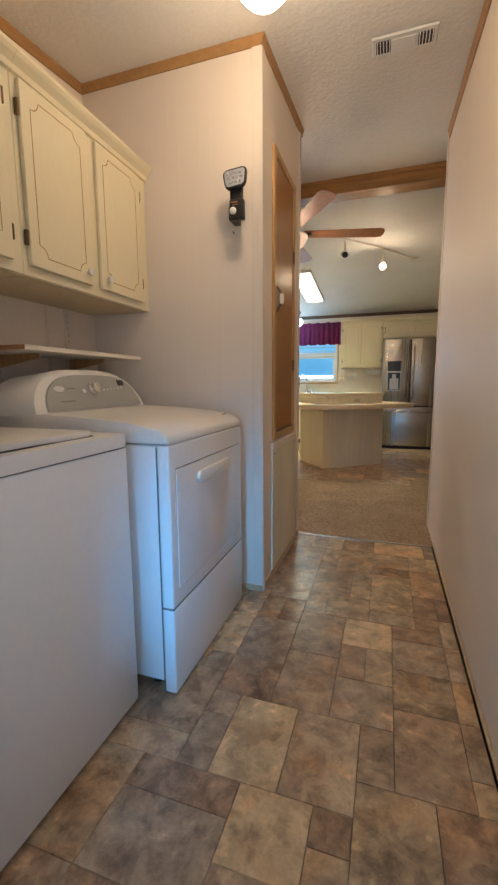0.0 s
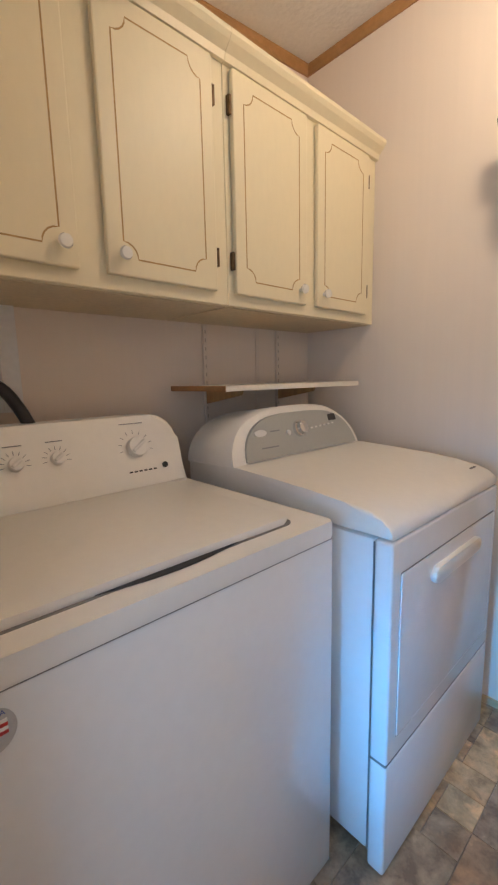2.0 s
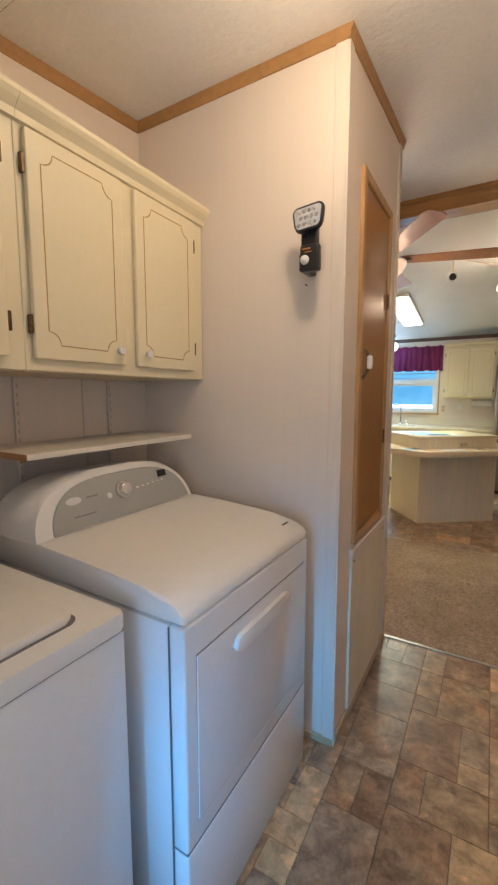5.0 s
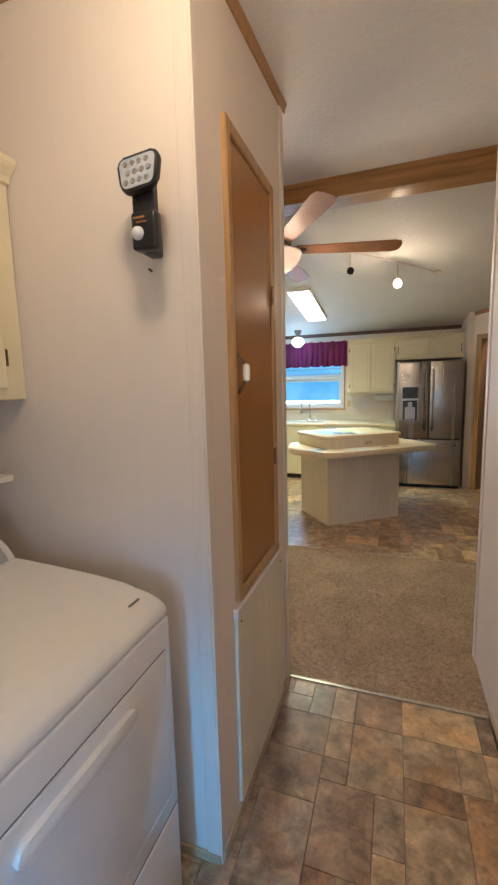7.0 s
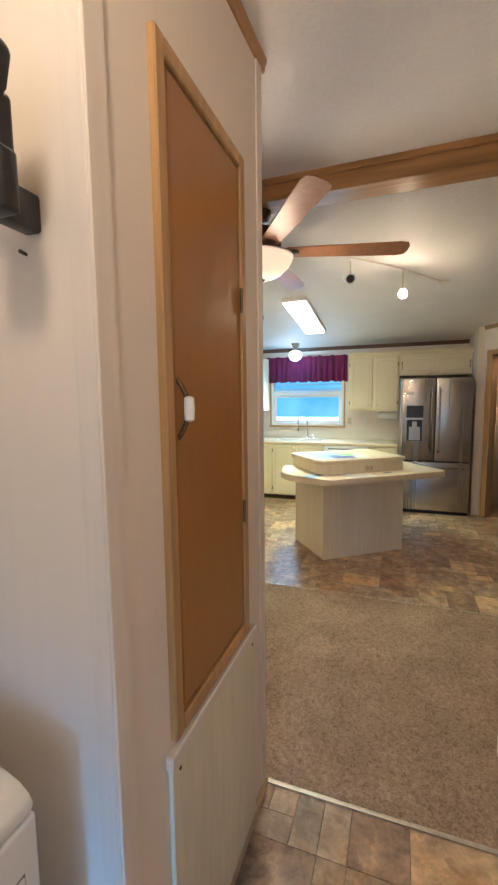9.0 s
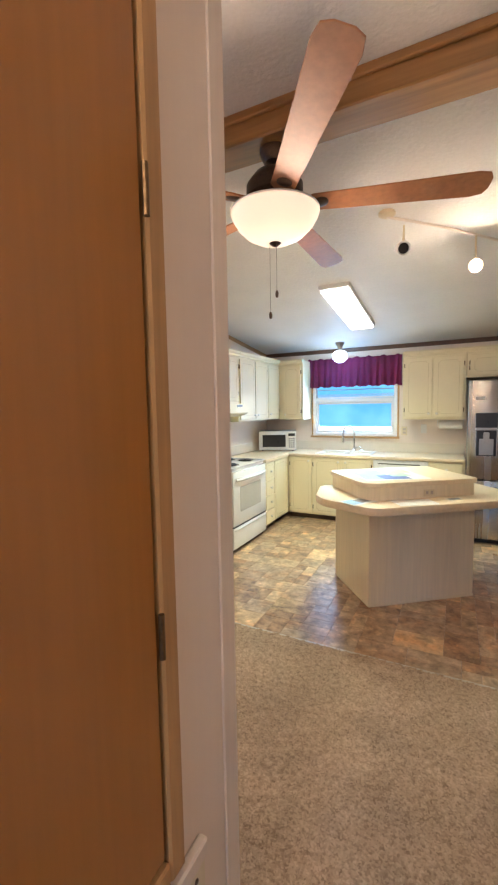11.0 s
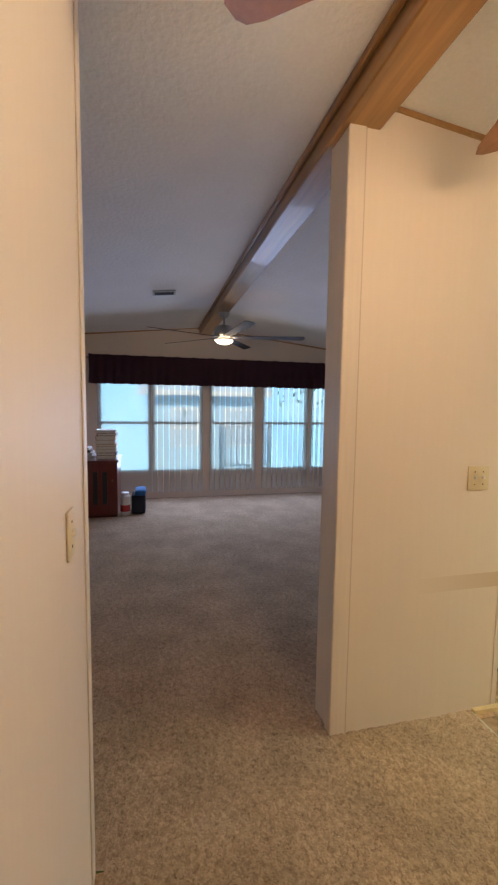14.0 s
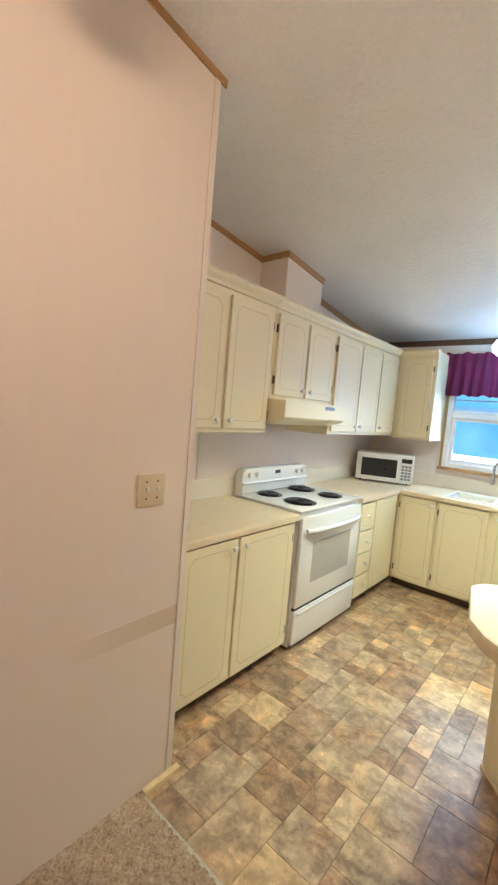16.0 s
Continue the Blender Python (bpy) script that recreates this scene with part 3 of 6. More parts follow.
structure("wall_passage_return", "cream vinyl panelled wall", "wall", bm=bm)
# stub wall under the beam and kitchen's west wall
bm = B()
sloped_wall(bm, -2.115, -1.94, 3.815, 4.725, 0)
structure("wall_column", "cream vinyl panelled stub wall below the ridge beam", "wall", bm=bm)
bm = B()
sloped_wall(bm, -2.78, -2.115, 4.63, 4.725, 0)
sloped_wall(bm, -2.78, -2.68, 4.73, NORTH, 0)
structure("wall_kitchen_west", "cream vinyl panelled kitchen wall behind the cooker", "wall", bm=bm)
bm = B()
sloped_wall(bm, -2.68, -2.455, 5.89, 6.33, 2.165)
structure("wall_vent_chase", "boxed vent chase above the kitchen cabinets", "wall", bm=bm)
# corner pantry, set at an angle beside the refrigerator
structure("wall_fridge_side", "pale wall beside the refrigerator", "wall", [(0.955, 1.03, 7.30, NORTH, 0, 2.5)])
dg = plane_axes((1.03, 7.30, 0), (1, -1, 0), (-1, -1, 0))
bm = B()
box(bm, 0, 0.12, -0.1, 0, 0, 2.52, m=dg)
box(bm, 0.12, 0.86, -0.1, 0, 2.04, 2.52, m=dg)
box(bm, 0.86, 1.6, -0.1, 0, 0, 2.6, m=dg)
structure("wall_pantry", "pale corner pantry wall with an open doorway", "wall", bm=bm)
bm = B()
box(bm, 0.045, 0.12, -0.11, 0.015, 0, 2.10, 0.004, m=dg)
box(bm, 0.86, 0.93, -0.11, 0.015, 0, 2.10, 0.004, m=dg)
box(bm, 0.12, 0.86, -0.11, 0.015, 2.04, 2.10, 0.004, m=dg)
structure("trim_pantry", "oak casing round the pantry doorway", "trim", bm=bm, material=CASING)
bm = B()
box(bm, 0.0, 1.5, -0.82, -0.80, 0, 2.45, m=dg)
structure("wall_pantry_back", "tan back wall inside the pantry", "wall", bm=bm, material=PANTRYWALL)
pantry = thing("pantry_shelf", (1.6, 7.6, 0), "dark brown pantry shelving with pale shelf edges", "shelf")
for z in (0.72, 1.0, 1.33):
    part("board", box(B(), 0.0, 1.3, -0.79, -0.35, z, z + 0.02, m=dg), PANTRYWOOD, pantry)
    part("edge_strip", box(B(), 0.0, 1.3, -0.348, -0.335, z, z + 0.022, m=dg), WHITEPAINT, pantry, "white shelf edge")
part("back_panel", box(B(), 0.0, 1.3, -0.798, -0.792, 0, 1.62, m=dg), PANTRYWOOD, pantry)


# crown moulding, battens, baseboards
def crown(bm, a, b, out, h=0.055, d=0.016):
    """A moulding under the ceiling from a to b (x, y); out points into the room."""
    o = Vector((*out, 0)).normalized() * d
    rows = []
    for (x, y) in (a, b):
        z = zc(y) + 0.002
        p = Vector((x, y, z))
        rows.append([p, p + Vector((0, 0, -h)), p + o * 0.45 + Vector((0, 0, -h)), p + o * 0.6 + Vector((0, 0, -h * 0.55)), p + o + Vector((0, 0, -h * 0.25)), p + o])
    vs = [[bm.verts.new(p) for p in r] for r in rows]
    n = len(vs[0])
    for i in range(n):
        bm.faces.new((vs[0][i], vs[0][(i + 1) % n], vs[1][(i + 1) % n], vs[1][i]))
    bm.faces.new(vs[0])
    bm.faces.new(vs[1][::-1])
    return bm


def moulding(name, label, runs, material=OAK, **kw):
    bm = B()
    for r in runs:
        crown(bm, *r, **kw)
    return structure(name, label, "trim", bm=bm, material=material)


moulding("trim_laundry_west", "oak crown moulding", [((-1.40, 0.36), (-1.40, 1.975), (1, 0))], h=0.044)
moulding("trim_laundry_end", "oak crown moulding", [((-1.40, 1.975), (-0.44, 1.975), (0, -1))], h=0.044)
moulding("trim_passage_west", "oak crown moulding", [((-0.44, 1.959), (-0.44, 2.87), (1, 0))], h=0.044)
moulding("trim_passage_east", "oak crown moulding", [((0.47, SOUTH), (0.47, 3.24), (-1, 0))])
moulding("trim_column", "oak crown moulding", [((-1.94, 3.93), (-1.94, 4.75), (1, 0))])
moulding("trim_kitchen_west", "oak crown moulding", [((-2.68, 4.73), (-2.68, 5.89), (1, 0)), ((-2.68, 6.33), (-2.68, NORTH), (1, 0))])
moulding("trim_chase", "oak crown moulding", [((-2.68, 5.89), (-2.44, 5.89), (0, -1)), ((-2.455, 5.875), (-2.455, 6.345), (1, 0))])
# Dark casing colour here stands for the shadow above the wall cabinets.
moulding("trim_kitchen_north_shaded", "oak crown moulding", [((-2.68, NORTH), (0.955, NORTH), (0, -1))], material=DARKCASE)
moulding("trim_living", "dark crown moulding", [((WEST, SOUTH), (WEST, RIDGE_Y), (1, 0)), ((WEST, RIDGE_Y), (WEST, NORTH), (1, 0))], h=0.045)
moulding("trim_pantry_crown", "oak crown moulding", [((1.03, 7.30), (2.1, 6.23), (-1, -1))])


def corner_bead(name, x, y, z1, sx, sy, w=0.045):
    """A flat corner moulding that laps both faces of an outer corner."""
    bm = B()
    box(bm, min(x, x - sx * w), max(x, x - sx * w) + 0.0, min(y, y + sy * 0.006), max(y, y + sy * 0.006), 0, z1, 0.002, 1)
    box(bm, min(x, x + sx * 0.006), max(x, x + sx * 0.006), min(y - sy * w, y + sy * 0.006), max(y - sy * w, y + sy * 0.006), 0, z1, 0.002, 1)
    return structure(name, "cream vinyl corner moulding", "trim", bm=bm, material=WALLTRIM)


corner_bead("trim_corner_1", -0.44, 1.975, zc(1.975) - 0.04, 1, -1)
corner_bead("trim_corner_2", -0.44, 2.833, zc(2.833) - 0.03, 1, 1)
corner_bead("trim_corner_3", -1.583, 2.833, zc(2.833), -1, 1)
corner_bead("trim_corner_4", -1.94, 3.815, 2.65, 1, -1, 0.05)
corner_bead("trim_corner_5", 0.47, 3.30, zc(3.3), -1, 1)
structure("trim_battens", "cream vinyl seam battens on the wall panels", "trim", [(-1.941, -1.936, 4.695, 4.723, 0, 2.66), (-1.402, -1.396, 1.62, 1.64, 0.9, 1.46), (-2.682, -2.676, 5.42, 5.44, 0.9, 1.36)], WALLTRIM)
bm = B()
for b in ((-0.44, -0.428, 1.987, 2.84, 0, 0.045), (0.458, 0.47, SOUTH, 2.855, 0, 0.035), (-0.62, -0.44, 1.963, 1.975, 0, 0.03)):
    box(bm, *b, 0.003, 1)
structure("baseboard", "oak base moulding of the laundry passage", "baseboard", bm=bm, material=surface("pale_base", (0.55, 0.40, 0.24), 0.5, var=0.12, scale=8))
structure("trim_threshold", "thin metal carpet strip between tile and carpet", "trim", [(-0.44, 0.47, 2.848, 2.866, 0.0, 0.006)], METALSTRIP)
structure("trim_kitchen_strip", "thin metal carpet strip at the kitchen floor", "trim", [(-1.93, 2.0, 4.565, 4.58, 0.0, 0.005)], METALSTRIP)
structure("trim_column_base", "short loose piece of pale base moulding", "trim", [(-1.93, -1.905, 4.575, 4.745, 0.001, 0.022)], surface("raw_pine", (0.72, 0.55, 0.30), 0.6, var=0.08))

structure("baseboard_passage", "thin honey coloured base moulding along the passage wall", "baseboard", [(0.458, 0.4695, SOUTH + 0.01, 2.85, 0.004, 0.03)], surface("pale_base_wood", (0.66, 0.47, 0.25), 0.5, var=0.06, scale=4))
structure("trim_column_corner", "cream corner strip on the stub wall", "trim", [(-1.9398, -1.9325, 3.812, 3.884, 0, 2.655)], WALLTRIM)
# The batten's shading is a darker wall tone on a thin strip.
structure("trim_column_shade", "shade-toned strip beside the corner strip of the stub wall", "trim", [(-1.9398, -1.9375, 3.884, 3.892, 0, 2.655)], surface("joint_shade", (0.60, 0.50, 0.415), 0.7, var=0.02))
# ridge beam: boxed timber with a stepped moulding
bm = B()
box(bm, WEST, EAST, 3.785, 3.955, 2.655, RIDGE_Z - 0.012, 0.006, 1)
box(bm, WEST, EAST, 3.763, 3.784, 2.735, RIDGE_Z - 0.008, 0.005, 1)
box(bm, WEST, EAST, 3.956, 3.978, 2.735, RIDGE_Z - 0.008, 0.005, 1)
structure("beam", "stained wood boxed ridge beam", "beam", bm=bm, material=BEAMWOOD)

# dark brown board at the laundry side wall's end, with the pale corner strip
structure("trim_side_board", "dark brown board at the end of the laundry wall", "trim", [(-0.46, -0.443, 0.16, 0.344, 0, 2.3)], DARKCASE)
structure("trim_side_corner", "honey coloured corner moulding beside the washer", "trim", [(-0.466, -0.440, 0.345, 0.363, 0, 2.3)], surface("honey_strip", (0.34, 0.165, 0.048), 0.4, var=0.15, scale=4, fine=50, stretch=(1, 1, 0.06), bump=0.06))


# ---- doors and windows ----
def back_door():
    d = thing("door_1", (0.03, SOUTH, 0), "white back door with a large window", "door", kind="structure")
    bm = B()
    for b in ((-0.44, -0.425, -0.33, -0.28, 0, 2.02), (0.32, 0.42, -0.33, -0.28, 0, 2.02), (-0.425, 0.32, -0.33, -0.28, 0, 0.5), (-0.425, 0.32, -0.33, -0.28, 1.86, 2.02)):
        box(bm, *b)
    part("door_leaf", bm, WHITEPAINT, d)
    p = part("pane", box(B(), -0.425, 0.32, -0.31, -0.304, 0.5, 1.86), PANE, d)
    p.visible_shadow = False


def kitchen_window():
    w = thing("window_1", (-1.34, NORTH, WZ0), "white sliding-sash window above the sink", "window", kind="structure")
    bm = B()
    for b in ((WX0, WX0 + 0.045, 7.945, 8.03, WZ0, WZ1), (WX1 - 0.045, WX1, 7.945, 8.03, WZ0, WZ1), (WX0 + 0.045, WX1 - 0.045, 7.945, 8.03, WZ0, WZ0 + 0.045), (WX0 + 0.045, WX1 - 0.045, 7.95, 8.03, 1.58, 1.63), (WX0 + 0.045, WX1 - 0.045, 7.945, 8.03, WZ1 - 0.04, WZ1)):
        box(bm, *b, 0.004, 1)
    part("window_frame", bm, WHITEPAINT, w)
    bm = B()
    a, b, lo, hi = WX0 + 0.046, WX1 - 0.046, WZ0 + 0.046, 1.579
    for q in ((a, a + 0.035, lo, hi), (b - 0.035, b, lo, hi), (a + 0.035, b - 0.035, lo, lo + 0.035), (a + 0.035, b - 0.035, hi - 0.03, hi)):
        box(bm, q[0], q[1], 7.965, 7.985, q[2], q[3], 0.003, 1)
    part("lower_sash", bm, WHITEPAINT, w, "white lower sash")
    part("window_sill", box(B(), WX0 - 0.03, WX1 + 0.03, 7.915, 7.96, WZ0 - 0.028, WZ0, 0.004), CASING, w, "oak window stool")
    bm = B()
    box(bm, WX0 - 0.022, WX0, 7.945, 7.96, WZ0, WZ1, 0.003, 1)
    box(bm, WX1, WX1 + 0.022, 7.945, 7.96, WZ0, WZ1, 0.003, 1)
    part("casing", bm, CASING, w, "oak casing")
    for z0, z1 in ((WZ0 + 0.045, 1.58), (1.63, WZ1 - 0.04)):
        p = part("pane", box(B(), WX0 + 0.045, WX1 - 0.045, 7.99, 7.996, z0, z1), PANE, w)
        p.visible_shadow = False


back_door()
kitchen_window()
for n, (a, b) in enumerate(LW):
    w = thing("window_%d" % (n + 2), (WEST, (a + b) / 2, LZ0), "tall white-framed living room window", "window", "living room windows", "structure")
    bm = B()
    for q in ((a, a + 0.04, LZ0, LZ1), (b - 0.04, b, LZ0, LZ1), (a + 0.04, b - 0.04, LZ0, LZ0 + 0.04), (a + 0.04, b - 0.04, 1.21, 1.25), (a + 0.04, b - 0.04, LZ1 - 0.04, LZ1)):
        box(bm, WEST - 0.08, WEST + 0.01, *q)
    part("window_frame", bm, WHITEPAINT, w)
    p = part("pane", box(B(), WEST - 0.05, WEST - 0.044, a + 0.04, b - 0.04, LZ0 + 0.04, LZ1 - 0.04), PANE, w)
    p.visible_shadow = False

# closet door in the passage
cd = thing("closet_door", (-0.44, 2.395, 0.8), "brown veneered closet door in an oak frame", "door")
bm = B()
for b in ((2.153, PY0, 0.775, 2.245), (PY1, 2.638, 0.775, 2.245), (PY0, PY1, 2.205, 2.245), (PY0, PY1, 0.775, PZ0)):
    box(bm, -0.45, -0.424, *b, 0.004, 1)
part("frame", bm, CASING, cd, "oak frame")
leaf = part("leaf", box(B(), -0.446, -0.430, PY0 + 0.012, PY1 - 0.006, PZ0 + 0.008, PZ1 - 0.006, 0.003, 1), DOORWOOD, cd, "brown wood veneer leaf")
part("shadow_gap", box(B(), -0.452, -0.448, PY0, PY1, PZ0, PZ1), GAP, cd)
h = part("handle", pipe(B(), curve_points((-0.431, 2.212, 1.585), (-0.375, 2.207, 1.522), (-0.431, 2.212, 1.455), 14), 0.006), HINGE, leaf, "antique brass pull", True)
part("grip", lathe(B(), [(0.004, -0.028), (0.011, -0.024), (0.0125, 0), (0.011, 0.024), (0.004, 0.028)], Matrix.Translation((-0.401, 2.209, 1.52)), 16), KNOB, leaf, "white china grip", True)
for z in (1.83, 1.19):
    part("hinge", pipe(B(), [(-0.424, PY1 - 0.002, z - 0.035), (-0.424, PY1 - 0.002, z + 0.035)], 0.005), HINGE, cd, "dark brass hinge", True)
# lower access panel
ap = thing("access_panel", (-0.44, 2.41, 0.4), "cream painted access panel below the closet door", "panel")
part("board", box(B(), -0.44, -0.428, 2.135, 2.70, 0.045, 0.725, 0.003, 1), surface("panel_paint", (0.76, 0.68, 0.50), 0.5, var=0.05, scale=4, fine=40, stretch=(1, 1, 0.1)), ap)
part("top_rail", box(B(), -0.44, -0.420, 2.125, 2.70, 0.727, 0.762, 0.004, 1), WALLTRIM, ap)
for y in (2.17, 2.67):
    part("screw", lathe(B(), [(0.0, 0.003), (0.004, 0.0025), (0.005, 0)], Matrix.Translation((-0.428, y, 0.70)) @ pose(0, 0, 0, 0, 90, 0), 10), HINGE, ap)


# ---- cabinets ----
def notched(x0, x1, z0, z1, r, n=5):
    """A rectangle's outline with concave quarter-round corners."""
    pts = []
    for cx, cz, a in ((x0, z0, 90), (x1, z0, 180), (x1, z1, 270), (x0, z1, 0)):
        for i in range(n + 1):
            t = radians(a - 90 * i / n)
            pts.append((cx + r * math.cos(t), cz + r * math.sin(t)))
    return pts


def cabinet_door(parent, m, x0, x1, z0, z1, knob, hinge, line=ROUTE, inset=0.044, r=0.036, knob_high=False, name="door"):
    d = part(name, box(B(), x0, x1, 0.0015, 0.019, z0, z1, 0.004, 2, m), CREAM, parent)
    if x1 - x0 > 0.16 and z1 - z0 > 0.2:
        part("routed_line", ribbon(B(), notched(x0 + inset, x1 - inset, z0 + inset, z1 - inset, r), 0.0036, 0.0194, m), line, d, "routed line, brown in the laundry and shade-toned cream in the kitchen")
    if knob:
        kx = x1 - 0.035 if knob == "r" else (x0 + 0.035 if knob == "l" else (x0 + x1) / 2)
        kz = (z1 - 0.045 if knob_high else z0 + 0.045) if knob != "c" else (z0 + z1) / 2
        km = m @ Matrix.Translation((kx, 0.019, kz)) @ pose(0, 0, 0, -90, 0, 0)
        part("knob", lathe(B(), [(0.006, 0), (0.006, 0.008), (0.012, 0.012), (0.0155, 0.019), (0.013, 0.026), (0.0, 0.029)], km, 14), KNOB, d, "white china knob", True)
    if hinge:
        hx = x0 - 0.006 if hinge == "l" else x1 + 0.006
        for hz_ in (z0 + 0.09, z1 - 0.09):
            part("hinge", box(B(), hx - 0.005, hx + 0.005, 0.001, 0.016, hz_ - 0.025, hz_ + 0.025, 0.002, 1, m), HINGE, d)
    return d


def cabinet(name, m, w, d, h, doors, label, group="", line=ROUTE, cornice=False, drawers=(), toe=0.0, body_top=True, knob_high=False, inset=0.044, r=0.036):
    """doors: (x0, x1, z0, z1, knob side, hinge side) on the front; the local origin is the front's low corner."""
    t = thing(name, m @ Vector((w / 2, -d / 2, 0)), label, "cabinet", group)
    part("body", box(B(), 0, w, -d, 0, toe, h, 0.002, 1, m), CREAM, t)
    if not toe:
        # Thin underside sheet, darker and rougher than the cabinet cream.
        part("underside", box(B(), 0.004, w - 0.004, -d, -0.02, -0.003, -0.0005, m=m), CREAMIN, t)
    else:
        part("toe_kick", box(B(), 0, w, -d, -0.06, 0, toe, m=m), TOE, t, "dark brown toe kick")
    for q in doors:
        cabinet_door(t, m, *q, line=line, knob_high=knob_high, inset=inset, r=r)
    for q in drawers:
        cabinet_door(t, m, *q, "c", None, line=line, name="drawer", inset=0.03, r=0.014)
    if cornice:
        x0, x1, z = cornice
        bm = B()
        prof = [(0.0, h - 0.05), (0.012, h - 0.048), (0.016, h - 0.03), (0.036, h - 0.012), (0.044, h), (0.044, h + 0.012), (-0.05, h + 0.012), (-0.05, h)]
        rows = [[bm.verts.new(m @ Vector((x, y + 0.001, zz))) for y, zz in prof] for x in (x0, x1)]
        n = len(prof)
        for i in range(n):
            bm.faces.new((rows[0][i], rows[0][(i + 1) % n], rows[1][(i + 1) % n], rows[1][i]))
        bm.faces.new(rows[0])
        bm.faces.new(rows[1][::-1])
        part("cornice", bm, CREAM, t)
    return t


# laundry wall cabinets: two units with two doors each
ML = plane_axes((-1.055, 0.37, 1.455), (0, 1, 0), (1, 0, 0))
CH = 0.675
cabinet("wall_cabinet", ML, 0.815, 0.345, CH, [(0.063, 0.384, 0.033, 0.618, "r", "l"), (0.448, 0.766, 0.033, 0.618, "l", "r")], "cream wall cabinet with two routed doors above the washer", "laundry cabinets", cornice=(0, 0.815, 0), inset=0.040)
ML2 = plane_axes((-1.055, 1.186, 1.455), (0, 1, 0), (1, 0, 0))
cabinet("wall_cabinet", ML2, 0.786, 0.345, CH, [(0.020, 0.338, 0.033, 0.618, "r", "l"), (0.395, 0.711, 0.033, 0.618, "l", "r")], "cream wall cabinet with two routed doors above the dryer", "laundry cabinets", cornice=(0, 0.786, 0), inset=0.040)

# kitchen, west run of wall cabinets (front face x = -2.32)
KW = dict(line=ROUTEK_SHADE, inset=0.045, r=0.025)


def west_upper(y0, y1, z0, doors, label):
    m = plane_axes((-2.32, y0, z0), (0, 1, 0), (1, 0, 0))
    cabinet("wall_cabinet", m, y1 - y0 - 0.002, 0.36, 2.165 - z0, [(a - y0, b - y0, c - z0, d - z0, k, h) for a, b, c, d, k, h in doors], label, "kitchen wall cabinets", cornice=(0, y1 - y0, 0), **KW)


west_upper(4.73, 5.635, 1.36, [(4.80, 5.215, 1.385, 2.09, "r", "l"), (5.245, 5.61, 1.385, 2.09, "l", "r")], "cream kitchen wall cabinet with two doors")
west_upper(5.637, 6.37, 1.575, [(5.665, 5.985, 1.60, 2.09, "r", "l"), (6.01, 6.345, 1.60, 2.09, "l", "r")], "short cream wall cabinet above the range hood")
west_upper(6.372, 7.60, 1.36, [(6.40, 6.79, 1.385, 2.09, "r", "l"), (6.81, 7.18, 1.385, 2.09, "l", "r"), (7.20, 7.57, 1.385, 2.09, "l", "r")], "long cream wall cabinet with three doors")


def north_upper(x0, x1, z0, doors, label, y=7.60):
    m = plane_axes((x0, y, z0), (1, 0, 0), (0, -1, 0))
    cabinet("wall_cabinet", m, x1 - x0 - 0.002, NORTH - y - 0.002, 2.165 - z0, [(a - x0, b - x0, c - z0, d - z0, k, h) for a, b, c, d, k, h in doors], label, "kitchen wall cabinets", cornice=(0, x1 - x0, 0), **KW)


north_upper(-2.318, -1.955, 1.345, [(-2.25, -1.99, 1.37, 2.09, "l", "r")], "cream corner wall cabinet beside the window")
north_upper(-0.65, 0.05, 1.345, [(-0.625, -0.315, 1.37, 2.09, "r", "l"), (-0.295, 0.02, 1.37, 2.09, "l", "r")], "cream wall cabinet with two doors above the counter")
north_upper(0.052, 0.953, 1.83, [(0.085, 0.485, 1.85, 2.09, "r", "l"), (0.51, 0.915, 1.85, 2.09, "l", "r")], "short cream wall cabinet above the refrigerator")


# base cabinets, doors with knobs near the top
def base(m, w, doors, drawers, label, d=0.57):
    cabinet("base_cabinet", m, w, d, 0.852, doors, label, "kitchen base cabinets", line=ROUTEK_SHADE, toe=0.072, drawers=drawers, knob_high=True, inset=0.045, r=0.025)


base(plane_axes((-2.105, 4.735, 0), (0, 1, 0), (1, 0, 0)), 1.0, [(0.10, 0.465, 0.09, 0.845, "r", "l"), (0.485, 0.955, 0.09, 0.845, "l", "r")], (), "cream base cabinet with two doors beside the stub wall")
base(plane_axes((-2.105, 6.60, 0), (0, 1, 0), (1, 0, 0)), 0.785, [(0.285, 0.70, 0.09, 0.845, None, "r")], [(0.015, 0.265, z, z + 0.165, ) for z in (0.09, 0.27, 0.45)] + [(0.015, 0.265, 0.63, 0.84)], "cream base cabinet with four drawers and a door")
base(plane_axes((-2.10, 7.385, 0), (1, 0, 0), (0, -1, 0)), 1.13, [(0.03, 0.335, 0.09, 0.845, "r", "l"), (0.36, 0.735, 0.09, 0.845, "r", "l"), (0.76, 1.11, 0.09, 0.845, "l", "r")], (), "cream sink base cabinet with three doors")
base(plane_axes((-0.33, 7.385, 0), (1, 0, 0), (0, -1, 0)), 0.385, [(0.03, 0.36, 0.09, 0.66, "l", "r")], [(0.03, 0.36, 0.69, 0.84)], "narrow cream base cabinet beside the refrigerator")
dw = thing("dishwasher", (-0.65, 7.6, 0), "white built-in dishwasher below the counter", "dishwasher")
part("body", box(B(), -0.965, -0.335, 7.385, 7.95, 0.07, 0.85), ENAMEL, dw)
part("door", box(B(), -0.955, -0.345, 7.362, 7.384, 0.12, 0.72, 0.006), ENAMEL, dw)
cp = part("control_panel", box(B(), -0.955, -0.345, 7.355, 7.384, 0.728, 0.845, 0.008), ENAMEL, dw)
part("vent_slot", box(B(), -0.90, -0.42, 7.3525, 7.3545, 0.80, 0.812), GAP, cp)

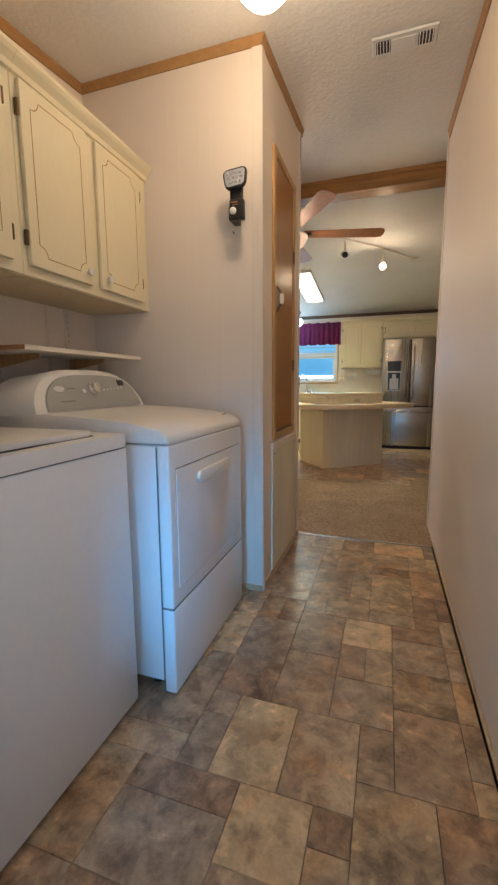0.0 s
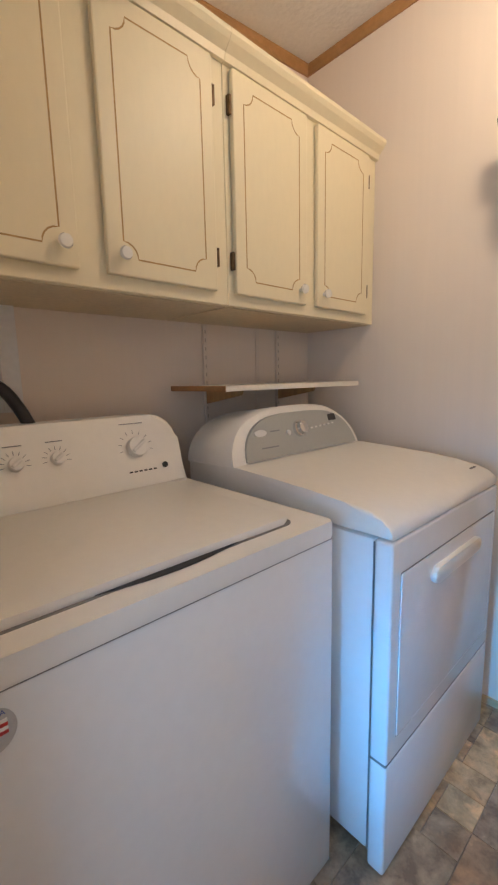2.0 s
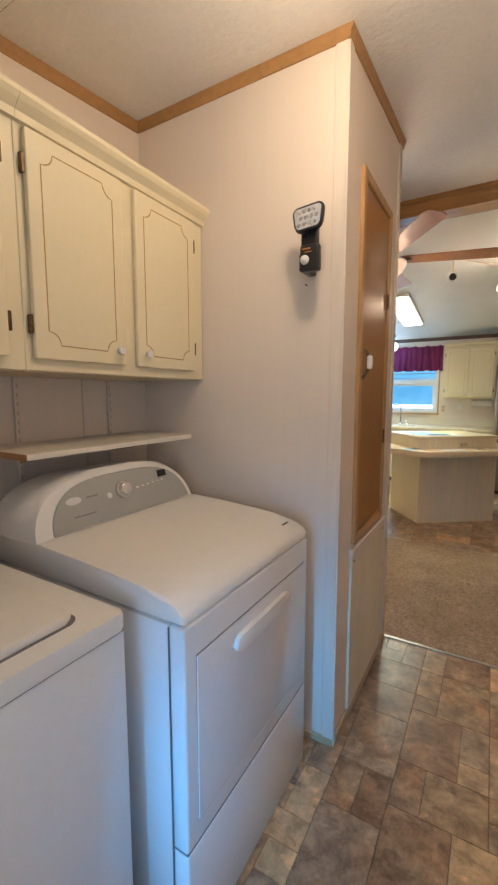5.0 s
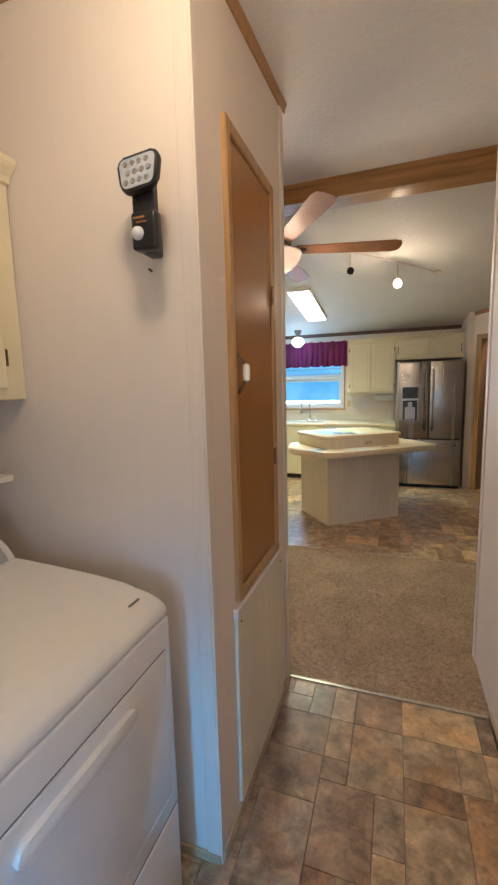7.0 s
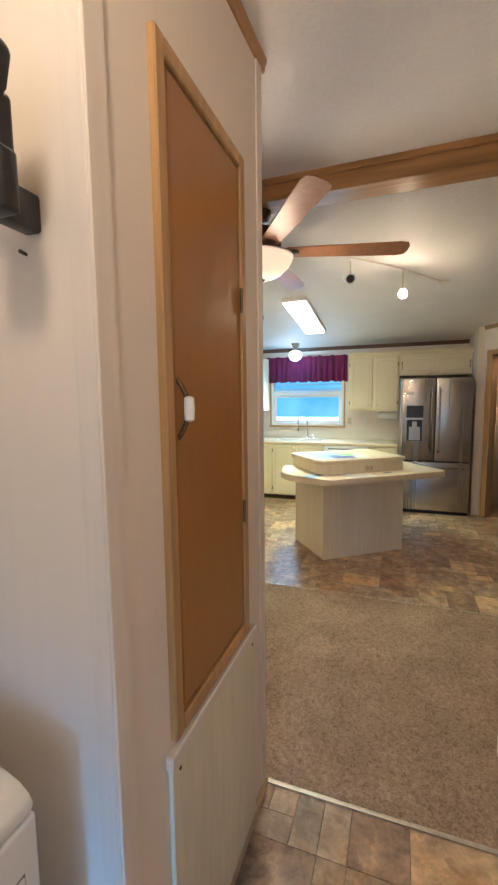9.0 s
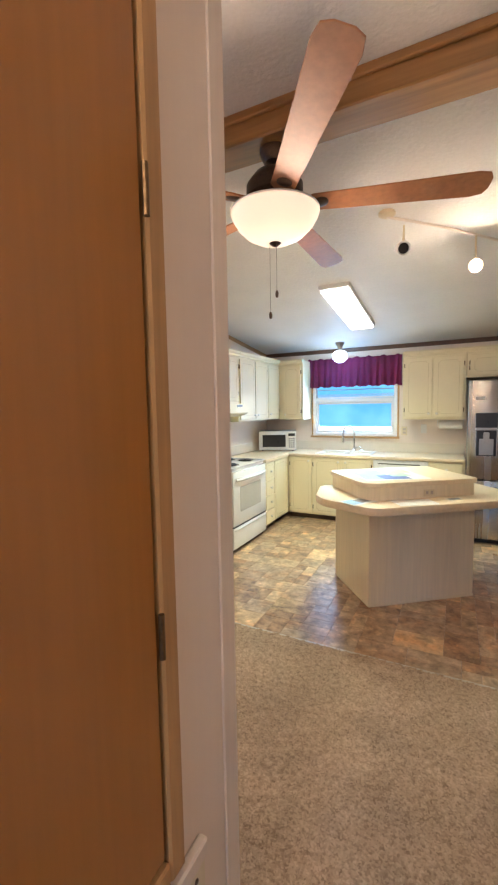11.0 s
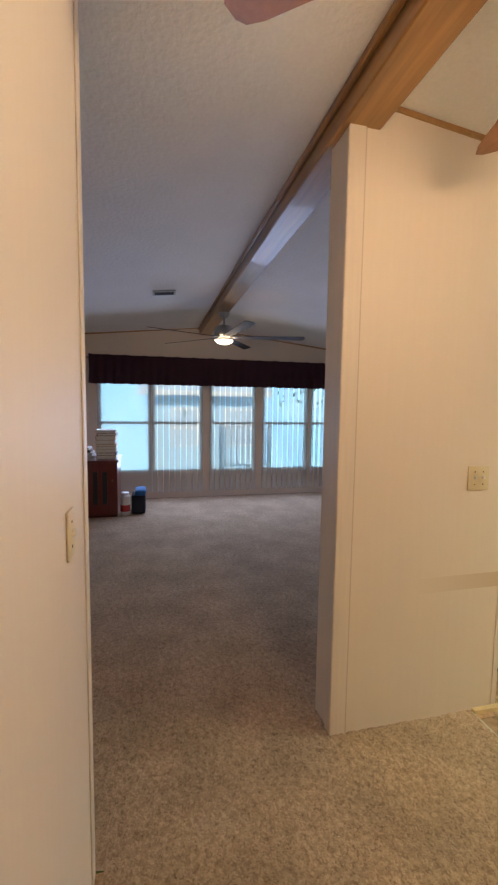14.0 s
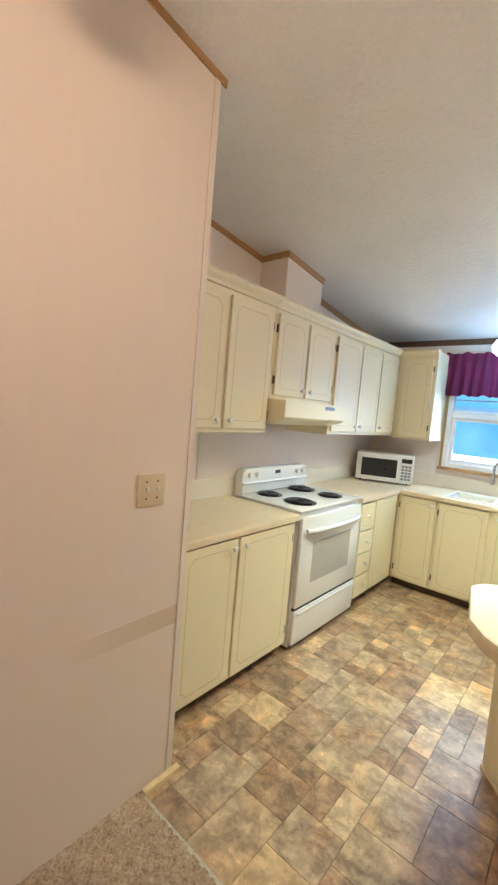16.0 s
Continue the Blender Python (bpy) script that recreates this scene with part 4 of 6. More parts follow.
# worktop, in three continuous pieces, with a low splash strip
def worktop(boxes, label):
    bm = B()
    for b in boxes:
        box(bm, *b, 0.008, 2)
    return tagged(part("worktop", bm, COUNTER, smooth=False), label, "worktop", "kitchen worktops")


worktop([(-2.68, -2.075, 4.732, 5.745, 0.853, 0.893)], "tan laminate worktop between stub wall and cooker")
worktop([(-2.68, -2.075, 6.592, 7.352, 0.853, 0.893), (-2.68, -1.72, 7.352, 7.958, 0.853, 0.893), (-1.72, -1.02, 7.352, 7.43, 0.853, 0.893), (-1.72, -1.02, 7.85, 7.958, 0.853, 0.893), (-1.02, 0.052, 7.352, 7.958, 0.853, 0.893)], "tan laminate corner worktop with a sink cut-out")
structure("trim_splash_west", "cream backsplash board behind the cooker", "trim", [(-2.679, -2.667, 4.735, 7.95, 0.895, 1.02)], SPLASH)
structure("trim_splash_north", "cream backsplash board below the window", "trim", [(-2.665, 0.05, 7.945, 7.957, 0.895, 1.02)], SPLASH)

sink = thing("kitchen_sink", (-1.37, 7.64, 0.89), "white double-bowl kitchen sink set into the worktop", "sink")
bm = B()
box(bm, -1.73, -1.01, 7.425, 7.45, 0.885, 0.903, 0.005)
box(bm, -1.73, -1.01, 7.80, 7.86, 0.885, 0.903, 0.005)
box(bm, -1.73, -1.705, 7.45, 7.80, 0.885, 0.903, 0.005)
box(bm, -1.035, -1.01, 7.45, 7.80, 0.885, 0.903, 0.005)
box(bm, -1.385, -1.355, 7.45, 7.80, 0.875, 0.900, 0.005)
part("rim", bm, LIDWHITE, sink)
for x in (-1.705, -1.355):
    bm = B()
    box(bm, x, x + 0.32, 7.45, 7.80, 0.73, 0.74)
    box(bm, x, x + 0.008, 7.45, 7.80, 0.74, 0.884)
    box(bm, x + 0.312, x + 0.32, 7.45, 7.80, 0.74, 0.884)
    box(bm, x, x + 0.32, 7.442, 7.45, 0.74, 0.884)
    box(bm, x, x + 0.32, 7.80, 7.808, 0.74, 0.884)
    part("bowl", bm, LIDWHITE, sink)
tap = thing("kitchen_faucet", (-1.30, 7.83, 0.903), "chrome gooseneck kitchen faucet with a side lever", "faucet")
part("base", lathe(B(), [(0.03, 0.903), (0.03, 0.915), (0.018, 0.925), (0.016, 0.96)], Matrix.Translation((-1.30, 7.83, 0)), 16), CHROME, tap, smooth=True)
neck = [(-1.30, 7.83, 0.95), (-1.30, 7.83, 1.16)] + [(-1.30 - 0.07 * (1 - math.cos(a)), 7.83 - 0.03 * (1 - math.cos(a)), 1.16 + 0.08 * math.sin(a)) for a in [radians(20 * i) for i in range(1, 10)]] + [(-1.44, 7.77, 1.05)]
part("spout", pipe(B(), neck, 0.0115, 10), CHROME, tap, smooth=True)
part("spray_head", pipe(B(), [(-1.44, 7.77, 1.10), (-1.44, 7.77, 1.02)], 0.016, 10), CHROME, tap, smooth=True)
part("lever", pipe(B(), [(-1.285, 7.825, 0.945), (-1.22, 7.80, 0.965), (-1.20, 7.79, 0.945)], 0.008, 8), CHROME, tap, smooth=True)
sg = thing("sink_strainer", (-1.21, 7.80, 0.903), "small chrome sink stopper beside the faucet", "stopper")
part("disc", lathe(B(), [(0.0, 0.93), (0.02, 0.925), (0.035, 0.912), (0.035, 0.904)], Matrix.Translation((-1.20, 7.83, 0)), 16), CHROME, sg, smooth=True)


# ---- laundry ----
def disc(bm, r, h, m, n=20, dome=0.25):
    return lathe(bm, [(r, 0), (r, h * 0.8), (r * (1 - dome * 0.3), h), (0, h)], m, n)


def washer():
    t = thing("washing_machine", (-1.02, 0.75, 0), "white top-load washing machine with a raised console", "washing machine")
    y0, y1 = 0.386, 1.107
    part("body", box(B(), -1.32, -0.623, y0, y1, 0.02, 0.8845, 0.004, 2), ENAMEL, t, smooth=True)
    part("front_seam", box(B(), -1.30, -0.6235, y0 + 0.004, y1 - 0.004, 0.8845, 0.8885), SEAM, t)
    top = part("top", prism(B(), rounded(-1.33, -0.621, y0 - 0.001, y1 + 0.003, [0.01, 0.013, 0.013, 0.01]), 0.888, 0.928, r=0.007), LIDWHITE, t, "white enamel top", True)
    part("lid_gap", prism(B(), rounded(-1.135, -0.672, y0 + 0.026, y1 - 0.068, 0.03), 0.9275, 0.9292), SEAM, top)
    part("lid", prism(B(), rounded(-1.15, -0.679, y0 + 0.033, y1 - 0.074, 0.028), 0.9285, 0.944, r=0.006), LIDWHITE, t, "white lid", True)
    # Flat dark shape; the shade under the lid's front edge is its colour.
    part("finger_recess_shade", prism(B(), [(-0.700, 0.585), (-0.678, 0.592)] + [(-0.678 + 0.018 * math.sin(math.pi * i / 12), 0.592 + 0.0235 * i) for i in range(1, 12)] + [(-0.678, 0.874), (-0.700, 0.88)], 0.9293, 0.9302), GAP, t, "flat dark shape for the shade in the finger recess")
    # console: a leaning wedge with rounded upper corners
    prof = []
    w0, w1 = y0 + 0.014, y1 - 0.010
    out = rounded(w0, w1, 0.928, 1.138, [0.0, 0.0, 0.075, 0.075], 7)
    bm = B()
    fr = [bm.verts.new((-1.165 - (z - 0.925) * 0.42, y, z)) for y, z in out]
    bk = [bm.verts.new((-1.335, y, z)) for y, z in out]
    bm.faces.new(fr)
    bm.faces.new(bk[::-1])
    n = len(out)
    for i in range(n):
        bm.faces.new((fr[i], bk[i], bk[(i + 1) % n], fr[(i + 1) % n]))
    bmesh.ops.bevel(bm, geom=[e for e in bm.edges if e.verts[0] in fr and e.verts[1] in fr], offset=0.012, segments=3, affect="EDGES")
    con = part("console", bm, LIDWHITE, t, "white control console", True)
    tilt = math.degrees(math.atan(0.42))

    def on(y, z):
        return Matrix.Translation((-1.163 - (z - 0.925) * 0.42, y, z)) @ pose(0, 0, 0, 0, 90 - tilt, 0)

    for y, z, r in ((0.53, 1.042, 0.020), (0.624, 1.046, 0.017), (0.722, 1.047, 0.017), (0.946, 1.048, 0.030)):
        k = part("knob", disc(B(), r, 0.02, on(y, z)), LIDWHITE, con, "white rotary knob", True)
        part("grip", box(B(), -0.005, 0.005, -r * 0.85, r * 0.85, 0.0185, 0.027, 0.003, 2, on(y, z) @ pose(0, 0, 0, 0, 0, 35)), PLASTIC, k)
        bm = B()
        for i in range(9):
            a = radians(200 / 8 * i + 80)
            box(bm, r * 1.45, r * 1.45 + 0.011, -0.0007, 0.0007, 0.0003, 0.0009, m=on(y, z) @ Matrix.Rotation(a, 4, "Z"))
        part("dial_marks", bm, INK, con, "grey dial markings")
        part("caption_bar", box(B(), -0.0013, 0.0013, -r * 1.2, r * 1.3, 0.0003, 0.0011, m=on(y, z + r * 1.9 + 0.012)), INK, con)
    part("start_button", disc(B(), 0.009, 0.006, on(1.025, 0.988)), BLACK, con, "dark start button", True)
    bm = B()
    for i in range(6):
        box(bm, -0.0022, 0.0022, -0.005, 0.005, 0.0003, 0.0012, m=on(0.912 + 0.0155 * i, 0.982))
    part("status_lights", bm, BLACK, con)
    part("name_bar", box(B(), -0.006, 0.006, -0.036, 0.036, 0.0003, 0.0012, m=on(0.528, 0.997)), INK, con)
    part("model_bar", box(B(), -0.003, 0.003, -0.009, 0.009, 0.0003, 0.0012, m=on(0.464, 0.996)), INK, con)
    # round badge with a gear and stripes
    at = Matrix.Translation((-0.6225, 0.434, 0.840)) @ pose(0, 0, 0, 0, 90, 0)
    s = part("badge", disc(B(), 0.031, 0.0012, at, 28), surface("badge_silver", (0.45, 0.45, 0.46), 0.35, var=0.05), t, "round silver badge with red, white and blue mark")
    part("gear", lathe(B(), [(0.0, 0.0016), (0.012, 0.0016), (0.012, 0.001)], at @ Matrix.Translation((0.006, -0.006, 0)), 9), BLUEP, s)
    part("gear_hub", lathe(B(), [(0.0, 0.0021), (0.005, 0.0021), (0.005, 0.001)], at @ Matrix.Translation((0.006, -0.006, 0)), 12), WHITEPAINT, s)
    for i, mat_ in enumerate((WHITEPAINT, RED, WHITEPAINT, RED)):
        part("stripe", box(B(), -0.012 + 0.005 * i, -0.007 + 0.005 * i, -0.004 + 0.003 * i, 0.021, 0.0013, 0.0019, m=at), mat_, s)
    fc = bpy.data.curves.new("word", "FONT")
    fc.body, fc.size, fc.align_x, fc.extrude = "AMERICA", 0.0095, "CENTER", 0.0002
    tmp = new("word", fc)
    me = bpy.data.meshes.new_from_object(tmp)
    bpy.data.objects.remove(tmp)
    me.materials.append(BLUEP)
    wd = new("lettering", me)
    wd.parent = s
    wd.matrix_parent_inverse = s.matrix_world.inverted()
    wd.matrix_world = Matrix.Translation((-0.6208, 0.434, 0.8575)) @ pose(0, 0, 0, 90, 0, 90)
    for x in (-1.26, -0.70):
        for y in (y0 + 0.06, y1 - 0.06):
            part("foot", disc(B(), 0.02, 0.02, Matrix.Translation((x, y, 0)), 12), BLACK, t)


def dryer():
    t = thing("clothes_dryer", (-0.92, 1.52, 0), "white front-load dryer with a silver console", "dryer")
    y0, y1, xf = 1.174, 1.864, -0.514
    part("body", box(B(), -1.27, -0.560, y0, y1, 0.045, 0.882, 0.01, 2), ENAMEL, t, smooth=True)
    part("front_frame", box(B(), -0.560, xf, y0, y1, 0.321, 0.882, 0.008, 3), ENAMEL, t, "upper front panel", True)
    part("toe_panel", box(B(), -0.560, xf, y0, y1, 0.006, 0.317, 0.008, 3), ENAMEL, t, "lower front panel", True)
    part("front_seam", box(B(), -0.558, xf - 0.003, y0 + 0.003, y1 - 0.003, 0.316, 0.322), SEAM, t)
    part("side_seam", box(B(), -0.5612, -0.5588, y0 - 0.0006, y0 + 0.003, 0.05, 0.875), SEAM, t)
    lay = pose(0, 0, 0, 90, 0, 0)
    crown = [(-1.28, 0.885), (xf - 0.004, 0.885), (xf - 0.001, 0.898), (xf - 0.009, 0.913), (xf - 0.028, 0.928), (-0.575, 0.940), (-0.64, 0.950), (-0.74, 0.960), (-0.88, 0.969), (-1.02, 0.975), (-1.28, 0.976)]
    part("top", prism(B(), crown, -y1, -y0, lay, 0.011), LIDWHITE, t, "white crowned top", True)
    part("door_gap", box(B(), xf - 0.0005, xf + 0.0006, y0 + 0.040, y1 - 0.030, 0.380, 0.802), SEAM, t)
    dr = part("door", box(B(), xf - 0.0005, xf + 0.0034, y0 + 0.0412, y1 - 0.0312, 0.3812, 0.7985, 0.0035, 3), ENAMEL, t, "white loading door", True)
    part("handle", prism(B(), rounded(-0.160, 0.160, -0.020, 0.022, [0.018, 0.018, 0.02, 0.02]), 0, 0.016, Matrix.Translation((xf + 0.002, 1.526, 0.740)) @ pose(0, 0, 0, 90, 0, 90), 0.007), LIDWHITE, dr, "moulded pull handle", True)
    part("label_strip", box(B(), -0.574, -0.568, 1.775, 1.815, 0.9395, 0.9425), SEAM, t)
    for x in (-1.22, -0.62):
        for y in (y0 + 0.06, y1 - 0.06):
            part("foot", disc(B(), 0.02, 0.046, Matrix.Translation((x, y, 0)), 12), BLACK, t)
    # arched console
    n, xb, zb, lean = 26, -1.035, 0.968, 0.36

    def arch(q):
        return max(0.0, 1 - abs(2 * q - 1) ** 3.6) ** 0.55

    bm = B()
    rows = []
    for i in range(n + 1):
        q = 0.5 - 0.5 * math.cos(math.pi * i / n)
        y = y0 + 0.002 + q * (y1 - y0 - 0.004)
        z = zb + 0.004 + 0.170 * arch(q)
        f = xb - (z - zb) * lean
        rows.append([bm.verts.new(p) for p in ((xb, y, zb - 0.004), (f - 0.004, y, z - 0.010 * arch(q)), (f - 0.020, y, z), (-1.285, y, z - 0.02 * arch(q)), (-1.285, y, zb - 0.004))])
    for a, b in zip(rows, rows[1:]):
        for k in range(4):
            bm.faces.new((a[k], a[k + 1], b[k + 1], b[k]))
    bm.faces.new(rows[0])
    bm.faces.new(rows[-1][::-1])
    con = part("console", bm, LIDWHITE, t, "white arched console surround", True)
    bm = B()
    lo, hi = [], []
    for i in range(n + 1):
        q = 0.5 - 0.5 * math.cos(math.pi * i / n)
        y = y0 + 0.055 + q * (y1 - y0 - 0.085)
        z = zb + 0.012 + 0.140 * arch(q)
        lo.append((y, zb + 0.012))
        hi.append((y, z))
    front = [[bm.verts.new((xb + 0.0045 - (z - zb) * lean, y, z)) for y, z in e] for e in (lo, hi)]
    rear = [[bm.verts.new((xb - 0.006 - (z - zb) * lean, y, z)) for y, z in e] for e in (lo, hi)]
    for i in range(n):
        bm.faces.new((front[0][i], front[0][i + 1], front[1][i + 1], front[1][i]))
        bm.faces.new((front[1][i], front[1][i + 1], rear[1][i + 1], rear[1][i]))
    bmesh.ops.remove_doubles(bm, verts=bm.verts[:], dist=1e-4)
    part("fascia", bm, GREYPANEL, con, "silver-grey control fascia", True)
    tilt = math.degrees(math.atan(lean))

    def on(y, z):
        return Matrix.Translation((xb + 0.003 - (z - zb) * lean, y, z)) @ pose(0, 0, 0, 0, 90 - tilt, 0)

    part("dial", lathe(B(), [(0.031, 0), (0.029, 0.012), (0.024, 0.014), (0.022, 0.030), (0.016, 0.034), (0, 0.034)], on(1.509, 1.060), 26), CHROME, con, "chrome dial", True)
    part("display", box(B(), -0.013, 0.013, -0.023, 0.023, 0.001, 0.004, 0.001, 1, on(1.716, 1.086)), BLACK, con, "black display window")
    for i in range(6):
        part("button", box(B(), -0.003, 0.003, -0.006, 0.006, 0.001, 0.005, 0.0012, 1, on(1.580 + 0.026 * i, 1.056 + 0.0015 * i)), PLASTIC, con)
    part("badge", lathe(B(), [(0.028, 0), (0.028, 0.004), (0, 0.004)], on(1.315, 1.062) @ Matrix.Diagonal((0.42, 1, 1, 1)), 20), PLASTIC, con, "pale oval badge")
    for y, z, hw in ((1.385, 1.064, 0.022), (1.345, 1.014, 0.040)):
        part("caption_bar", box(B(), -0.0022, 0.0022, -hw, hw, 0.001, 0.0028, m=on(y, z)), INK, con)
    part("start_button", disc(B(), 0.010, 0.006, on(1.450, 1.052), 16), PLASTIC, con, smooth=True)


washer()
dryer()

sh = thing("wall_shelf", (-1.25, 1.45, 1.2), "white melamine wall shelf with a raw wood end", "shelf")
part("board", box(B(), -1.385, -1.078, 1.187, 1.915, 1.2045, 1.222, 0.001, 1), surface("melamine", (0.76, 0.70, 0.60), 0.45, var=0.03), sh)
part("end_edge", box(B(), -1.385, -1.079, 1.1835, 1.1865, 1.2045, 1.222), surface("raw_end", (0.40, 0.20, 0.08), 0.6, var=0.1), sh, "raw brown board end")
for y in (1.347, 1.75):
    part("bracket", prism(B(), [(-1.385, 1.15), (-1.19, 1.185), (-1.18, 1.203), (-1.385, 1.203)], -0.006, 0.006, Matrix.Translation((0, y, 0)) @ pose(0, 0, 0, 90, 0, 0)), CASING, sh)
    bm = B()
    box(bm, -1.399, -1.387, y - 0.009, y + 0.009, 0.95, 1.45)
    std = part("standard", bm, WALLTRIM, sh, "slotted metal standard")
    for i in range(15):
        part("slot", box(B(), -1.3868, -1.3862, y - 0.002, y + 0.002, 0.967 + 0.032 * i, 0.981 + 0.032 * i), TAN, std)

vb = thing("washer_outlet_box", (-1.395, 0.55, 1.3), "white recessed washer outlet box with taps", "outlet box")
bm = B()
for b in ((0.385, 0.43, 1.165, 1.460), (0.652, 0.70, 1.165, 1.460), (0.43, 0.652, 1.412, 1.460), (0.43, 0.652, 1.165, 1.213)):
    box(bm, -1.399, -1.382, *b, 0.002, 1)
part("frame", bm, WHITEPAINT, vb)
part("back", box(B(), -1.399, -1.397, 0.43, 0.652, 1.213, 1.412), PLASTIC, vb)
part("screw", disc(B(), 0.005, 0.004, Matrix.Translation((-1.397, 0.585, 1.385)) @ pose(0, 0, 0, 0, 90, 0), 10), GAP, vb)
for y, c in ((0.445, RED), (0.518, BLUEP)):
    v = part("valve", pipe(B(), [(-1.37, y, 1.19), (-1.37, y, 1.255)], 0.011, 10), NICKEL, vb, smooth=True)
    part("valve_handle", box(B(), -1.383, -1.357, y - 0.011, y + 0.011, 1.256, 1.292, 0.003), c, v, "coloured tap handle")
    hose = thing("supply_hose", (-1.37, y, 1.1), "braided washer supply hose hanging from its tap", "hose", "washer hoses")
    part("hose", pipe(B(), curve_points((-1.352, y, 1.24), (-1.30, y - 0.01, 1.25), (-1.345, y - 0.045, 0.93), 12), 0.009, 8), BRAID, hose, smooth=True)
    part("nut", pipe(B(), [(-1.36, y, 1.235), (-1.345, y, 1.243)], 0.014, 8), NICKEL, hose)
    part("pipe", pipe(B(), [(-1.375, y + 0.012, 0.90), (-1.375, y + 0.012, 1.154)], 0.008, 8), PEX, vb, "yellowed water pipe", True)
part("drain_pipe", pipe(B(), [(-1.365, 0.605, 0.88), (-1.365, 0.605, 1.154)], 0.026, 14), PVC, vb, "cream drain pipe", True)
dh = thing("drain_hose", (-1.36, 0.64, 1.0), "black corrugated washer drain hose", "hose")
bm = B()
cp_ = curve_points((-1.37, 0.575, 1.200), (-1.345, 0.625, 1.310), (-1.315, 0.690, 1.135), 14) + curve_points((-1.315, 0.690, 1.135), (-1.305, 0.712, 1.06), (-1.345, 0.715, 0.93), 12)[1:]
part("hose", pipe(bm, cp_, 0.0165, 10), BLACK, dh, smooth=True)

# coat pegs on the side wall
for n, (x, z, ln) in enumerate(((-0.58, 1.678, 0.050), (-0.58, 1.558, 0.062), (-0.78, 1.717, 0.056), (-0.78, 1.592, 0.065))):
    pg = thing("coat_peg", (x, 0.36, z), "turned wooden coat peg on the laundry side wall", "peg", "coat pegs")
    part("peg", lathe(B(), [(0.010, 0), (0.0082, 0.006), (0.0070, ln * 0.5), (0.0072, ln - 0.014), (0.0108, ln - 0.006), (0.0112, ln), (0.008, ln + 0.004), (0, ln + 0.005)], Matrix.Translation((x, 0.361, z)) @ pose(0, 0, 0, -90, 0, 0), 14), PEGWOOD, pg, smooth=True)

# pleated air filters in white card frames, wrapped in film, lying on top of the wall cabinets
rp = thing("air_filter_pack", (-1.08, 0.84, 2.15), "pack of pleated white air filters in clear film on the cabinets", "air filter")
X0, X1, rise = -1.37, -0.745, 0.055


def filter_z(x, k):
    return 2.150 + (x - X0) * rise + k


for layer in range(2):
    base_z = 0.052 * layer
    bm = B()
    N = 66
    ring = []
    for i in range(N + 1):
        x = X0 + 0.02 + (X1 - X0 - 0.04) * i / N
        ring.append((x, filter_z(x, base_z + (0.010 if i % 2 else 0.001))))
    ring += [(x, z + 0.030) for x, z in ring[::-1]]
    fr = [bm.verts.new((x, 0.700, z)) for x, z in ring]
    bk = [bm.verts.new((x, 1.030, z)) for x, z in ring]
    for i in range(len(ring)):
        bm.faces.new((fr[i], fr[(i + 1) % len(ring)], bk[(i + 1) % len(ring)], bk[i]))
    bm.faces.new(fr)
    bm.faces.new(bk[::-1])
    part("pleated_panel", bm, WRAP, rp, "pleated white filter cloth")
    bm = B()
    for ya, yb in ((0.640, 0.698), (1.032, 1.056)):
        vs = [bm.verts.new((x, y, filter_z(x, base_z + k))) for k in (-0.003, 0.044) for y in (ya, yb) for x in (X0, X1)]
        for q in ((0, 1, 3, 2), (4, 6, 7, 5), (0, 4, 5, 1), (2, 3, 7, 6), (0, 2, 6, 4), (1, 5, 7, 3)):
            bm.faces.new([vs[k] for k in q])
    box(bm, X1 - 0.018, X1, 0.699, 1.031, filter_z(X1, base_z - 0.003), filter_z(X1, base_z + 0.044), 0.001, 1)
    part("card_frame", bm, CARD, rp, "white card frame")
for y in (0.662, 0.676):
    part("printed_mark", box(B(), -1.0, -0.93, y, y + 0.006, filter_z(-0.965, -0.0068), filter_z(-0.965, -0.0058)), BLACK, rp)
bm = B()
box(bm, -1.36, X1 + 0.006, 1.058, 1.0595, 2.150, 2.300, 0.0005, 1)
box(bm, X1 + 0.003, X1 + 0.0045, 0.64, 1.057, 2.17, 2.30, 0.0005, 1)
part("wrap", bm, FILM, rp, "clear plastic wrap")

# motion lamp on the alcove end wall
ml = thing("solar_wall_light", (-0.50, 1.93, 1.90), "black battery wall light with a white lens head", "wall light")
hd = Matrix.Translation((-0.528, 1.866, 1.970)) @ pose(0, 0, 0, 80, -5, 0)
head_ = part("head", prism(B(), [(x * (0.89 + 2.4 * y), y) for x, y in rounded(-0.058, 0.058, -0.043, 0.043, 0.02, 6)], -0.005, 0.012, hd, 0.004), BLACK, ml, "black lamp head", True)
part("lens", prism(B(), [(x * (0.89 + 2.4 * y), y) for x, y in rounded(-0.051, 0.051, -0.036, 0.036, 0.016, 6)], 0.0122, 0.0135, hd), surface("lens_grey", (0.46, 0.48, 0.52), 0.25, var=0.03, coat=0.5), head_, "pale lens")
for r_ in range(3):
    for c_ in range(4):
        part("led", lathe(B(), [(0.0075, 0.0135), (0.006, 0.0155), (0.002, 0.0158), (0, 0.0150)], hd @ Matrix.Translation((-0.028 + 0.0185 * c_ + (0.006 if r_ == 1 else 0) - 0.003, -0.022 + 0.022 * r_, 0)), 10), CHROME, head_, smooth=True)
part("neck", box(B(), -0.558, -0.500, 1.868, 1.896, 1.885, 1.965, 0.006), BLACK, ml)
bd = part("case", box(B(), -0.559, -0.491, 1.860, 1.893, 1.804, 1.890, 0.008, 3), BLACK, ml, "black plastic case", True)
part("bracket", box(B(), -0.574, -0.540, 1.890, 1.976, 1.815, 1.875, 0.006, 2), BLACK, ml, "black mounting bracket", True)
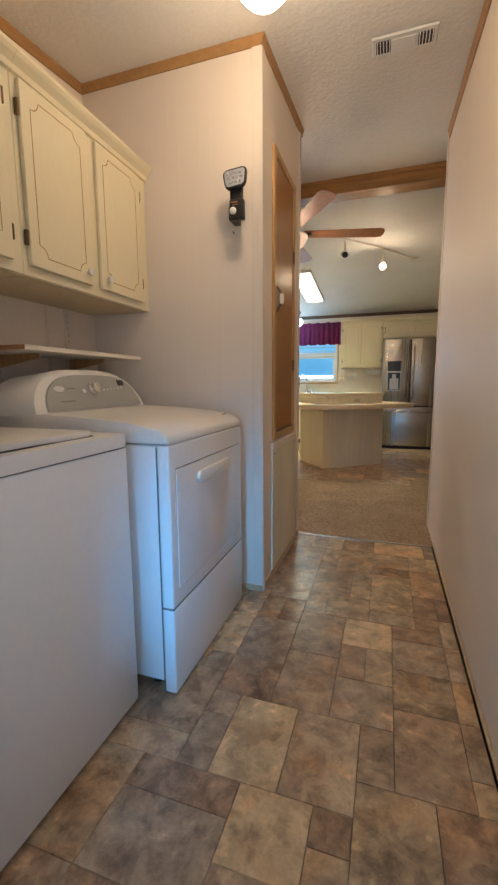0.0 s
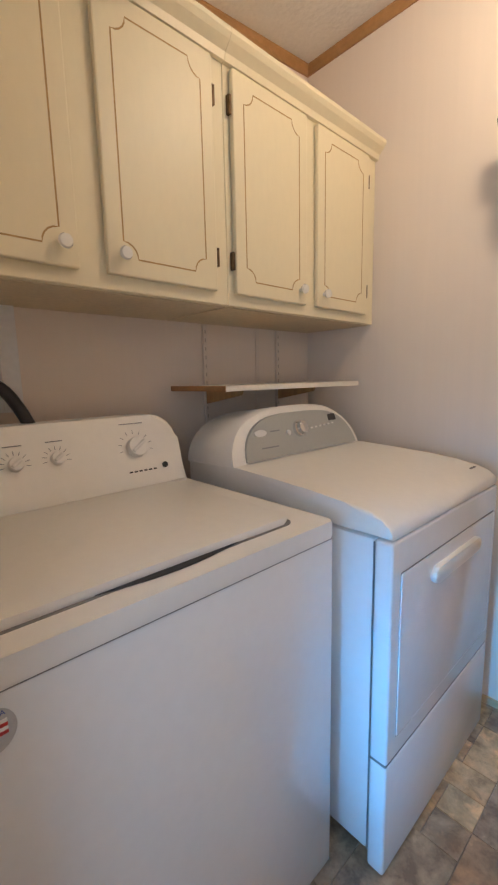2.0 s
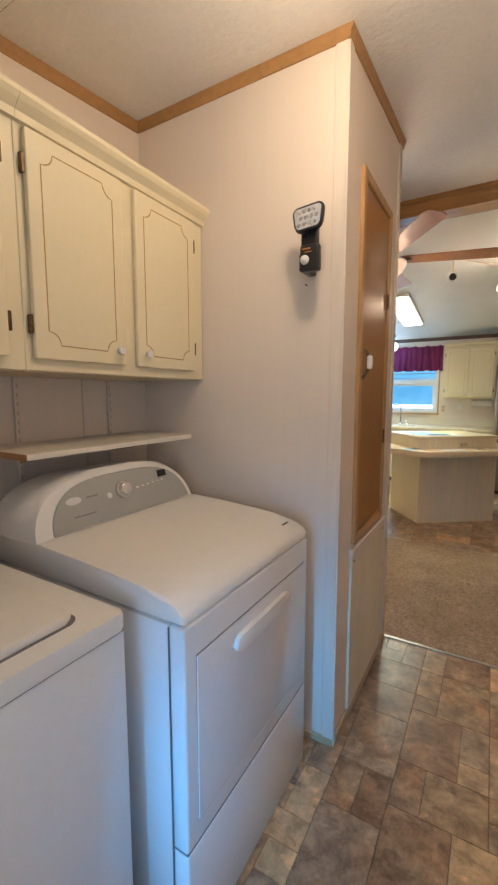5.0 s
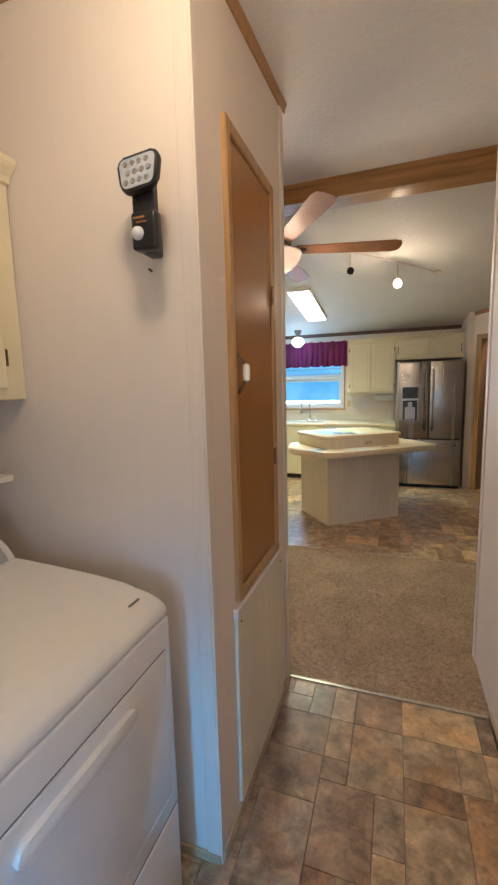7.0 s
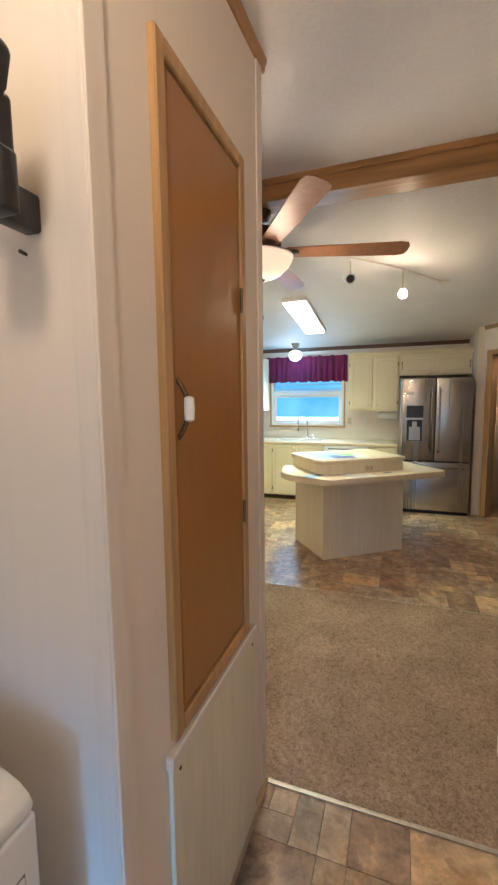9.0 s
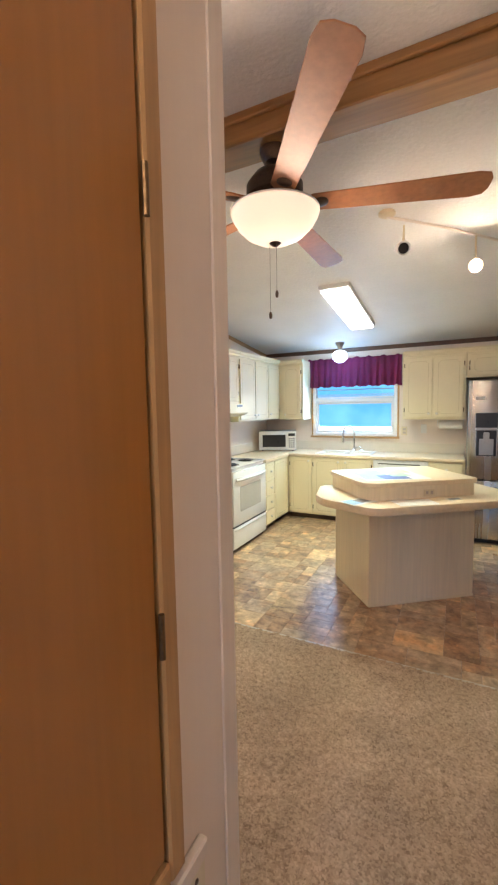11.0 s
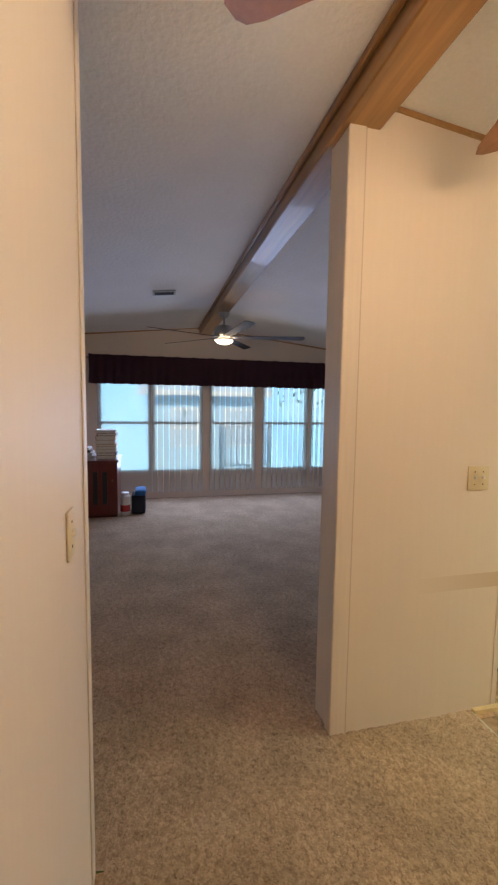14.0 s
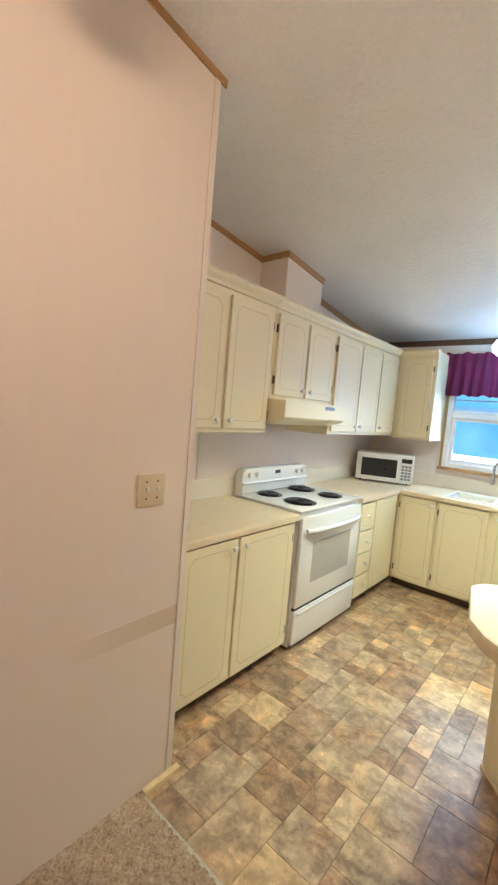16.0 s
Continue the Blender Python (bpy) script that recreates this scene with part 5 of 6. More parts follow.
part("sensor", lathe(B(), [(0.016, 0), (0.014, 0.008), (0.008, 0.013), (0, 0.015)], Matrix.Translation((-0.539, 1.861, 1.840)) @ pose(0, 0, 0, 90, 0, 0), 16), WHITEPAINT, bd, "white motion sensor", True)
part("label_bar", box(B(), -0.550, -0.520, 1.8587, 1.8599, 1.873, 1.877), PEGWOOD, bd)
part("label_bar", box(B(), -0.542, -0.514, 1.8587, 1.8599, 1.863, 1.866), PEGWOOD, bd)
nl = thing("wall_nail", (-0.53, 1.945, 1.79), "small nail in the wall below the light", "nail")
part("nail", pipe(B(), [(-0.578, 1.976, 1.787), (-0.578, 1.961, 1.789)], 0.003, 6), HINGE, nl)

ld = thing("ceiling_light", (-0.282, 1.47, zc(1.47)), "lit white dome light on the laundry ceiling", "ceiling light")
dm = Matrix.Translation((-0.282, 1.47, zc(1.47) - 0.005))
part("base", lathe(B(), [(0.07, 0), (0.07, -0.02), (0.045, -0.04), (0.030, -0.075), (0.055, -0.105)], dm, 28), WHITEPAINT, ld, smooth=True)
ds = part("dome", lathe(B(), [(0.055, -0.10), (0.085, -0.125), (0.094, -0.165), (0.084, -0.21), (0.058, -0.238), (0.028, -0.249), (0, -0.251)], dm, 28), DOME, ld, "lit glass dome", True)
ds.visible_shadow = False

cv = thing("ceiling_vent", (0.155, 2.235, zc(2.235)), "white louvred ceiling air vent", "vent")
tiltm = Matrix.Translation((0.155, 2.235, zc(2.235) - 0.003)) @ pose(0, 0, 0, math.degrees(math.atan(0.099)), 0, 0)
part("frame", box(B(), -0.14, 0.14, -0.065, 0.065, -0.012, 0.0, 0.004, 1, tiltm), WHITEPAINT, cv)
part("damper", box(B(), -0.05, 0.05, -0.04, 0.04, -0.016, -0.0125, 0.002, 1, tiltm), WHITEPAINT, cv)
for s_ in (-1, 1):
    part("opening", box(B(), s_ * 0.09 - 0.032, s_ * 0.09 + 0.032, -0.042, 0.042, -0.0135, -0.0125, m=tiltm), GAP, cv)
    for i in range(5):
        part("slat", box(B(), s_ * 0.09 - 0.028 + 0.0135 * i, s_ * 0.09 - 0.024 + 0.0135 * i, -0.042, 0.042, -0.02, -0.0136, m=tiltm), WHITEPAINT, cv)


def switch_plate(x, y, z, face, label, gang=2):
    t = thing("light_switch", (x, y, z), label, "light switch")
    m = plane_axes((x, y, z), (0, 1, 0) if face == "x" else (1, 0, 0), (1, 0, 0) if face == "x" else (0, 1, 0))
    w = 0.058 if gang == 2 else 0.036
    part("plate", box(B(), -w, w, 0.0005, 0.007, -0.058, 0.058, 0.003, 2, m), SWITCH, t, smooth=True)
    for i in range(gang):
        cx = (-0.023 + 0.046 * i) if gang == 2 else 0
        part("toggle", box(B(), cx - 0.005, cx + 0.005, 0.0072, 0.018, -0.004, 0.012, 0.002, 1, m), PLASTIC, t)
        for zz in (-0.03, 0.03):
            part("screw", box(B(), cx - 0.003, cx + 0.003, 0.0071, 0.0082, zz - 0.003, zz + 0.003, m=m), HINGE, t)


switch_plate(-1.94, 4.535, 1.187, "x", "almond double light switch on the stub wall")
switch_plate(-1.325, 2.833, 1.205, "y", "almond light switch facing the living room", 1)
wb = thing("wall_chime", (-0.626, 2.865, 1.49), "cream plastic chime box on the closet wall", "chime box")
cb = part("cover", box(B(), -0.72, -0.533, 2.8345, 2.895, 1.435, 1.545, 0.012, 3), surface("cream_plastic", (0.74, 0.64, 0.48), 0.4, var=0.02), wb, smooth=True)
part("seam", box(B(), -0.721, -0.532, 2.874, 2.8765, 1.447, 1.533), INK, cb)
SCUFF = surface("tan_scuff", (0.79, 0.685, 0.585), 0.55, var=0.009, scale=3, fine=55, stretch=(1, 1, 0.03))
nt_ = SCUFF.node_tree
fade, pos_, xyz = nt_.nodes.new("ShaderNodeMapRange"), nt_.nodes.new("ShaderNodeNewGeometry"), nt_.nodes.new("ShaderNodeSeparateXYZ")
blend = nt_.nodes.new("ShaderNodeMix")
blend.data_type = "RGBA"
blend.inputs[7].default_value = (0.66, 0.52, 0.385, 1)
fade.inputs[1].default_value, fade.inputs[2].default_value = 4.22, 4.66
nt_.links.new(pos_.outputs["Position"], xyz.inputs[0])
nt_.links.new(xyz.outputs[1], fade.inputs[0])
nt_.links.new(fade.outputs[0], blend.inputs[0])
nt_.links.new([n for n in nt_.nodes if n.type == "VALTORGB"][0].outputs[0], blend.inputs[6])
nt_.links.new(blend.outputs[2], nt_.nodes["Principled BSDF"].inputs["Base Color"])
tagged(part("wall_scuff", box(B(), -1.9405, -1.9391, 4.22, 4.694, 0.640, 0.715, 0.0003, 1), SCUFF), "faded tan band across the stub wall", "stain", kind="structure")


# ---- kitchen ----
def cooker():
    t = thing("electric_range", (-2.38, 6.17, 0), "white freestanding electric range with coil burners", "range")
    y0, y1, xf = 5.765, 6.575, -2.085
    part("body", box(B(), -2.66, xf - 0.02, y0, y1, 0.025, 0.888, 0.004, 1), ENAMEL, t)
    ct = part("cooktop", box(B(), -2.655, xf, y0 - 0.003, y1 + 0.003, 0.889, 0.908, 0.007, 2), ENAMEL, t, "white enamel cooktop", True)
    for x, y, r in ((-2.50, 5.97, 0.075), (-2.50, 6.37, 0.095), (-2.24, 5.97, 0.095), (-2.24, 6.37, 0.075)):
        b = part("burner", lathe(B(), [(r + 0.018, 0.9085), (r + 0.018, 0.912), (r + 0.006, 0.911), (r * 0.3, 0.9095)], Matrix.Translation((x, y, 0)), 28), DRIP, ct, "dark drip pan")
        sp = []
        for i in range(90):
            a = i * 2 * math.pi / 24
            q = r * (0.18 + 0.8 * i / 90)
            sp.append((x + q * math.cos(a), y + q * math.sin(a), 0.9165))
        part("coil", pipe(B(), sp, 0.0058, 6), COIL, b, "black spiral coil", True)
    # back panel
    bp = part("backguard", prism(B(), rounded(y0 + 0.005, y1 - 0.005, 0.908, 1.085, [0, 0, 0.05, 0.05]), 0, 0.07, Matrix(((0, 0, 1, -2.66), (1, 0, 0, 0), (0, 1, 0, 0), (0, 0, 0, 1))), 0.012), ENAMEL, t, "white curved control panel", True)
    part("ledge", box(B(), -2.592, -2.572, y0 + 0.01, y1 - 0.01, 0.975, 0.99, 0.006), ENAMEL, bp)
    for y in (5.84, 5.92, 6.42, 6.50):
        part("knob", disc(B(), 0.019, 0.022, Matrix.Translation((-2.589, y, 1.04)) @ pose(0, 0, 0, 0, 90, 0), 16), PLASTIC, bp, "white burner knob", True)
    part("clock", box(B(), -2.5895, -2.587, 6.14, 6.20, 1.035, 1.06), BLACK, bp, "black clock window")
    # door, window, handle, drawer
    d = part("oven_door", box(B(), xf - 0.018, xf + 0.012, y0 + 0.004, y1 - 0.004, 0.285, 0.86, 0.008, 2), ENAMEL, t, "white oven door", True)
    part("oven_window", box(B(), xf + 0.0121, xf + 0.0135, y0 + 0.15, y1 - 0.15, 0.42, 0.69, 0.0006, 1), OVENGLASS, d, "pale grey oven window")
    hb = []
    for i in range(13):
        s = i / 12
        hb.append((xf + 0.02 + 0.038 * math.sin(math.pi * s) ** 0.5, y0 + 0.05 + s * (y1 - y0 - 0.1), 0.775))
    part("handle", pipe(B(), hb, 0.017, 10), ENAMEL, d, "white bar handle", True)
    part("gap", box(B(), xf - 0.015, xf + 0.004, y0 + 0.006, y1 - 0.006, 0.268, 0.284), GAP, t)
    w = part("drawer", box(B(), xf - 0.018, xf + 0.012, y0 + 0.004, y1 - 0.004, 0.045, 0.267, 0.008, 2), ENAMEL, t, "white storage drawer", True)
    part("lip", box(B(), xf + 0.010, xf + 0.024, y0 + 0.03, y1 - 0.03, 0.235, 0.255, 0.005), ENAMEL, w)
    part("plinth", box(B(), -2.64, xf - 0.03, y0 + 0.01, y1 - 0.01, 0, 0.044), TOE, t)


def hood():
    t = thing("range_hood", (-2.45, 6.0, 1.45), "cream range hood below the short cabinet", "range hood")
    y0, y1 = 5.64, 6.368
    m = Matrix(((1, 0, 0, 0), (0, 0, 1, y0), (0, 1, 0, 0), (0, 0, 0, 1)))
    part("shell", prism(B(), [(-2.68, 1.400), (-2.30, 1.425), (-2.205, 1.455), (-2.190, 1.470), (-2.190, 1.573), (-2.68, 1.573)], 0, y1 - y0, m, 0.003), CREAM, t, "cream enamel shell")
    part("switch_plate", box(B(), -2.1895, -2.187, 6.10, 6.22, 1.535, 1.557), BLACK, t, "black switch strip")


def microwave():
    t = thing("microwave_oven", (-2.36, 7.62, 0.893), "white countertop microwave with a dark door window", "microwave")
    m = Matrix.Translation((-2.085, 7.655, 0.893)) @ Matrix.Rotation(radians(21), 4, "Z")
    w, d, h = 0.535, 0.34, 0.285
    b = part("case", box(B(), -w, 0, 0.0, d, 0.012, h, 0.008, 2, m), ENAMEL, t, "white metal case", True)
    dr = part("door", box(B(), -w + 0.004, -0.125, -0.022, -0.001, 0.016, h - 0.004, 0.006, 2, m), ENAMEL, t, "white door", True)
    part("window", box(B(), -w + 0.055, -0.15, -0.0235, -0.0225, 0.06, h - 0.05, m=m), BLACK, dr, "dark window")
    cp2 = part("control_panel", box(B(), -0.122, -0.004, -0.022, -0.001, 0.016, h - 0.004, 0.004, 2, m), PLASTIC, t)
    part("display", box(B(), -0.112, -0.018, -0.0236, -0.0225, 0.215, 0.255, m=m), BLACK, cp2, "dark display")
    for r_ in range(5):
        for c_ in range(3):
            part("key", box(B(), -0.108 + 0.031 * c_, -0.084 + 0.031 * c_, -0.0236, -0.0225, 0.05 + 0.03 * r_, 0.07 + 0.03 * r_, m=m), INK, cp2)
    for x in (-w + 0.05, -0.05):
        for y in (0.05, d - 0.05):
            part("foot", disc(B(), 0.012, 0.012, m @ Matrix.Translation((x, y, 0)), 10), BLACK, t)


def fridge():
    t = thing("refrigerator", (0.49, 7.5, 0), "stainless french-door refrigerator with bottom freezer", "refrigerator")
    x0, x1, yf = 0.068, 0.915, 7.17
    part("cabinet_body", box(B(), x0 + 0.005, x1 - 0.005, yf + 0.075, 7.93, 0.04, 1.765, 0.006), DARKSTEEL, t, "dark grey sides")
    part("base_grille", box(B(), x0 + 0.01, x1 - 0.01, yf + 0.05, yf + 0.4, 0.0, 0.042), GAP, t)
    mid = 0.488
    l = part("left_door", box(B(), x0, mid - 0.003, yf, yf + 0.07, 0.705, 1.775, 0.012, 3), STEEL, t, smooth=True)
    r = part("right_door", box(B(), mid + 0.003, x1, yf, yf + 0.07, 0.705, 1.775, 0.012, 3), STEEL, t, smooth=True)
    f = part("freezer_drawer", box(B(), x0, x1, yf, yf + 0.07, 0.05, 0.695, 0.012, 3), STEEL, t, smooth=True)
    for d, x in ((l, mid - 0.045), (r, mid + 0.045)):
        part("handle", pipe(B(), [(x, yf - 0.002, 0.82), (x, yf - 0.045, 0.86), (x, yf - 0.05, 1.25), (x, yf - 0.045, 1.62), (x, yf - 0.002, 1.66)], 0.011, 10), STEEL, d, "steel bar handle", True)
    part("handle", pipe(B(), [(x0 + 0.08, yf - 0.002, 0.62), (x0 + 0.11, yf - 0.045, 0.62), (x1 - 0.11, yf - 0.045, 0.62), (x1 - 0.08, yf - 0.002, 0.62)], 0.011, 10), STEEL, f, "steel bar handle", True)
    disp = part("dispenser", box(B(), 0.135, 0.352, yf - 0.006, yf + 0.001, 0.95, 1.43, 0.003, 1), STEEL, l, "ice and water dispenser")
    part("screen", box(B(), 0.142, 0.345, yf - 0.0085, yf - 0.0062, 1.27, 1.425), BLACK, disp, "black touch screen")
    part("recess", box(B(), 0.15, 0.337, yf - 0.0085, yf - 0.0062, 0.965, 1.24), BLACK, disp, "black recess")
    part("paddle", box(B(), 0.178, 0.312, yf - 0.0125, yf - 0.0086, 0.975, 1.15, 0.003, 1), NICKEL, disp, "grey dispenser plate")
    part("shelf_lip", box(B(), 0.138, 0.35, yf - 0.03, yf - 0.006, 1.242, 1.262, 0.003), NICKEL, disp)
    part("spout", box(B(), 0.215, 0.272, yf - 0.028, yf - 0.008, 1.10, 1.22, 0.008), NICKEL, disp)
    part("logo_bar", box(B(), 0.135, 0.225, yf - 0.0015, yf + 0.001, 1.56, 1.60), PLASTIC, l)


cooker()
hood()
microwave()
fridge()

pt = thing("paper_towel_holder", (-0.15, 7.8, 1.25), "white paper towel roll hanging below the cabinet", "paper towel")
part("roll", pipe(B(), [(-0.24, 7.76, 1.275), (0.02, 7.76, 1.275)], 0.05, 24), PAPER, pt, "white paper roll", True)
for x in (-0.255, 0.03):
    part("arm", box(B(), x - 0.005, x + 0.005, 7.735, 7.785, 1.255, 1.343, 0.002, 1), PLASTIC, pt)
ot = thing("wall_outlet", (-0.66, 7.955, 1.17), "pale double wall outlet above the counter", "outlet")
part("plate", box(B(), -0.70, -0.63, 7.950, 7.9595, 1.12, 1.235, 0.002, 1), SWITCH, ot)
for z in (1.155, 1.20):
    part("socket", box(B(), -0.685, -0.645, 7.948, 7.9505, z - 0.014, z + 0.014, 0.001, 1), TAN, ot)
o2 = thing("wall_outlet", (-0.42, 7.955, 1.20), "pale wall outlet above the counter", "outlet")
part("plate", box(B(), -0.46, -0.39, 7.950, 7.9595, 1.15, 1.265, 0.002, 1), PLASTIC, o2)


def valance(name, m, w, h, folds, material, label, header=0.05, depth=0.05, seed=2, wide=2, back=0.015, hem=1.0):
    """Gathered cloth on a rod, with uneven pleats and a wavy hem."""
    rg = np.random.default_rng(seed)
    t = thing(name, m.translation, label, "valance")
    nu, nv = folds * 8, 12
    ph = np.cumsum(rg.random(nu + 1) * 0.6 + 0.7)
    ph = ph / ph[-1] * folds * 2 * math.pi
    amp = 0.6 + 0.8 * rg.random(nu + 1)
    bm = B()
    grid = []
    for j in range(nv + 1):
        s = j / nv
        row = []
        for i in range(nu + 1):
            x = w * i / nu + 0.006 * math.sin(ph[i] * 0.37 + s * 3)
            a = depth * (0.18 + 0.82 * s) * amp[i] * 0.5
            y = 0.035 + a * math.sin(ph[i] + 0.5 * s) + 0.008 * math.sin(9 * s)
            z = h - s * h + (hem * (0.012 * math.sin(ph[i] * 0.5 + 1) + 0.008 * math.sin(ph[i])) if j in (0, nv) else 0)
            row.append(bm.verts.new(m @ Vector((x, y, z))))
        grid.append(row)
    for a, b in zip(grid, grid[1:]):
        for i in range(nu):
            bm.faces.new((a[i], a[i + 1], b[i + 1], b[i]))
    part("cloth", bm, material, t, smooth=True)
    part("rod", pipe(B(), [m @ Vector((-0.03, 0.02, h - header)), m @ Vector((w + 0.03, 0.02, h - header))], 0.008, 8), WHITEPAINT if material is FABRIC else BLACK, t, smooth=True)
    for i in range(wide):
        x = 0.02 + (w - 0.04) * i / (wide - 1)
        part("rod_bracket", pipe(B(), [m @ Vector((x, -back, h - header)), m @ Vector((x, 0.02, h - header))], 0.007, 8), BLACK, t)
    return t


valance("window_valance", plane_axes((-1.985, 7.945, 1.79), (1, 0, 0), (0, -1, 0)), 1.29, 0.40, 15, FABRIC, "gathered burgundy cloth valance over the kitchen window", depth=0.034, hem=0.55)
valance("window_valance", plane_axes((WEST + 0.11, 2.10, 1.83), (0, 1, 0), (1, 0, 0)), 4.55, 0.44, 34, DARKCLOTH, "long dark plum cloth valance over the living room windows", depth=0.03, seed=5, wide=4, back=0.11, hem=0.25)

vbl = thing("window_blind", (-1.34, 7.97, 1.632), "white slatted blind drawn up over the kitchen window", "blind")
part("headrail", box(B(), WX0 + 0.05, WX1 - 0.05, 7.955, 7.985, 1.978, 2.006, 0.002, 1), WHITEPAINT, vbl)
part("bottom_rail", box(B(), WX0 + 0.05, WX1 - 0.05, 7.955, 7.985, 1.632, 1.652, 0.003, 1), WHITEPAINT, vbl)
for i in range(10):
    part("slat", box(B(), WX0 + 0.052, WX1 - 0.052, -0.0125, 0.0125, -0.0005, 0.0005, m=Matrix.Translation((0, 7.97, 1.658 + 0.006 * i if i < 6 else 1.69 + 0.062 * (i - 5))) @ pose(0, 0, 0, 6 if i < 6 else 28, 0, 0)), PLASTIC, vbl)
for x in (WX0 + 0.2, WX1 - 0.2):
    part("cord", box(B(), x - 0.001, x + 0.001, 7.969, 7.971, 1.652, 1.978), PLASTIC, vbl)

# island, turned against the walls
IM = Matrix.Translation((-0.603, 5.21, 0)) @ Matrix.Rotation(radians(37.6), 4, "Z")
isl = thing("kitchen_island", (-0.5, 5.8, 0), "cream kitchen island with a two-level laminate top", "kitchen island")
part("base", box(B(), 0, 0.893, 0, 0.645, 0.0, 0.756, 0.003, 1, IM), ISLE, isl, "cream grained panels")
bm = B()
for b in ((-0.003, 0.896, -0.006, 0.0, 0.0, 0.016), (-0.006, 0.0, 0.0, 0.645, 0.0, 0.016)):
    box(bm, *b, 0.001, 1, IM)
part("base_strip", bm, ISLE, isl)
part("corner_strip", box(B(), -0.006, 0.03, -0.006, 0.03, 0.017, 0.755, 0.002, 1, IM), ISLE, isl)
lowt = [(-0.02, -0.215), (1.17, -0.215), (1.215, -0.20), (1.235, -0.16), (1.235, 0.62), (1.19, 0.69), (-0.07, 0.70), (-0.14, 0.66), (-0.295, 0.34), (-0.305, 0.22), (-0.28, 0.13), (-0.10, -0.17)]
part("lower_top", prism(B(), lowt, 0.757, 0.817, IM, 0.008), COUNTER, isl, "laminate eating top with clipped corner", True)
rb = rounded(-0.03, 0.89, -0.005, 0.66, [0.13, 0.03, 0.03, 0.03], 6)
part("riser", prism(B(), rb, 0.818, 0.915, IM), ISLE, isl, "raised cream box", True)
part("upper_top", prism(B(), rounded(-0.045, 0.905, -0.02, 0.675, [0.14, 0.035, 0.035, 0.035], 6), 0.916, 0.951, IM, 0.007), COUNTER, isl, "raised laminate top", True)
io = part("outlet", box(B(), 0.44, 0.53, -0.0105, -0.0052, 0.835, 0.885, 0.001, 1, IM), SWITCH, isl, "pale outlet")
for x in (0.465, 0.505):
    part("socket", box(B(), x - 0.010, x + 0.010, -0.0125, -0.0106, 0.848, 0.872, m=IM), TAN, io)


def sheet(name, label, x, y, z, w, d, turn, patches, category="paper"):
    t = thing(name, IM @ Vector((x, y, z)), label, category)
    m = IM @ Matrix.Translation((x, y, z)) @ Matrix.Rotation(radians(turn), 4, "Z")
    p = part("sheet", box(B(), 0, w, 0, d, 0.0006, 0.002, m=m), PAPER, t)
    for i, (x0, x1, y0, y1, c) in enumerate(patches):
        up = 0.0022 + 0.0007 * i
        part("print", box(B(), x0 * w, x1 * w, y0 * d, y1 * d, up, up + 0.0005, m=m), c, p)


sheet("wall_map", "large coloured paper map spread on the raised top", 0.03, 0.10, 0.951, 0.52, 0.50, -6, [(0.02, 0.5, 0.1, 0.98, SKYBLUE), (0.30, 0.72, 0.05, 0.45, BLUEP), (0.52, 0.82, 0.30, 0.85, GREEN), (0.60, 0.95, 0.60, 0.95, YELLOW)], "map")
sheet("leaflet", "printed blue and grey leaflet on the eating top", -0.17, -0.10, 0.817, 0.24, 0.16, 20, [(0.05, 0.5, 0.1, 0.9, SKYBLUE), (0.45, 0.85, 0.2, 0.8, INK)])
sheet("paper_sheet", "plain white paper on the eating top", 0.14, -0.19, 0.817, 0.30, 0.17, -4, [])
sheet("paper_sheet", "dark printed card on the eating top", 0.58, -0.13, 0.817, 0.12, 0.06, 10, [(0.1, 0.9, 0.1, 0.9, INK)])


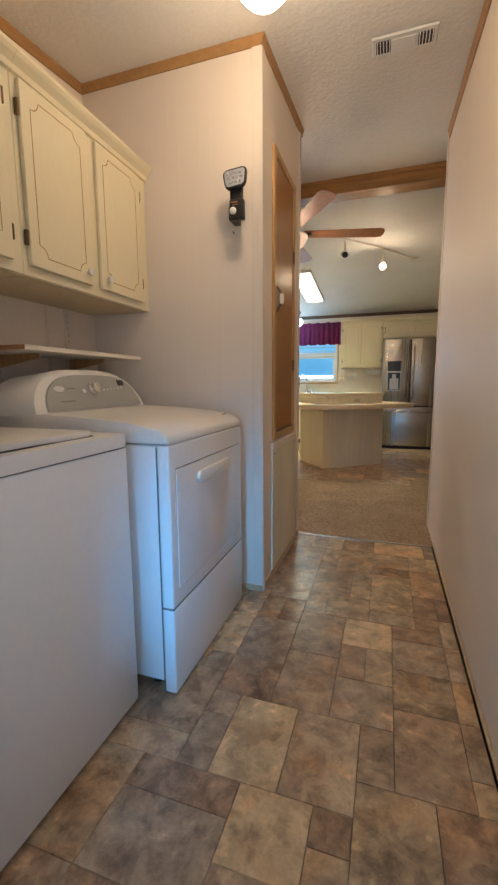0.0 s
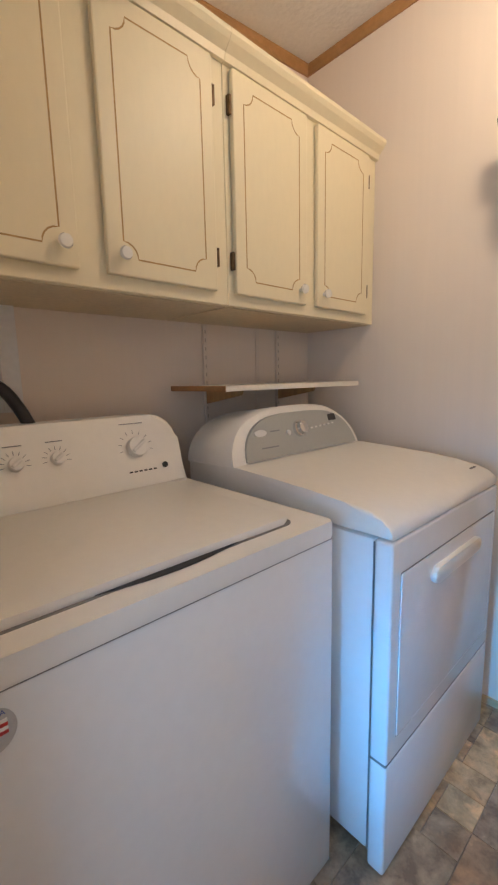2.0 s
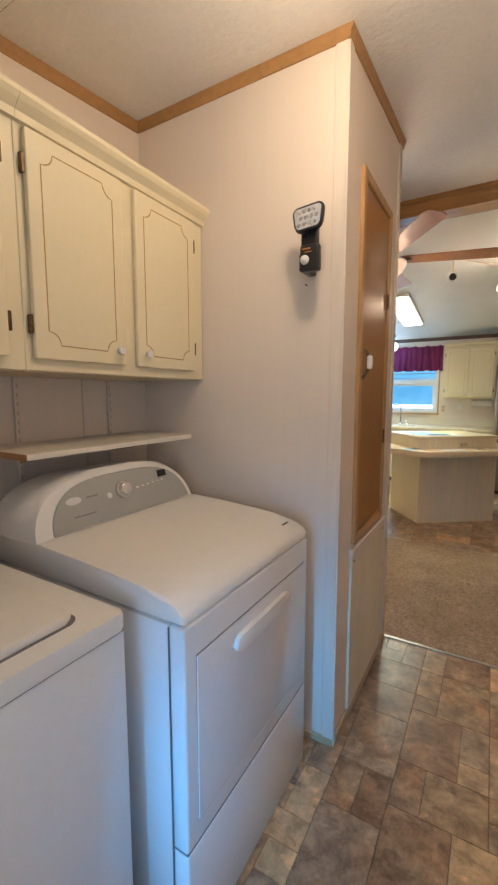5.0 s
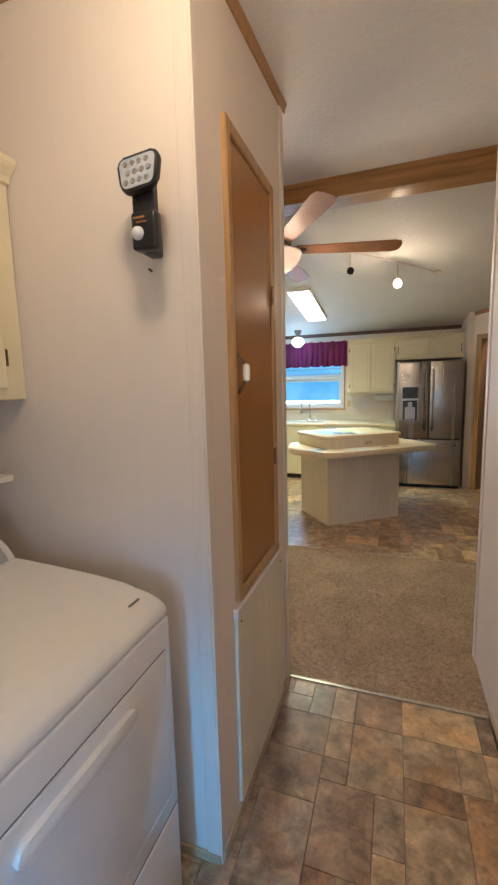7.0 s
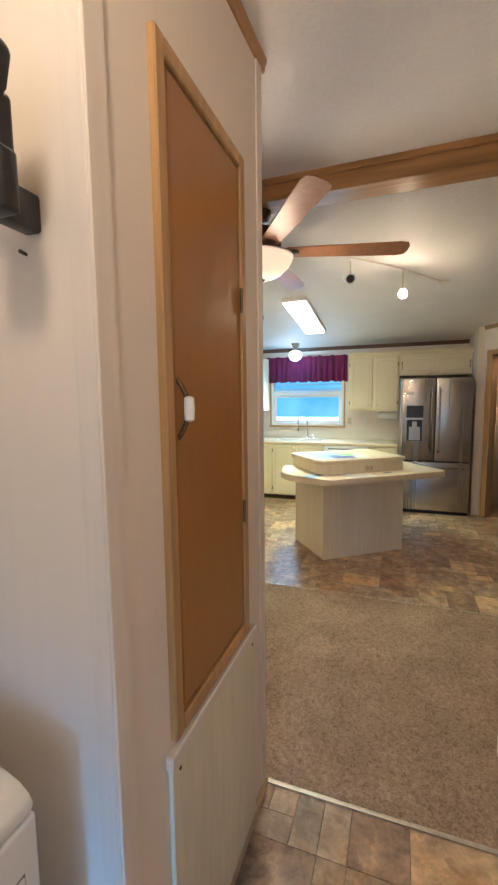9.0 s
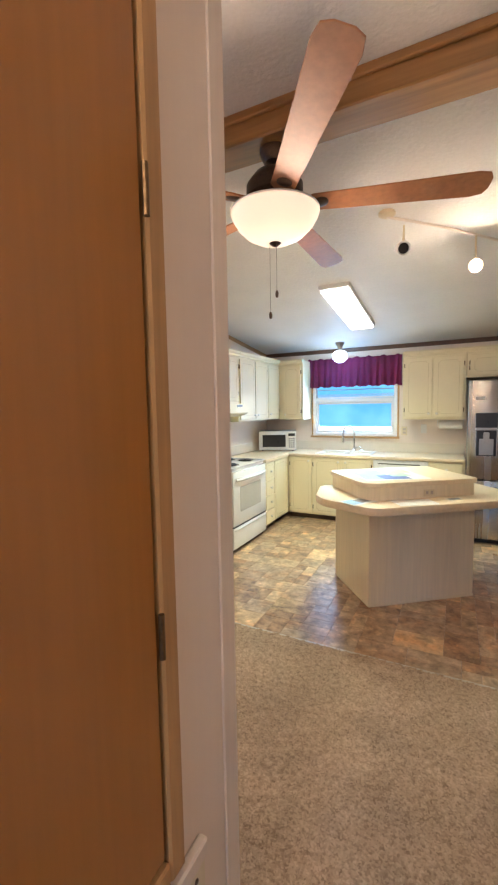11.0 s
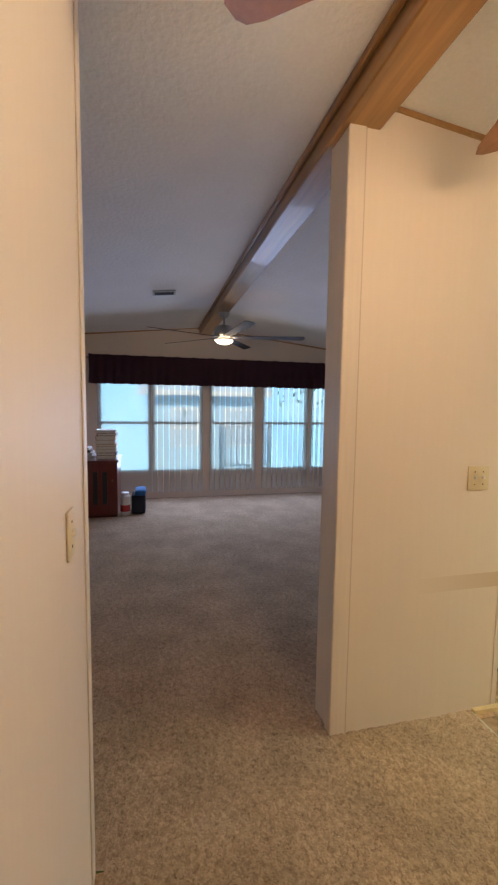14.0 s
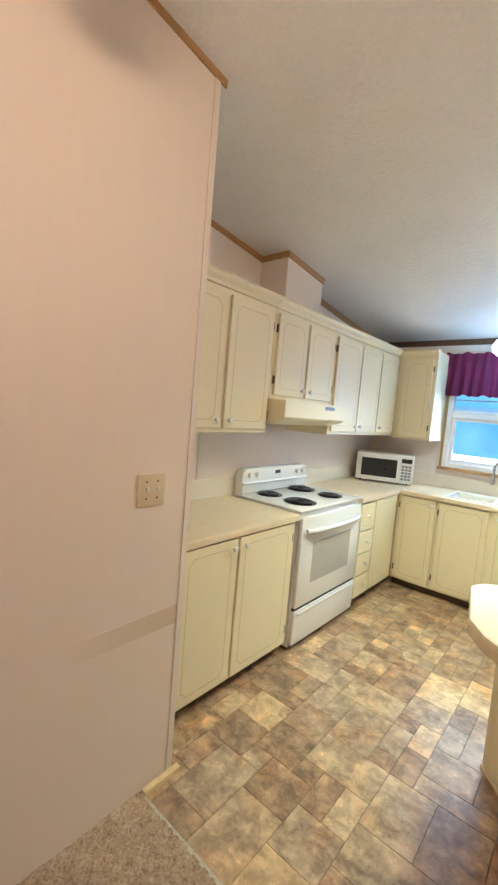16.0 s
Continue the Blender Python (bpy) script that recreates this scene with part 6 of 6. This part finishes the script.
# ---- ceiling fans and lights ----
def fan(place, top, bowl_z, blade_z, radius, turn, n, blade_mat, metal, bowl_mat, bowl_r, bowl_h, label, chains=True, width=0.14):
    x, y = place
    t = thing("ceiling_fan", (x, y, top), label, "ceiling fan")
    at = Matrix.Translation((x, y, 0))
    part("canopy", lathe(B(), [(0.065, top), (0.065, top - 0.02), (0.045, top - 0.055), (0.015, top - 0.065)], at, 24), metal, t, smooth=True)
    part("downrod", pipe(B(), [(x, y, top - 0.06), (x, y, blade_z + 0.14)], 0.013, 10), metal, t, smooth=True)
    part("motor", lathe(B(), [(0.03, blade_z + 0.15), (0.09, blade_z + 0.13), (0.125, blade_z + 0.085), (0.125, blade_z + 0.035), (0.10, blade_z + 0.01), (0.06, blade_z - 0.01), (0.055, bowl_z + bowl_h)], at, 30), metal, t, "dark motor housing", True)
    part("bowl_rim", lathe(B(), [(bowl_r * 0.93, bowl_z + bowl_h - 0.003), (bowl_r * 0.94, bowl_z + bowl_h + 0.005), (bowl_r * 1.0, bowl_z + bowl_h + 0.004), (bowl_r, bowl_z + bowl_h - 0.004)], at, 36), metal if not chains else WHITEPAINT, t, smooth=True)
    prof = [(bowl_r * q, bowl_z + bowl_h * s) for q, s in ((0.0, 0.02), (0.18, 0.02), (0.42, 0.10), (0.66, 0.28), (0.85, 0.55), (0.96, 0.80), (1.0, 0.97))]
    b = part("bowl", lathe(B(), prof, at, 40), bowl_mat, t, "lit frosted glass bowl", True)
    b.visible_shadow = False
    if chains:
        part("finial", lathe(B(), [(0, bowl_z - 0.014), (0.012, bowl_z - 0.010), (0.034, bowl_z + 0.008), (0.038, bowl_z + 0.014), (0.03, bowl_z + 0.02)], at, 20), metal, t, smooth=True)
        for dx, ln in ((-0.018, 0.30), (0.014, 0.21)):
            c = part("pull_chain", pipe(B(), [(x + dx, y - 0.02, bowl_z - 0.005), (x + dx, y - 0.02, bowl_z - ln)], 0.0009, 5), metal, t)
            part("chain_knob", lathe(B(), [(0, -0.032), (0.006, -0.028), (0.008, -0.012), (0.004, 0)], Matrix.Translation((x + dx, y - 0.02, bowl_z - ln)), 10), metal, c, smooth=True)
    for i in range(n):
        a = radians(turn + 360 / n * i)
        bmx = Matrix.Translation((x, y, blade_z)) @ Matrix.Rotation(a, 4, "Z") @ Matrix.Rotation(radians(-12), 4, "X")
        r0 = bowl_r * 0.85
        pl = [(r0, -width * 0.36), (radius - 0.06, -width * 0.5), (radius - 0.015, -width * 0.42), (radius, -width * 0.2), (radius, width * 0.2), (radius - 0.015, width * 0.42), (radius - 0.06, width * 0.5), (r0, width * 0.36), (r0 - 0.03, width * 0.2), (r0 - 0.03, -width * 0.2)]
        bl = part("blade", prism(B(), pl, -0.003, 0.003, bmx, 0.0015), blade_mat, t, "stained wood blade" if chains else "dark blade")
        bm = B()
        box(bm, 0.085, r0 + 0.02, -0.013, 0.013, 0.004, 0.012, 0.002, 1, bmx)
        box(bm, r0 - 0.02, r0 + 0.06, -0.032, 0.032, 0.0035, 0.009, 0.003, 1, bmx)
        part("blade_iron", bm, metal, bl)
        part("rosette", lathe(B(), [(0.0, -0.010), (0.020, -0.009), (0.030, -0.004), (0.032, -0.003)], bmx @ Matrix.Translation((r0 + 0.035, 0, 0)), 14), metal, bl, smooth=True)


fan((-0.784, 3.90), 2.655, 2.258, 2.42, 0.88, 16, 5, BLADE, BRONZE, BOWL, 0.198, 0.135, "five-bladed wooden ceiling fan with a lit glass bowl")
fan((-5.41, 3.90), 2.655, 2.27, 2.36, 1.0, 78, 5, GREYBLADE, NICKEL, LIVBULB, 0.115, 0.055, "dark five-bladed ceiling fan with a small light", chains=False, width=0.12)

tb = thing("tube_light", (-1.01, 6.31, 2.5), "lit fluorescent ceiling fixture with a white diffuser", "ceiling light")
tm = Matrix.Translation((-1.01, 6.31, zc(6.31))) @ pose(0, 0, 0, -math.degrees(math.atan(0.118)), 0, 0)
part("frame", box(B(), -0.135, 0.135, -0.61, 0.61, -0.055, -0.002, 0.004, 1, tm), WHITEPAINT, tb)
df = part("diffuser", box(B(), -0.122, 0.122, -0.59, 0.59, -0.074, -0.056, 0.008, 2, tm), DIFFUSER, tb, "glowing white diffuser")
df.visible_shadow = False

gl = thing("ceiling_light", (-1.447, 7.62, zc(7.62)), "lit white globe light above the sink", "ceiling light")
part("base", lathe(B(), [(0.06, zc(7.62)), (0.06, zc(7.62) - 0.02), (0.035, zc(7.62) - 0.06), (0.035, zc(7.62) - 0.12)], Matrix.Translation((-1.447, 7.62, 0)), 20), NICKEL, gl, smooth=True)
g_ = part("globe", lathe(B(), [(0.035, 0.085), (0.075, 0.07), (0.10, 0.02), (0.095, -0.02), (0.06, -0.055), (0.02, -0.072), (0, -0.074)], Matrix.Translation((-1.447, 7.62, zc(7.62) - 0.195)), 24), GLOBE, gl, "glowing glass globe", True)
g_.visible_shadow = False

tr = thing("track_light", (0.0, 5.3, 2.62), "flexible ceiling track with two spot heads", "track light")
ta, tb_, tc = Vector((-0.44, 4.80, zc(4.80) - 0.05)), Vector((0.03, 5.28, zc(5.28) - 0.06)), Vector((0.40, 5.60, zc(5.60) - 0.05))
part("rail", pipe(B(), curve_points(ta, (ta + tc) / 2 + Vector((0.05, -0.05, 0)), tc, 12), 0.008, 6), WALLTRIM, tr, "pale rail", True)
part("end_cap", lathe(B(), [(0.03, 0), (0.05, 0.012), (0.05, 0.02), (0, 0.022)], Matrix.Translation(tc - Vector((0, 0, 0.01))), 16), WALLTRIM, tr, smooth=True)
part("feed", lathe(B(), [(0.03, 0), (0.05, 0.012), (0.05, 0.045), (0, 0.047)], Matrix.Translation(ta), 16), SWITCH, tr, smooth=True)
for p, aim, lit in (((0.043, 5.18, 2.40), (0.1, 2.4, 1.3), True), ((-0.359, 4.90, 2.485), (0.3, 3.2, 1.9), False)):
    hm = look(p, aim)
    s = part("spot_head", lathe(B(), [(0.0, 0.10), (0.03, 0.095), (0.038, 0.05), (0.042, -0.02), (0.038, -0.022), (0.03, 0.0)], hm, 20), WHITEPAINT if not lit else SWITCH, tr, "white spot head", True)
    part("stem", pipe(B(), [Vector(p) + Vector((0, 0.02, 0.03)), Vector((p[0], p[1] + 0.03, zc(p[1] + 0.03) - 0.05))], 0.006, 6), SWITCH, tr)
    k = part("lens", lathe(B(), [(0.0, -0.012), (0.02, -0.010), (0.032, 0.0)], hm, 18) if lit else disc(B(), 0.031, 0.006, hm @ Matrix.Translation((0, 0, -0.016)), 18), BULB if lit else BLACK, s, "glowing bulb" if lit else "dark lamp face", True)
    if lit:
        k.visible_shadow = False


# ---- living room ----
for n, (a, b) in enumerate(LW):
    bl = thing("vertical_blind", (WEST + 0.08, (a + b) / 2, 1.1), "sheer white vertical blind hanging over a living room window", "blind", "living room blinds")
    part("headrail", box(B(), WEST + 0.02, WEST + 0.055, a - 0.03, b + 0.03, 2.0, 2.04), WHITEPAINT, bl)
    k = 9
    turn_ = (16, 30, 28, 18, 34)[n]
    for i in range(k):
        y = a - 0.01 + (b - a + 0.02) * (i + 0.5) / k
        w = 0.047
        m = Matrix.Translation((WEST + 0.036, y, 0)) @ Matrix.Rotation(radians(turn_), 4, "Z")
        part("vane", box(B(), -0.0006, 0.0006, -w, w, 0.10, 1.995, m=m), VANE, bl)

rc = thing("cherry_cabinet", (-6.0, 2.25, 0), "dark red wooden cabinet with black slots", "cabinet")
part("body", box(B(), -6.65, -6.00, 1.70, 2.57, 0.03, 0.74, 0.006), CHERRY, rc)
part("top", box(B(), -6.67, -5.97, 1.68, 2.59, 0.741, 0.775, 0.006), CHERRY, rc)
part("plinth", box(B(), -6.64, -6.03, 1.71, 2.56, 0, 0.03), CHERRY, rc)
for i in range(4):
    part("slot", box(B(), -5.9995, -5.995, 2.02 + 0.12 * i, 2.08 + 0.12 * i, 0.18, 0.62, 0.001, 1), BLACK, rc, "black slot")
part("knob", disc(B(), 0.014, 0.02, Matrix.Translation((-5.998, 2.50, 0.50)) @ pose(0, 0, 0, 0, 90, 0), 12), HINGE, rc, smooth=True)
rb_ = random.Random(3)
z = 0.776
for i, (h_, c) in enumerate(((0.05, BOOKA), (0.035, BOOKC), (0.045, BOOKA), (0.04, BOOKA), (0.03, BOOKB), (0.05, BOOKA), (0.06, BOOKB), (0.03, BOOKC), (0.045, BOOKA))):
    o = rb_.uniform(-0.012, 0.012)
    bk_ = thing("book", (-6.2, 2.43, z), "closed book in a tall stack on the red cabinet", "book", "stacked books")
    part("cover", box(B(), -6.35 + o, -6.10 + o, 2.30 + o, 2.55 + o, z, z + h_, 0.002, 1), c, bk_)
    part("pages", box(B(), -6.34 + o, -6.098 + o, 2.31 + o, 2.54 + o, z + 0.005, z + h_ - 0.005), PAPER, bk_)
    z += h_ + 0.001
z = 0.776
for i, (h_, c) in enumerate(((0.05, BOOKA), (0.04, BOOKA), (0.03, BOOKC), (0.03, BOOKA))):
    bk_ = thing("book", (-6.2, 2.1, z), "closed book in a low stack on the red cabinet", "book", "stacked books")
    part("cover", box(B(), -6.4, -6.10, 1.90, 2.26 - 0.02 * i, z, z + h_, 0.002, 1), c, bk_)
    z += h_ + 0.001
bg = thing("storage_bag", (-6.15, 2.83, 0), "blue and black cloth bag on the carpet", "bag")
part("body", box(B(), -6.40, -6.10, 2.74, 2.93, 0.0, 0.27, 0.03, 3), NAVY, bg, smooth=True)
part("flap", box(B(), -6.39, -6.09, 2.79, 2.94, 0.255, 0.34, 0.03, 3), BLUE, bg, "bright blue flap", True)
jr = thing("plastic_tub", (-6.13, 2.66, 0), "white plastic tub with a red band", "tub")
part("body", lathe(B(), [(0.062, 0), (0.066, 0.02), (0.066, 0.26), (0.05, 0.28)], Matrix.Translation((-6.13, 2.66, 0)), 20), WHITEPAINT, jr, smooth=True)
part("band", lathe(B(), [(0.0665, 0.05), (0.0675, 0.06), (0.0675, 0.13), (0.0665, 0.14)], Matrix.Translation((-6.13, 2.66, 0)), 20), RED, jr, "red label band", True)
part("lid", lathe(B(), [(0.055, 0.28), (0.055, 0.31), (0, 0.315)], Matrix.Translation((-6.13, 2.66, 0)), 20), WHITEPAINT, jr, smooth=True)
TANCLOTH = surface("tan_upholstery", (0.50, 0.38, 0.26), 0.9, var=0.1, scale=10, fine=200, bump=0.3)
ac = thing("armchair", (-5.6, 1.75, 0), "tan upholstered armchair beside the red cabinet", "armchair")
part("seat", box(B(), -5.85, -5.25, 1.35, 1.95, 0.12, 0.46, 0.05, 3), TANCLOTH, ac, smooth=True)
part("backrest", box(B(), -5.90, -5.30, 1.20, 1.40, 0.12, 0.85, 0.06, 3), TANCLOTH, ac, smooth=True)
for x in (-5.96, -5.30):
    part("arm", box(B(), x, x + 0.13, 1.25, 2.10, 0.10, 0.63, 0.05, 3), TANCLOTH, ac, smooth=True)
for x in (-5.88, -5.24):
    for y in (1.30, 2.0):
        part("leg", box(B(), x, x + 0.04, y, y + 0.04, 0.0, 0.12), BARK, ac)
v2 = thing("ceiling_vent", (-4.87, 3.16, zc(3.16)), "grey louvred ceiling vent in the living room", "vent")
vm = Matrix.Translation((-4.87, 3.16, zc(3.16) - 0.002)) @ pose(0, 0, 0, math.degrees(math.atan(0.099)), 0, 0)
part("frame", box(B(), -0.08, 0.08, -0.12, 0.12, -0.012, 0.0, m=vm), NICKEL, v2)
for i in range(4):
    part("slat", box(B(), -0.05 + 0.028 * i, -0.036 + 0.028 * i, -0.10, 0.10, -0.016, -0.0125, m=vm), GAP, v2)

# ---- outside ----
gr = B()
box(gr, -60, 60, -60, 60, -0.75, -0.70)
structure("ground", "mown lawn outside the house", "ground", bm=gr, material=GRASS)


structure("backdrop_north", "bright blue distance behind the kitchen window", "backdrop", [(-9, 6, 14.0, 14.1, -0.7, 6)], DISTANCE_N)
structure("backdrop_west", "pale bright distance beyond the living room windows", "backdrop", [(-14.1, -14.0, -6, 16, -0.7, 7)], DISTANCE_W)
nh = thing("neighbour_house", (1.2, 12.0, -0.7), "pale blue sided house across the yard", "house")
part("wall", box(B(), -0.9, 4.0, 12.0, 13.0, -0.72, 3.4), BLUESIDE, nh)
for i in range(18):
    part("siding_board", box(B(), -0.9, 4.0, 11.985, 11.999, -0.6 + 0.22 * i, -0.42 + 0.22 * i, 0.004, 1), BLUESIDE, nh)
nw = part("window", box(B(), -0.2, 0.6, 11.95, 11.984, 1.0, 2.0), WHITEPAINT, nh)
part("pane", box(B(), -0.14, 0.54, 11.944, 11.949, 1.06, 1.94), OVENGLASS, nw)
pr = thing("porch_railing", (-1.5, 10.4, 0), "dark porch railing outside the kitchen window", "railing")
for z in (0.78, 1.02):
    part("rail", box(B(), -4.5, 2.5, 10.38, 10.42, z, z + 0.03), BLUESIDE, pr)
for i in range(5):
    part("post", box(B(), -4.5 + 1.7 * i, -4.42 + 1.7 * i, 10.36, 10.44, -0.72, 1.08), BLUESIDE, pr)
rl = thing("deck_railing", (-9.4, 5.0, -0.7), "pale grey porch railing outside the living room windows", "railing")
part("top_rail", box(B(), -9.43, -9.37, 4.55, 5.65, 1.02, 1.05), DECK, rl)
part("bottom_rail", box(B(), -9.42, -9.38, 4.55, 5.65, 0.16, 0.20), DECK, rl)
for i in range(8):
    part("baluster", box(B(), -9.412, -9.388, 4.62 + 0.135 * i, 4.645 + 0.135 * i, 0.20, 1.02), DECK, rl)
for y in (4.50, 5.62):
    part("post", box(B(), -9.45, -9.35, y, y + 0.09, -0.72, 1.12), DECK, rl)
wh = thing("neighbour_house", (-12.2, 4.6, -0.7), "pale sided house with a dark eave beyond the garden", "house")
part("wall", box(B(), -13.0, -12.2, 2.9, 6.2, -0.72, 1.85), SIDING, wh)
for i in range(14):
    part("siding_board", box(B(), -12.199, -12.185, 2.9, 6.2, -0.6 + 0.17 * i, -0.445 + 0.17 * i, 0.004, 1), SIDING, wh)
rf = part("roof", prism(B(), [(-13.4, 2.85), (-11.85, 1.86), (-11.85, 1.94), (-13.4, 2.95)], -6.45, -2.65, pose(0, 0, 0, 90, 0, 0)), DECK, wh, "blue-grey roof")
part("fascia", box(B(), -11.86, -11.82, 2.65, 6.45, 1.80, 1.94), WHITEPAINT, rf, "white eave board")
for y, w, lo, hi in ((3.55, 0.8, 0.35, 1.45), (5.1, 0.9, 0.35, 1.45)):
    fw = part("window", box(B(), -12.19, -12.15, y, y + w, lo, hi, 0.006, 1), WHITEPAINT, wh)
    for k in range(2):
        part("pane", box(B(), -12.149, -12.143, y + 0.05, y + w - 0.05, lo + 0.05 + 0.53 * k, lo + 0.50 + 0.53 * k), DECK, fw)
for y in (2.95, 4.60, 6.1):
    part("porch_post", box(B(), -11.95, -11.87, y, y + 0.08, -0.72, 1.80), WHITEPAINT, wh)


def tree(x, y, h, seed):
    rg = random.Random(seed)
    t = thing("tree", (x, y, -0.7), "leafy green tree on the lawn", "tree", "garden trees")
    bm = B()
    top = Vector((x, y, h * 0.55))
    pts_ = [Vector((x, y, -0.72)), Vector((x + 0.1, y, 0.6)), top]
    pipe(bm, pts_, 0.14, 8)
    tips = []
    for i in range(9):
        a = rg.uniform(0, 6.28)
        e = top + Vector((math.cos(a) * rg.uniform(0.6, 1.6), math.sin(a) * rg.uniform(0.6, 1.6), rg.uniform(0.2, h * 0.4)))
        pipe(bm, [top - Vector((0, 0, rg.uniform(0, 1))), e], 0.05, 5)
        tips.append(e)
    part("trunk", bm, BARK, t)
    vs, fs = [], []
    for e in tips:
        for k in range(130):
            p = e + Vector((rg.gauss(0, 0.45), rg.gauss(0, 0.45), rg.gauss(0, 0.4)))
            q = Euler((rg.uniform(0, 6), rg.uniform(0, 6), rg.uniform(0, 6))).to_matrix()
            s = rg.uniform(0.05, 0.1)
            b0 = len(vs)
            vs += [p + q @ Vector(c) * s for c in ((-1, 0, 0), (0, -0.5, 0.1), (1, 0, 0), (0, 0.5, 0.1))]
            fs.append((b0, b0 + 1, b0 + 2, b0 + 3))
    me_ = bpy.data.meshes.new("crown")
    me_.from_pydata(vs, [], fs)
    me_.materials.append(LEAF)
    c = new("crown", me_)
    c.parent = t
    c.matrix_parent_inverse = t.matrix_world.inverted()


tree(-10.9, 8.0, 4.2, 1)


# ---- floor tiles ----
def tile_mesh(w, d):
    bm = B()
    g, c = 0.0004, 0.0013
    lo = [(g, g), (w - g, g), (w - g, d - g), (g, d - g)]
    hi = [(g + c, g + c), (w - g - c, g + c), (w - g - c, d - g - c), (g + c, d - g - c)]
    a = [bm.verts.new((x, y, -0.004)) for x, y in lo]
    b = [bm.verts.new((x, y, -0.0005)) for x, y in hi]
    bm.faces.new(b)
    for i in range(4):
        bm.faces.new((a[i], a[(i + 1) % 4], b[(i + 1) % 4], b[i]))
    recalc(bm)
    me_ = bpy.data.meshes.new("tile")
    bm.to_mesh(me_)
    bm.free()
    me_.materials.append(TILE)
    return me_


TILE_MESH = {}


def lay_tiles(floor_ob, x0, x1, y0, y1, cell, seed, most=300):
    """Random ashlar of one- and two-cell stones; the first ones are single pieces, the rest joined."""
    rg = random.Random(seed)
    nx_, ny_ = int(math.ceil((x1 - x0) / cell - 1e-6)), int(math.ceil((y1 - y0) / cell - 1e-6))
    used = [[False] * ny_ for _ in range(nx_)]
    count, rest = 0, B()
    for j in range(ny_):
        for i in range(nx_):
            if used[i][j]:
                continue
            choice = [(2, 2)] * 4 + [(3, 2)] * 2 + [(2, 3)] * 5 + [(1, 1)] * 3 + [(1, 2)] * 3 + [(2, 1)] * 3 + [(3, 1)] * 2
            rg.shuffle(choice)
            for w, d in choice + [(1, 1)]:
                if i + w <= nx_ and j + d <= ny_ and not any(used[i + a][j + b] for a in range(w) for b in range(d)):
                    break
            for a in range(w):
                for b in range(d):
                    used[i + a][j + b] = True
            px, py = x0 + i * cell, y0 + j * cell
            ww, dd = round(min(w * cell, x1 - px), 4), round(min(d * cell, y1 - py), 4)
            if count < most:
                if (ww, dd) not in TILE_MESH:
                    TILE_MESH[ww, dd] = tile_mesh(ww, dd)
                ob = new("tile", TILE_MESH[ww, dd])
                ob.parent = floor_ob
                ob.location = (px, py, 0)
                count += 1
            else:
                c_ = 0.0011
                vv = [rest.verts.new(p) for p in ((px + c_, py + c_, -0.0005), (px + ww - c_, py + c_, -0.0005), (px + ww - c_, py + dd - c_, -0.0005), (px + c_, py + dd - c_, -0.0005))]
                rest.faces.new(vv)
    if len(rest.verts):
        tagged(part("far_tiles", rest, TILE, floor_ob), kind="stuff")
    else:
        rest.free()


lay_tiles(laundry_floor, -1.40, 0.47, SOUTH, 2.85, 0.1, 11)
lay_tiles(kitchen_floor, -2.68, 2.2, 4.58, NORTH, 0.1, 5)
